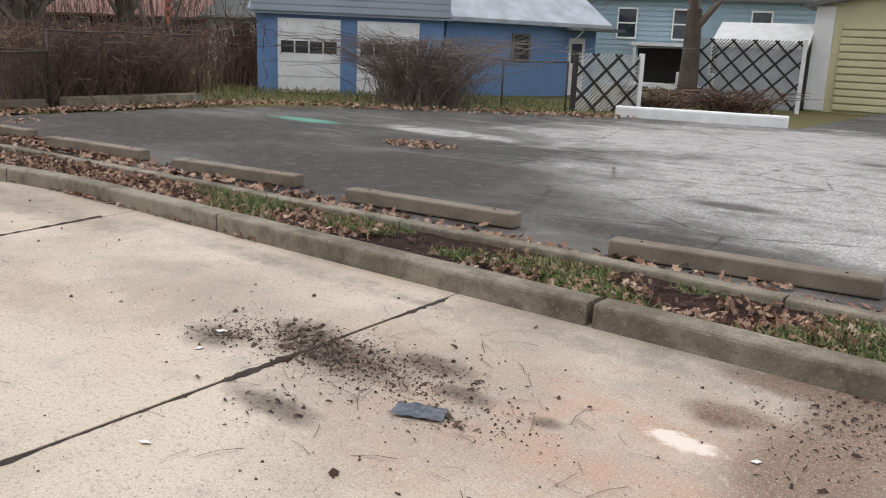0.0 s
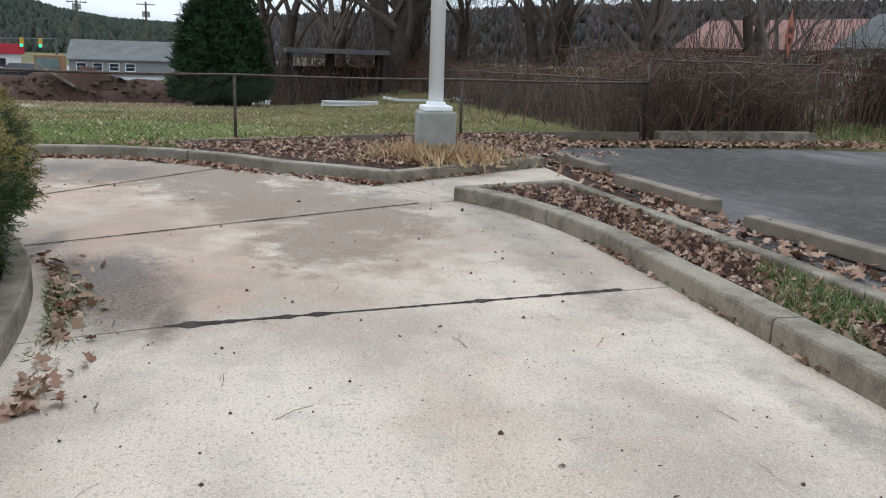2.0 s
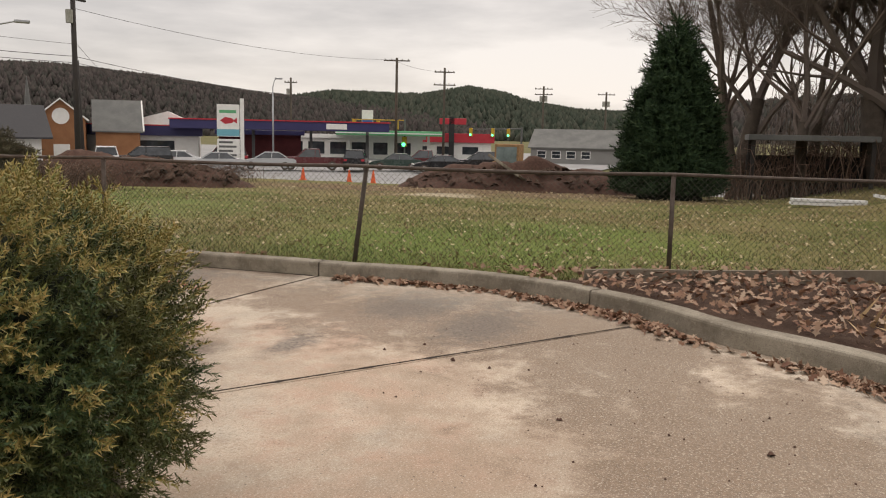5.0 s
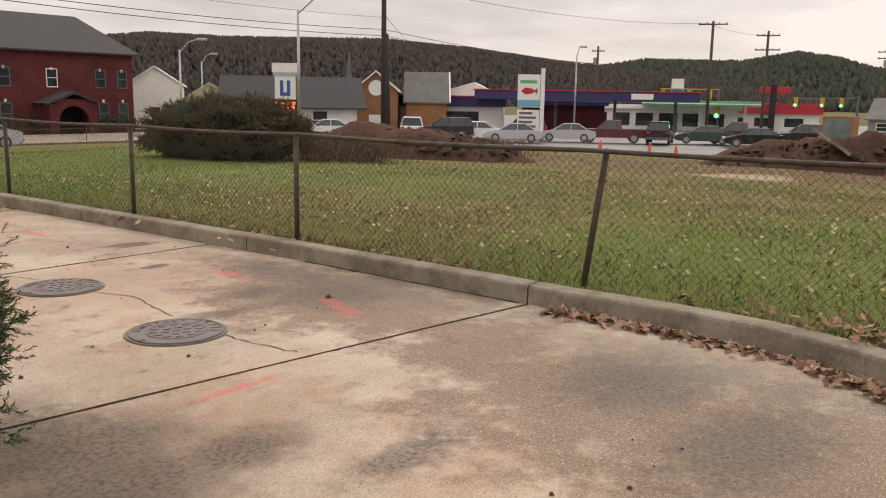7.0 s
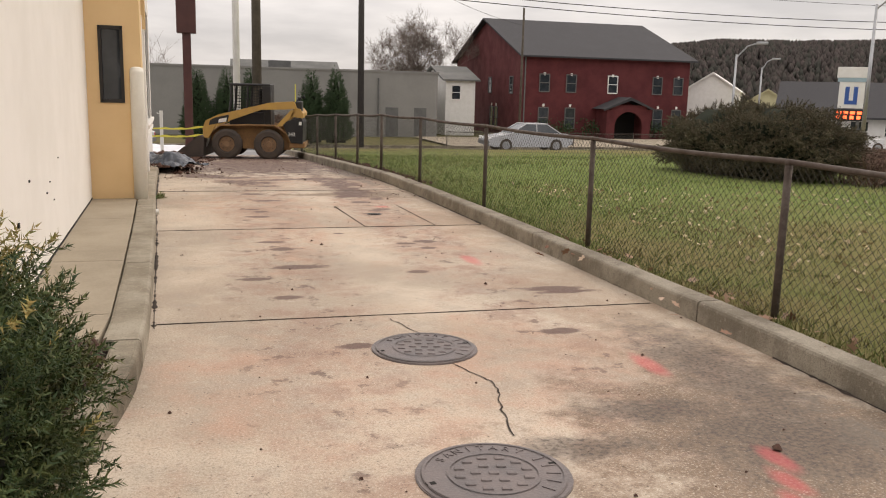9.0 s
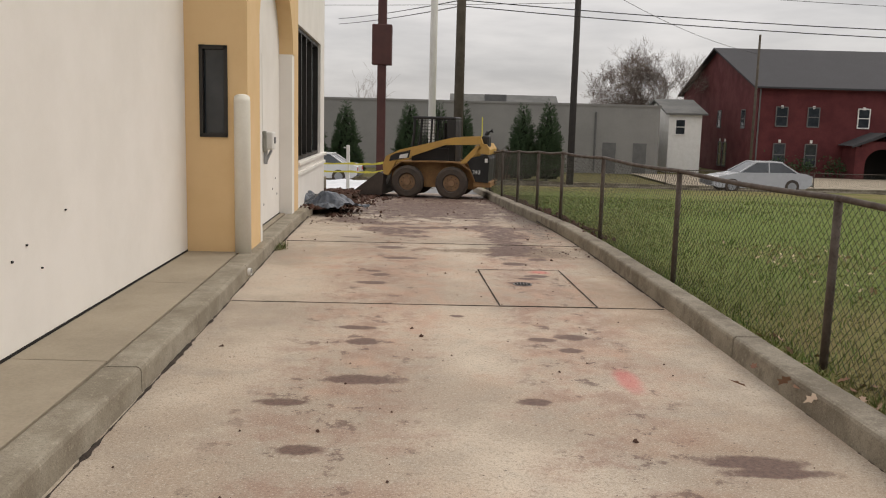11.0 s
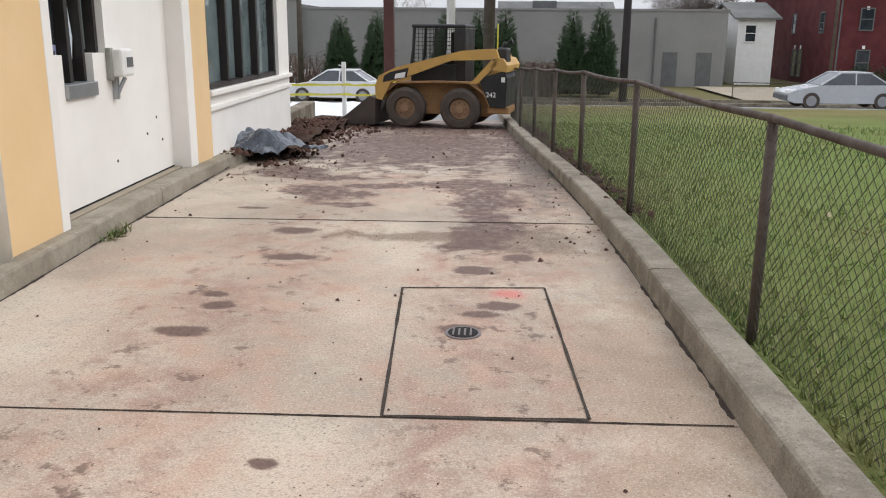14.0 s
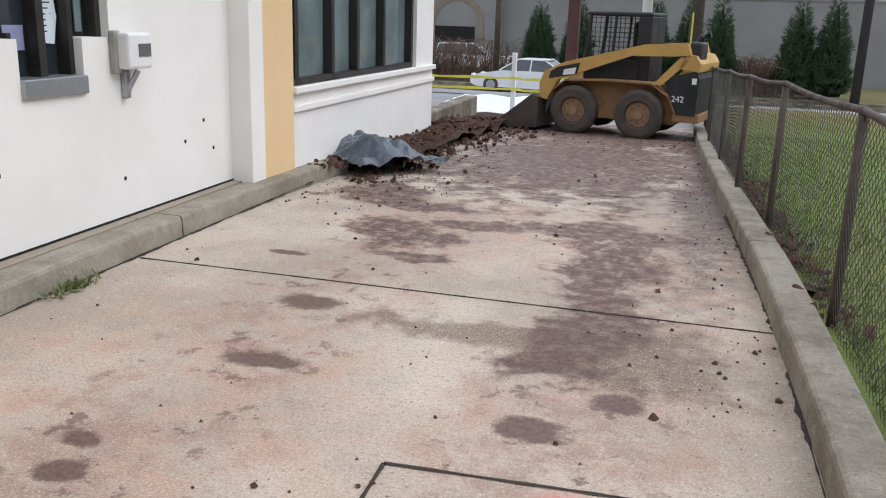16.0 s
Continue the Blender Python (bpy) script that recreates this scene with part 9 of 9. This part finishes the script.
def car(x, y, ang, paint, label, kind="sedan", z=None, group="", scale=1.0):
    """A parked vehicle; local +x is its front."""
    zb = (gz(x, y) if z is None else z) + 0.035
    home = thing("pickup_truck" if kind == "pickup" else "car", label, "truck" if kind == "pickup" else "car", pose(x, y, zb, 0, 0, ang), group)
    Lh, W = {"sedan": (2.3, 0.86), "suv": (2.35, 0.92), "pickup": (2.85, 0.95)}[kind]
    low = {"sedan": [(-Lh, 0.45), (-Lh, 0.82), (-Lh + 0.3, 0.93), (-1.3, 0.96), (0.95, 0.94), (Lh - 0.35, 0.76), (Lh, 0.62), (Lh, 0.35), (Lh - 0.3, 0.24), (-Lh + 0.3, 0.24)],
           "suv": [(-Lh, 0.5), (-Lh, 1.02), (-Lh + 0.1, 1.08), (0.95, 1.06), (Lh - 0.3, 0.96), (Lh, 0.8), (Lh, 0.45), (Lh - 0.3, 0.34), (-Lh + 0.3, 0.34)],
           "pickup": [(-Lh, 0.55), (-Lh, 1.05), (-0.75, 1.08), (1.15, 1.08), (Lh - 0.25, 1.0), (Lh, 0.86), (Lh, 0.5), (Lh - 0.3, 0.4), (-Lh + 0.3, 0.4)]}[kind]
    cabp = {"sedan": [(-1.65, 0.94), (-0.95, 1.38), (0.25, 1.42), (1.05, 0.94)], "suv": [(-2.25, 1.06), (-2.1, 1.68), (0.2, 1.72), (1.05, 1.06)], "pickup": [(-0.75, 1.07), (-0.65, 1.72), (0.45, 1.74), (1.2, 1.07)]}[kind]

    def shell(prof, w0, w1):
        n = len(prof)
        zs = [p[1] for p in prof]
        lo, hi = min(zs), max(zs)
        wd = [w0 + (w1 - w0) * (q - lo) / (hi - lo + 1e-6) for q in zs]
        return MB().add([(p, -w, q) for (p, q), w in zip(prof, wd)] + [(p, w, q) for (p, q), w in zip(prof, wd)], [tuple(range(n)), tuple(range(n, 2 * n))[::-1]] + [(k, n + k, n + (k + 1) % n, (k + 1) % n) for k in range(n)])

    part("body", shell(low, W, W * 0.97), paint, home)
    part("glasshouse", shell([(a * 0.985, b) for a, b in cabp], W * 0.93, W * 0.74), M_GLASS, home, "dark glass")
    zt = max(b for _, b in cabp)
    xs = [a for a, b in cabp if b > zt - 0.1]
    part("roof", MB().soft_box(min(xs) - 0.02, -W * 0.75, zt - 0.04, max(xs) + 0.02, W * 0.75, zt + 0.025, 0.02), paint, home)
    for s in (1, -1):
        for (a0, b0), (a1, b1) in ((cabp[0], cabp[1]), (cabp[2], cabp[3])):
            part("pillar", MB().tube([(a0, s * W * (0.93 if b0 < b1 else 0.75), b0), (a1, s * W * (0.75 if b0 < b1 else 0.93), b1)], 0.035, 5), paint, home)
        part("pillar", MB().tube([(-0.3, s * W * 0.94, cabp[0][1]), (-0.32, s * W * 0.76, zt)], 0.03, 5), paint, home)
    if kind == "pickup":
        part("bed_floor", MB().box(-Lh + 0.1, -W * 0.85, 1.05, -0.85, W * 0.85, 1.09), M_BLACK, home)
    rr = 0.33 if kind == "sedan" else 0.38
    for wx in (-Lh * 0.6, Lh * 0.6):
        for s in (1, -1):
            wl = part("wheel", MB().tube([(wx, s * (W - 0.2), rr), (wx, s * (W + 0.01), rr)], rr, 18), M_RUBBER, home)
            part("rim", MB().tube([(wx, s * (W - 0.02), rr), (wx, s * (W + 0.02), rr)], rr * 0.62, 14), M_STEEL, wl)
    for s in (1, -1):
        part("headlight", MB().soft_box(Lh - 0.12, s * W * 0.72 - 0.16, low[-4][1] - 0.02, Lh + 0.01, s * W * 0.72 + 0.16, low[-4][1] + 0.13, 0.02), M_WHITE, home)
        part("taillight", MB().soft_box(-Lh - 0.01, s * W * 0.78 - 0.14, low[1][1] - 0.2, -Lh + 0.06, s * W * 0.78 + 0.14, low[1][1] - 0.02, 0.02), M_RED, home)
        part("bumper", MB().soft_box(s * Lh - 0.06, -W * 0.95, 0.36, s * Lh + 0.06, W * 0.95, 0.55, 0.03), M_GREYDOOR, home)
    return home


car(-13.8, 53.0, 10, PAINTS["white"], "white sport-utility car by the warehouse", "suv")
car(-6.4, 35.6, 176, PAINTS["white"], "white sedan beyond the plastic sheet", "sedan")
car(14.6, 32.6, 181, PAINTS["silver"], "silver sedan on the street beyond the lawn", "sedan")
CARS = ((44.9, 39.6, 140, "white", "sedan"), (49.7, 34.6, 40, "white", "suv"), (51.4, 32.6, 130, "black", "suv"), (53.1, 30.8, 120, "white", "sedan"), (58.8, 29.6, 60, "maroon", "suv"), (52.4, 26.5, 125, "silver", "sedan"),
        (58.9, 21.4, 120, "maroon", "pickup"), (61.0, 18.2, 20, "black", "suv"), (63.5, 15.5, 110, "green", "sedan"), (65.5, 13.6, 110, "maroon", "pickup"), (62.0, 11.0, 115, "black", "sedan"), (66.5, 8.8, 110, "black", "suv"), (57.0, 24.4, 120, "silver", "sedan"))
for x, y, a, c, k in CARS:
    car(x, y, a, PAINTS[c], c + " " + {"sedan": "sedan", "suv": "sport-utility car", "pickup": "pickup truck"}[k] + " on the paved forecourt", k, SZ + 0.02, "cars along the side street")
for x, y in ((44.5, 9.6), (45.2, 11.6), (46.4, 15.6)):
    cone = thing("traffic_cone", "orange traffic cone on the street edge", "cone", pose(x, y, gz(x, y) + 0.03), "traffic cones")
    part("base", MB().soft_box(-0.2, -0.2, 0, 0.2, 0.2, 0.05, 0.01), M_CONE, cone)
    part("body", MB().tube([(0, 0, 0.05), (0, 0, 0.85)], [0.18, 0.04], 12), M_CONE, cone)
ex = thing("excavator", "yellow excavator cab behind the spoil mound", "digger", pose(55.0, 3.3, gz(55, 3)))
part("cab", MB().soft_box(-0.8, -0.9, 0.8, 0.8, 0.9, 2.7, 0.06), M_YELLOWMUD, ex)
part("window", MB().box(-0.83, -0.75, 0.95, -0.79, 0.75, 2.5), M_GLASS_GREEN, ex)
part("body", MB().soft_box(-0.6, -1.2, 0.4, 2.2, 1.2, 1.4, 0.08), M_YELLOWMUD, ex)
part("track", MB().soft_box(-1.4, -1.4, 0.0, 1.8, 1.4, 0.55, 0.15), M_RUBBER, ex)

# ---- hills ----
def hill(name, label, az0, az1, dist, crest, seed, mat, trees, tmat, size):
    """A wooded ridge seen from the lot, its crest (m) given over bearings east of north."""
    vs, fs, na, nr = [], [], 90, 7
    for i in range(na):
        az = radians(az0 + (az1 - az0) * i / (na - 1))
        top = lerp(math.degrees(az), crest)
        for j in range(nr):
            u = j / (nr - 1)
            d = dist * (0.72 + 0.42 * u)
            e = math.sin(min(1.0, u / 0.67) * math.pi / 2) ** 1.3
            p = Vector((math.sin(az) * d, math.cos(az) * d, 0))
            vs.append((p.x, p.y, -4 + (top + 4) * e + 3.0 * e * noise.noise(p * 0.02)))
    fs = [(i * nr + j, (i + 1) * nr + j, (i + 1) * nr + j + 1, i * nr + j + 1) for i in range(na - 1) for j in range(nr - 1)]
    tagged(big_mesh(name, vs, fs, mat, True), label, "hill", kind="structure")
    rs = np.random.default_rng(seed)
    a = radians(az0) + (radians(az1) - radians(az0)) * rs.random(trees)
    u = rs.random(trees) ** 0.7 * 0.74
    u[: trees // 3] = rs.normal(0.66, 0.04, trees // 3)
    d = dist * (0.72 + 0.42 * u)
    e = np.sin(np.clip(u / 0.67, 0, 1) * np.pi / 2) ** 1.3
    z = -4 + (np.interp(np.degrees(a), *zip(*crest)) + 4) * e
    pos = np.column_stack([np.sin(a) * d, np.cos(a) * d, z - 0.6])
    crown = np.array([(0.5, 0, 0.35), (0.15, 0.45, 0.3), (-0.42, 0.25, 0.4), (-0.4, -0.3, 0.3), (0.2, -0.45, 0.38), (0.05, 0.02, 1.0), (0.0, 0.0, -0.2), (0.28, 0.2, 0.75), (-0.25, -0.1, 0.8)]) * (0.75, 0.75, 1.25)
    face = [(0, 1, 7), (1, 5, 7), (7, 5, 0), (1, 2, 5), (2, 8, 5), (2, 3, 8), (3, 5, 8), (3, 4, 5), (4, 0, 5), (0, 6, 1), (1, 6, 2), (2, 6, 3), (3, 6, 4), (4, 6, 0)]
    scatter(name + "_woods", "woods covering the " + ("far" if dist > 500 else "nearer") + " hillside", "woods", crown, face, pos, rs.uniform(size[0], size[1], trees), tmat, 0.15)


hill("hill_bare", "brown leafless wooded hill", 20, 76, 560, ((20, 26), (29, 30), (33, 34), (38, 33), (48, 34), (54, 29), (60, 21), (68, 15), (76, 8)), 91, M_HILL, 30000, M_HILLTREE, (2.0, 5.0))
hill("hill_pines", "dark pine-covered hill", 54, 100, 610, ((54, 8), (60, 15), (62, 19), (65, 24), (71, 23), (74.2, 29), (76.6, 25), (78.4, 19), (81.7, 14), (88, 12), (100, 12)), 92, M_HILL, 20000, M_PINE, (2.8, 6.5))
hill("hill_east", "bare wooded hill beyond the trees", 88, 190, 430, ((88, 12), (100, 18), (120, 26), (140, 26), (165, 30), (190, 24)), 93, M_HILL, 9000, M_HILLTREE, (3.0, 6.0))
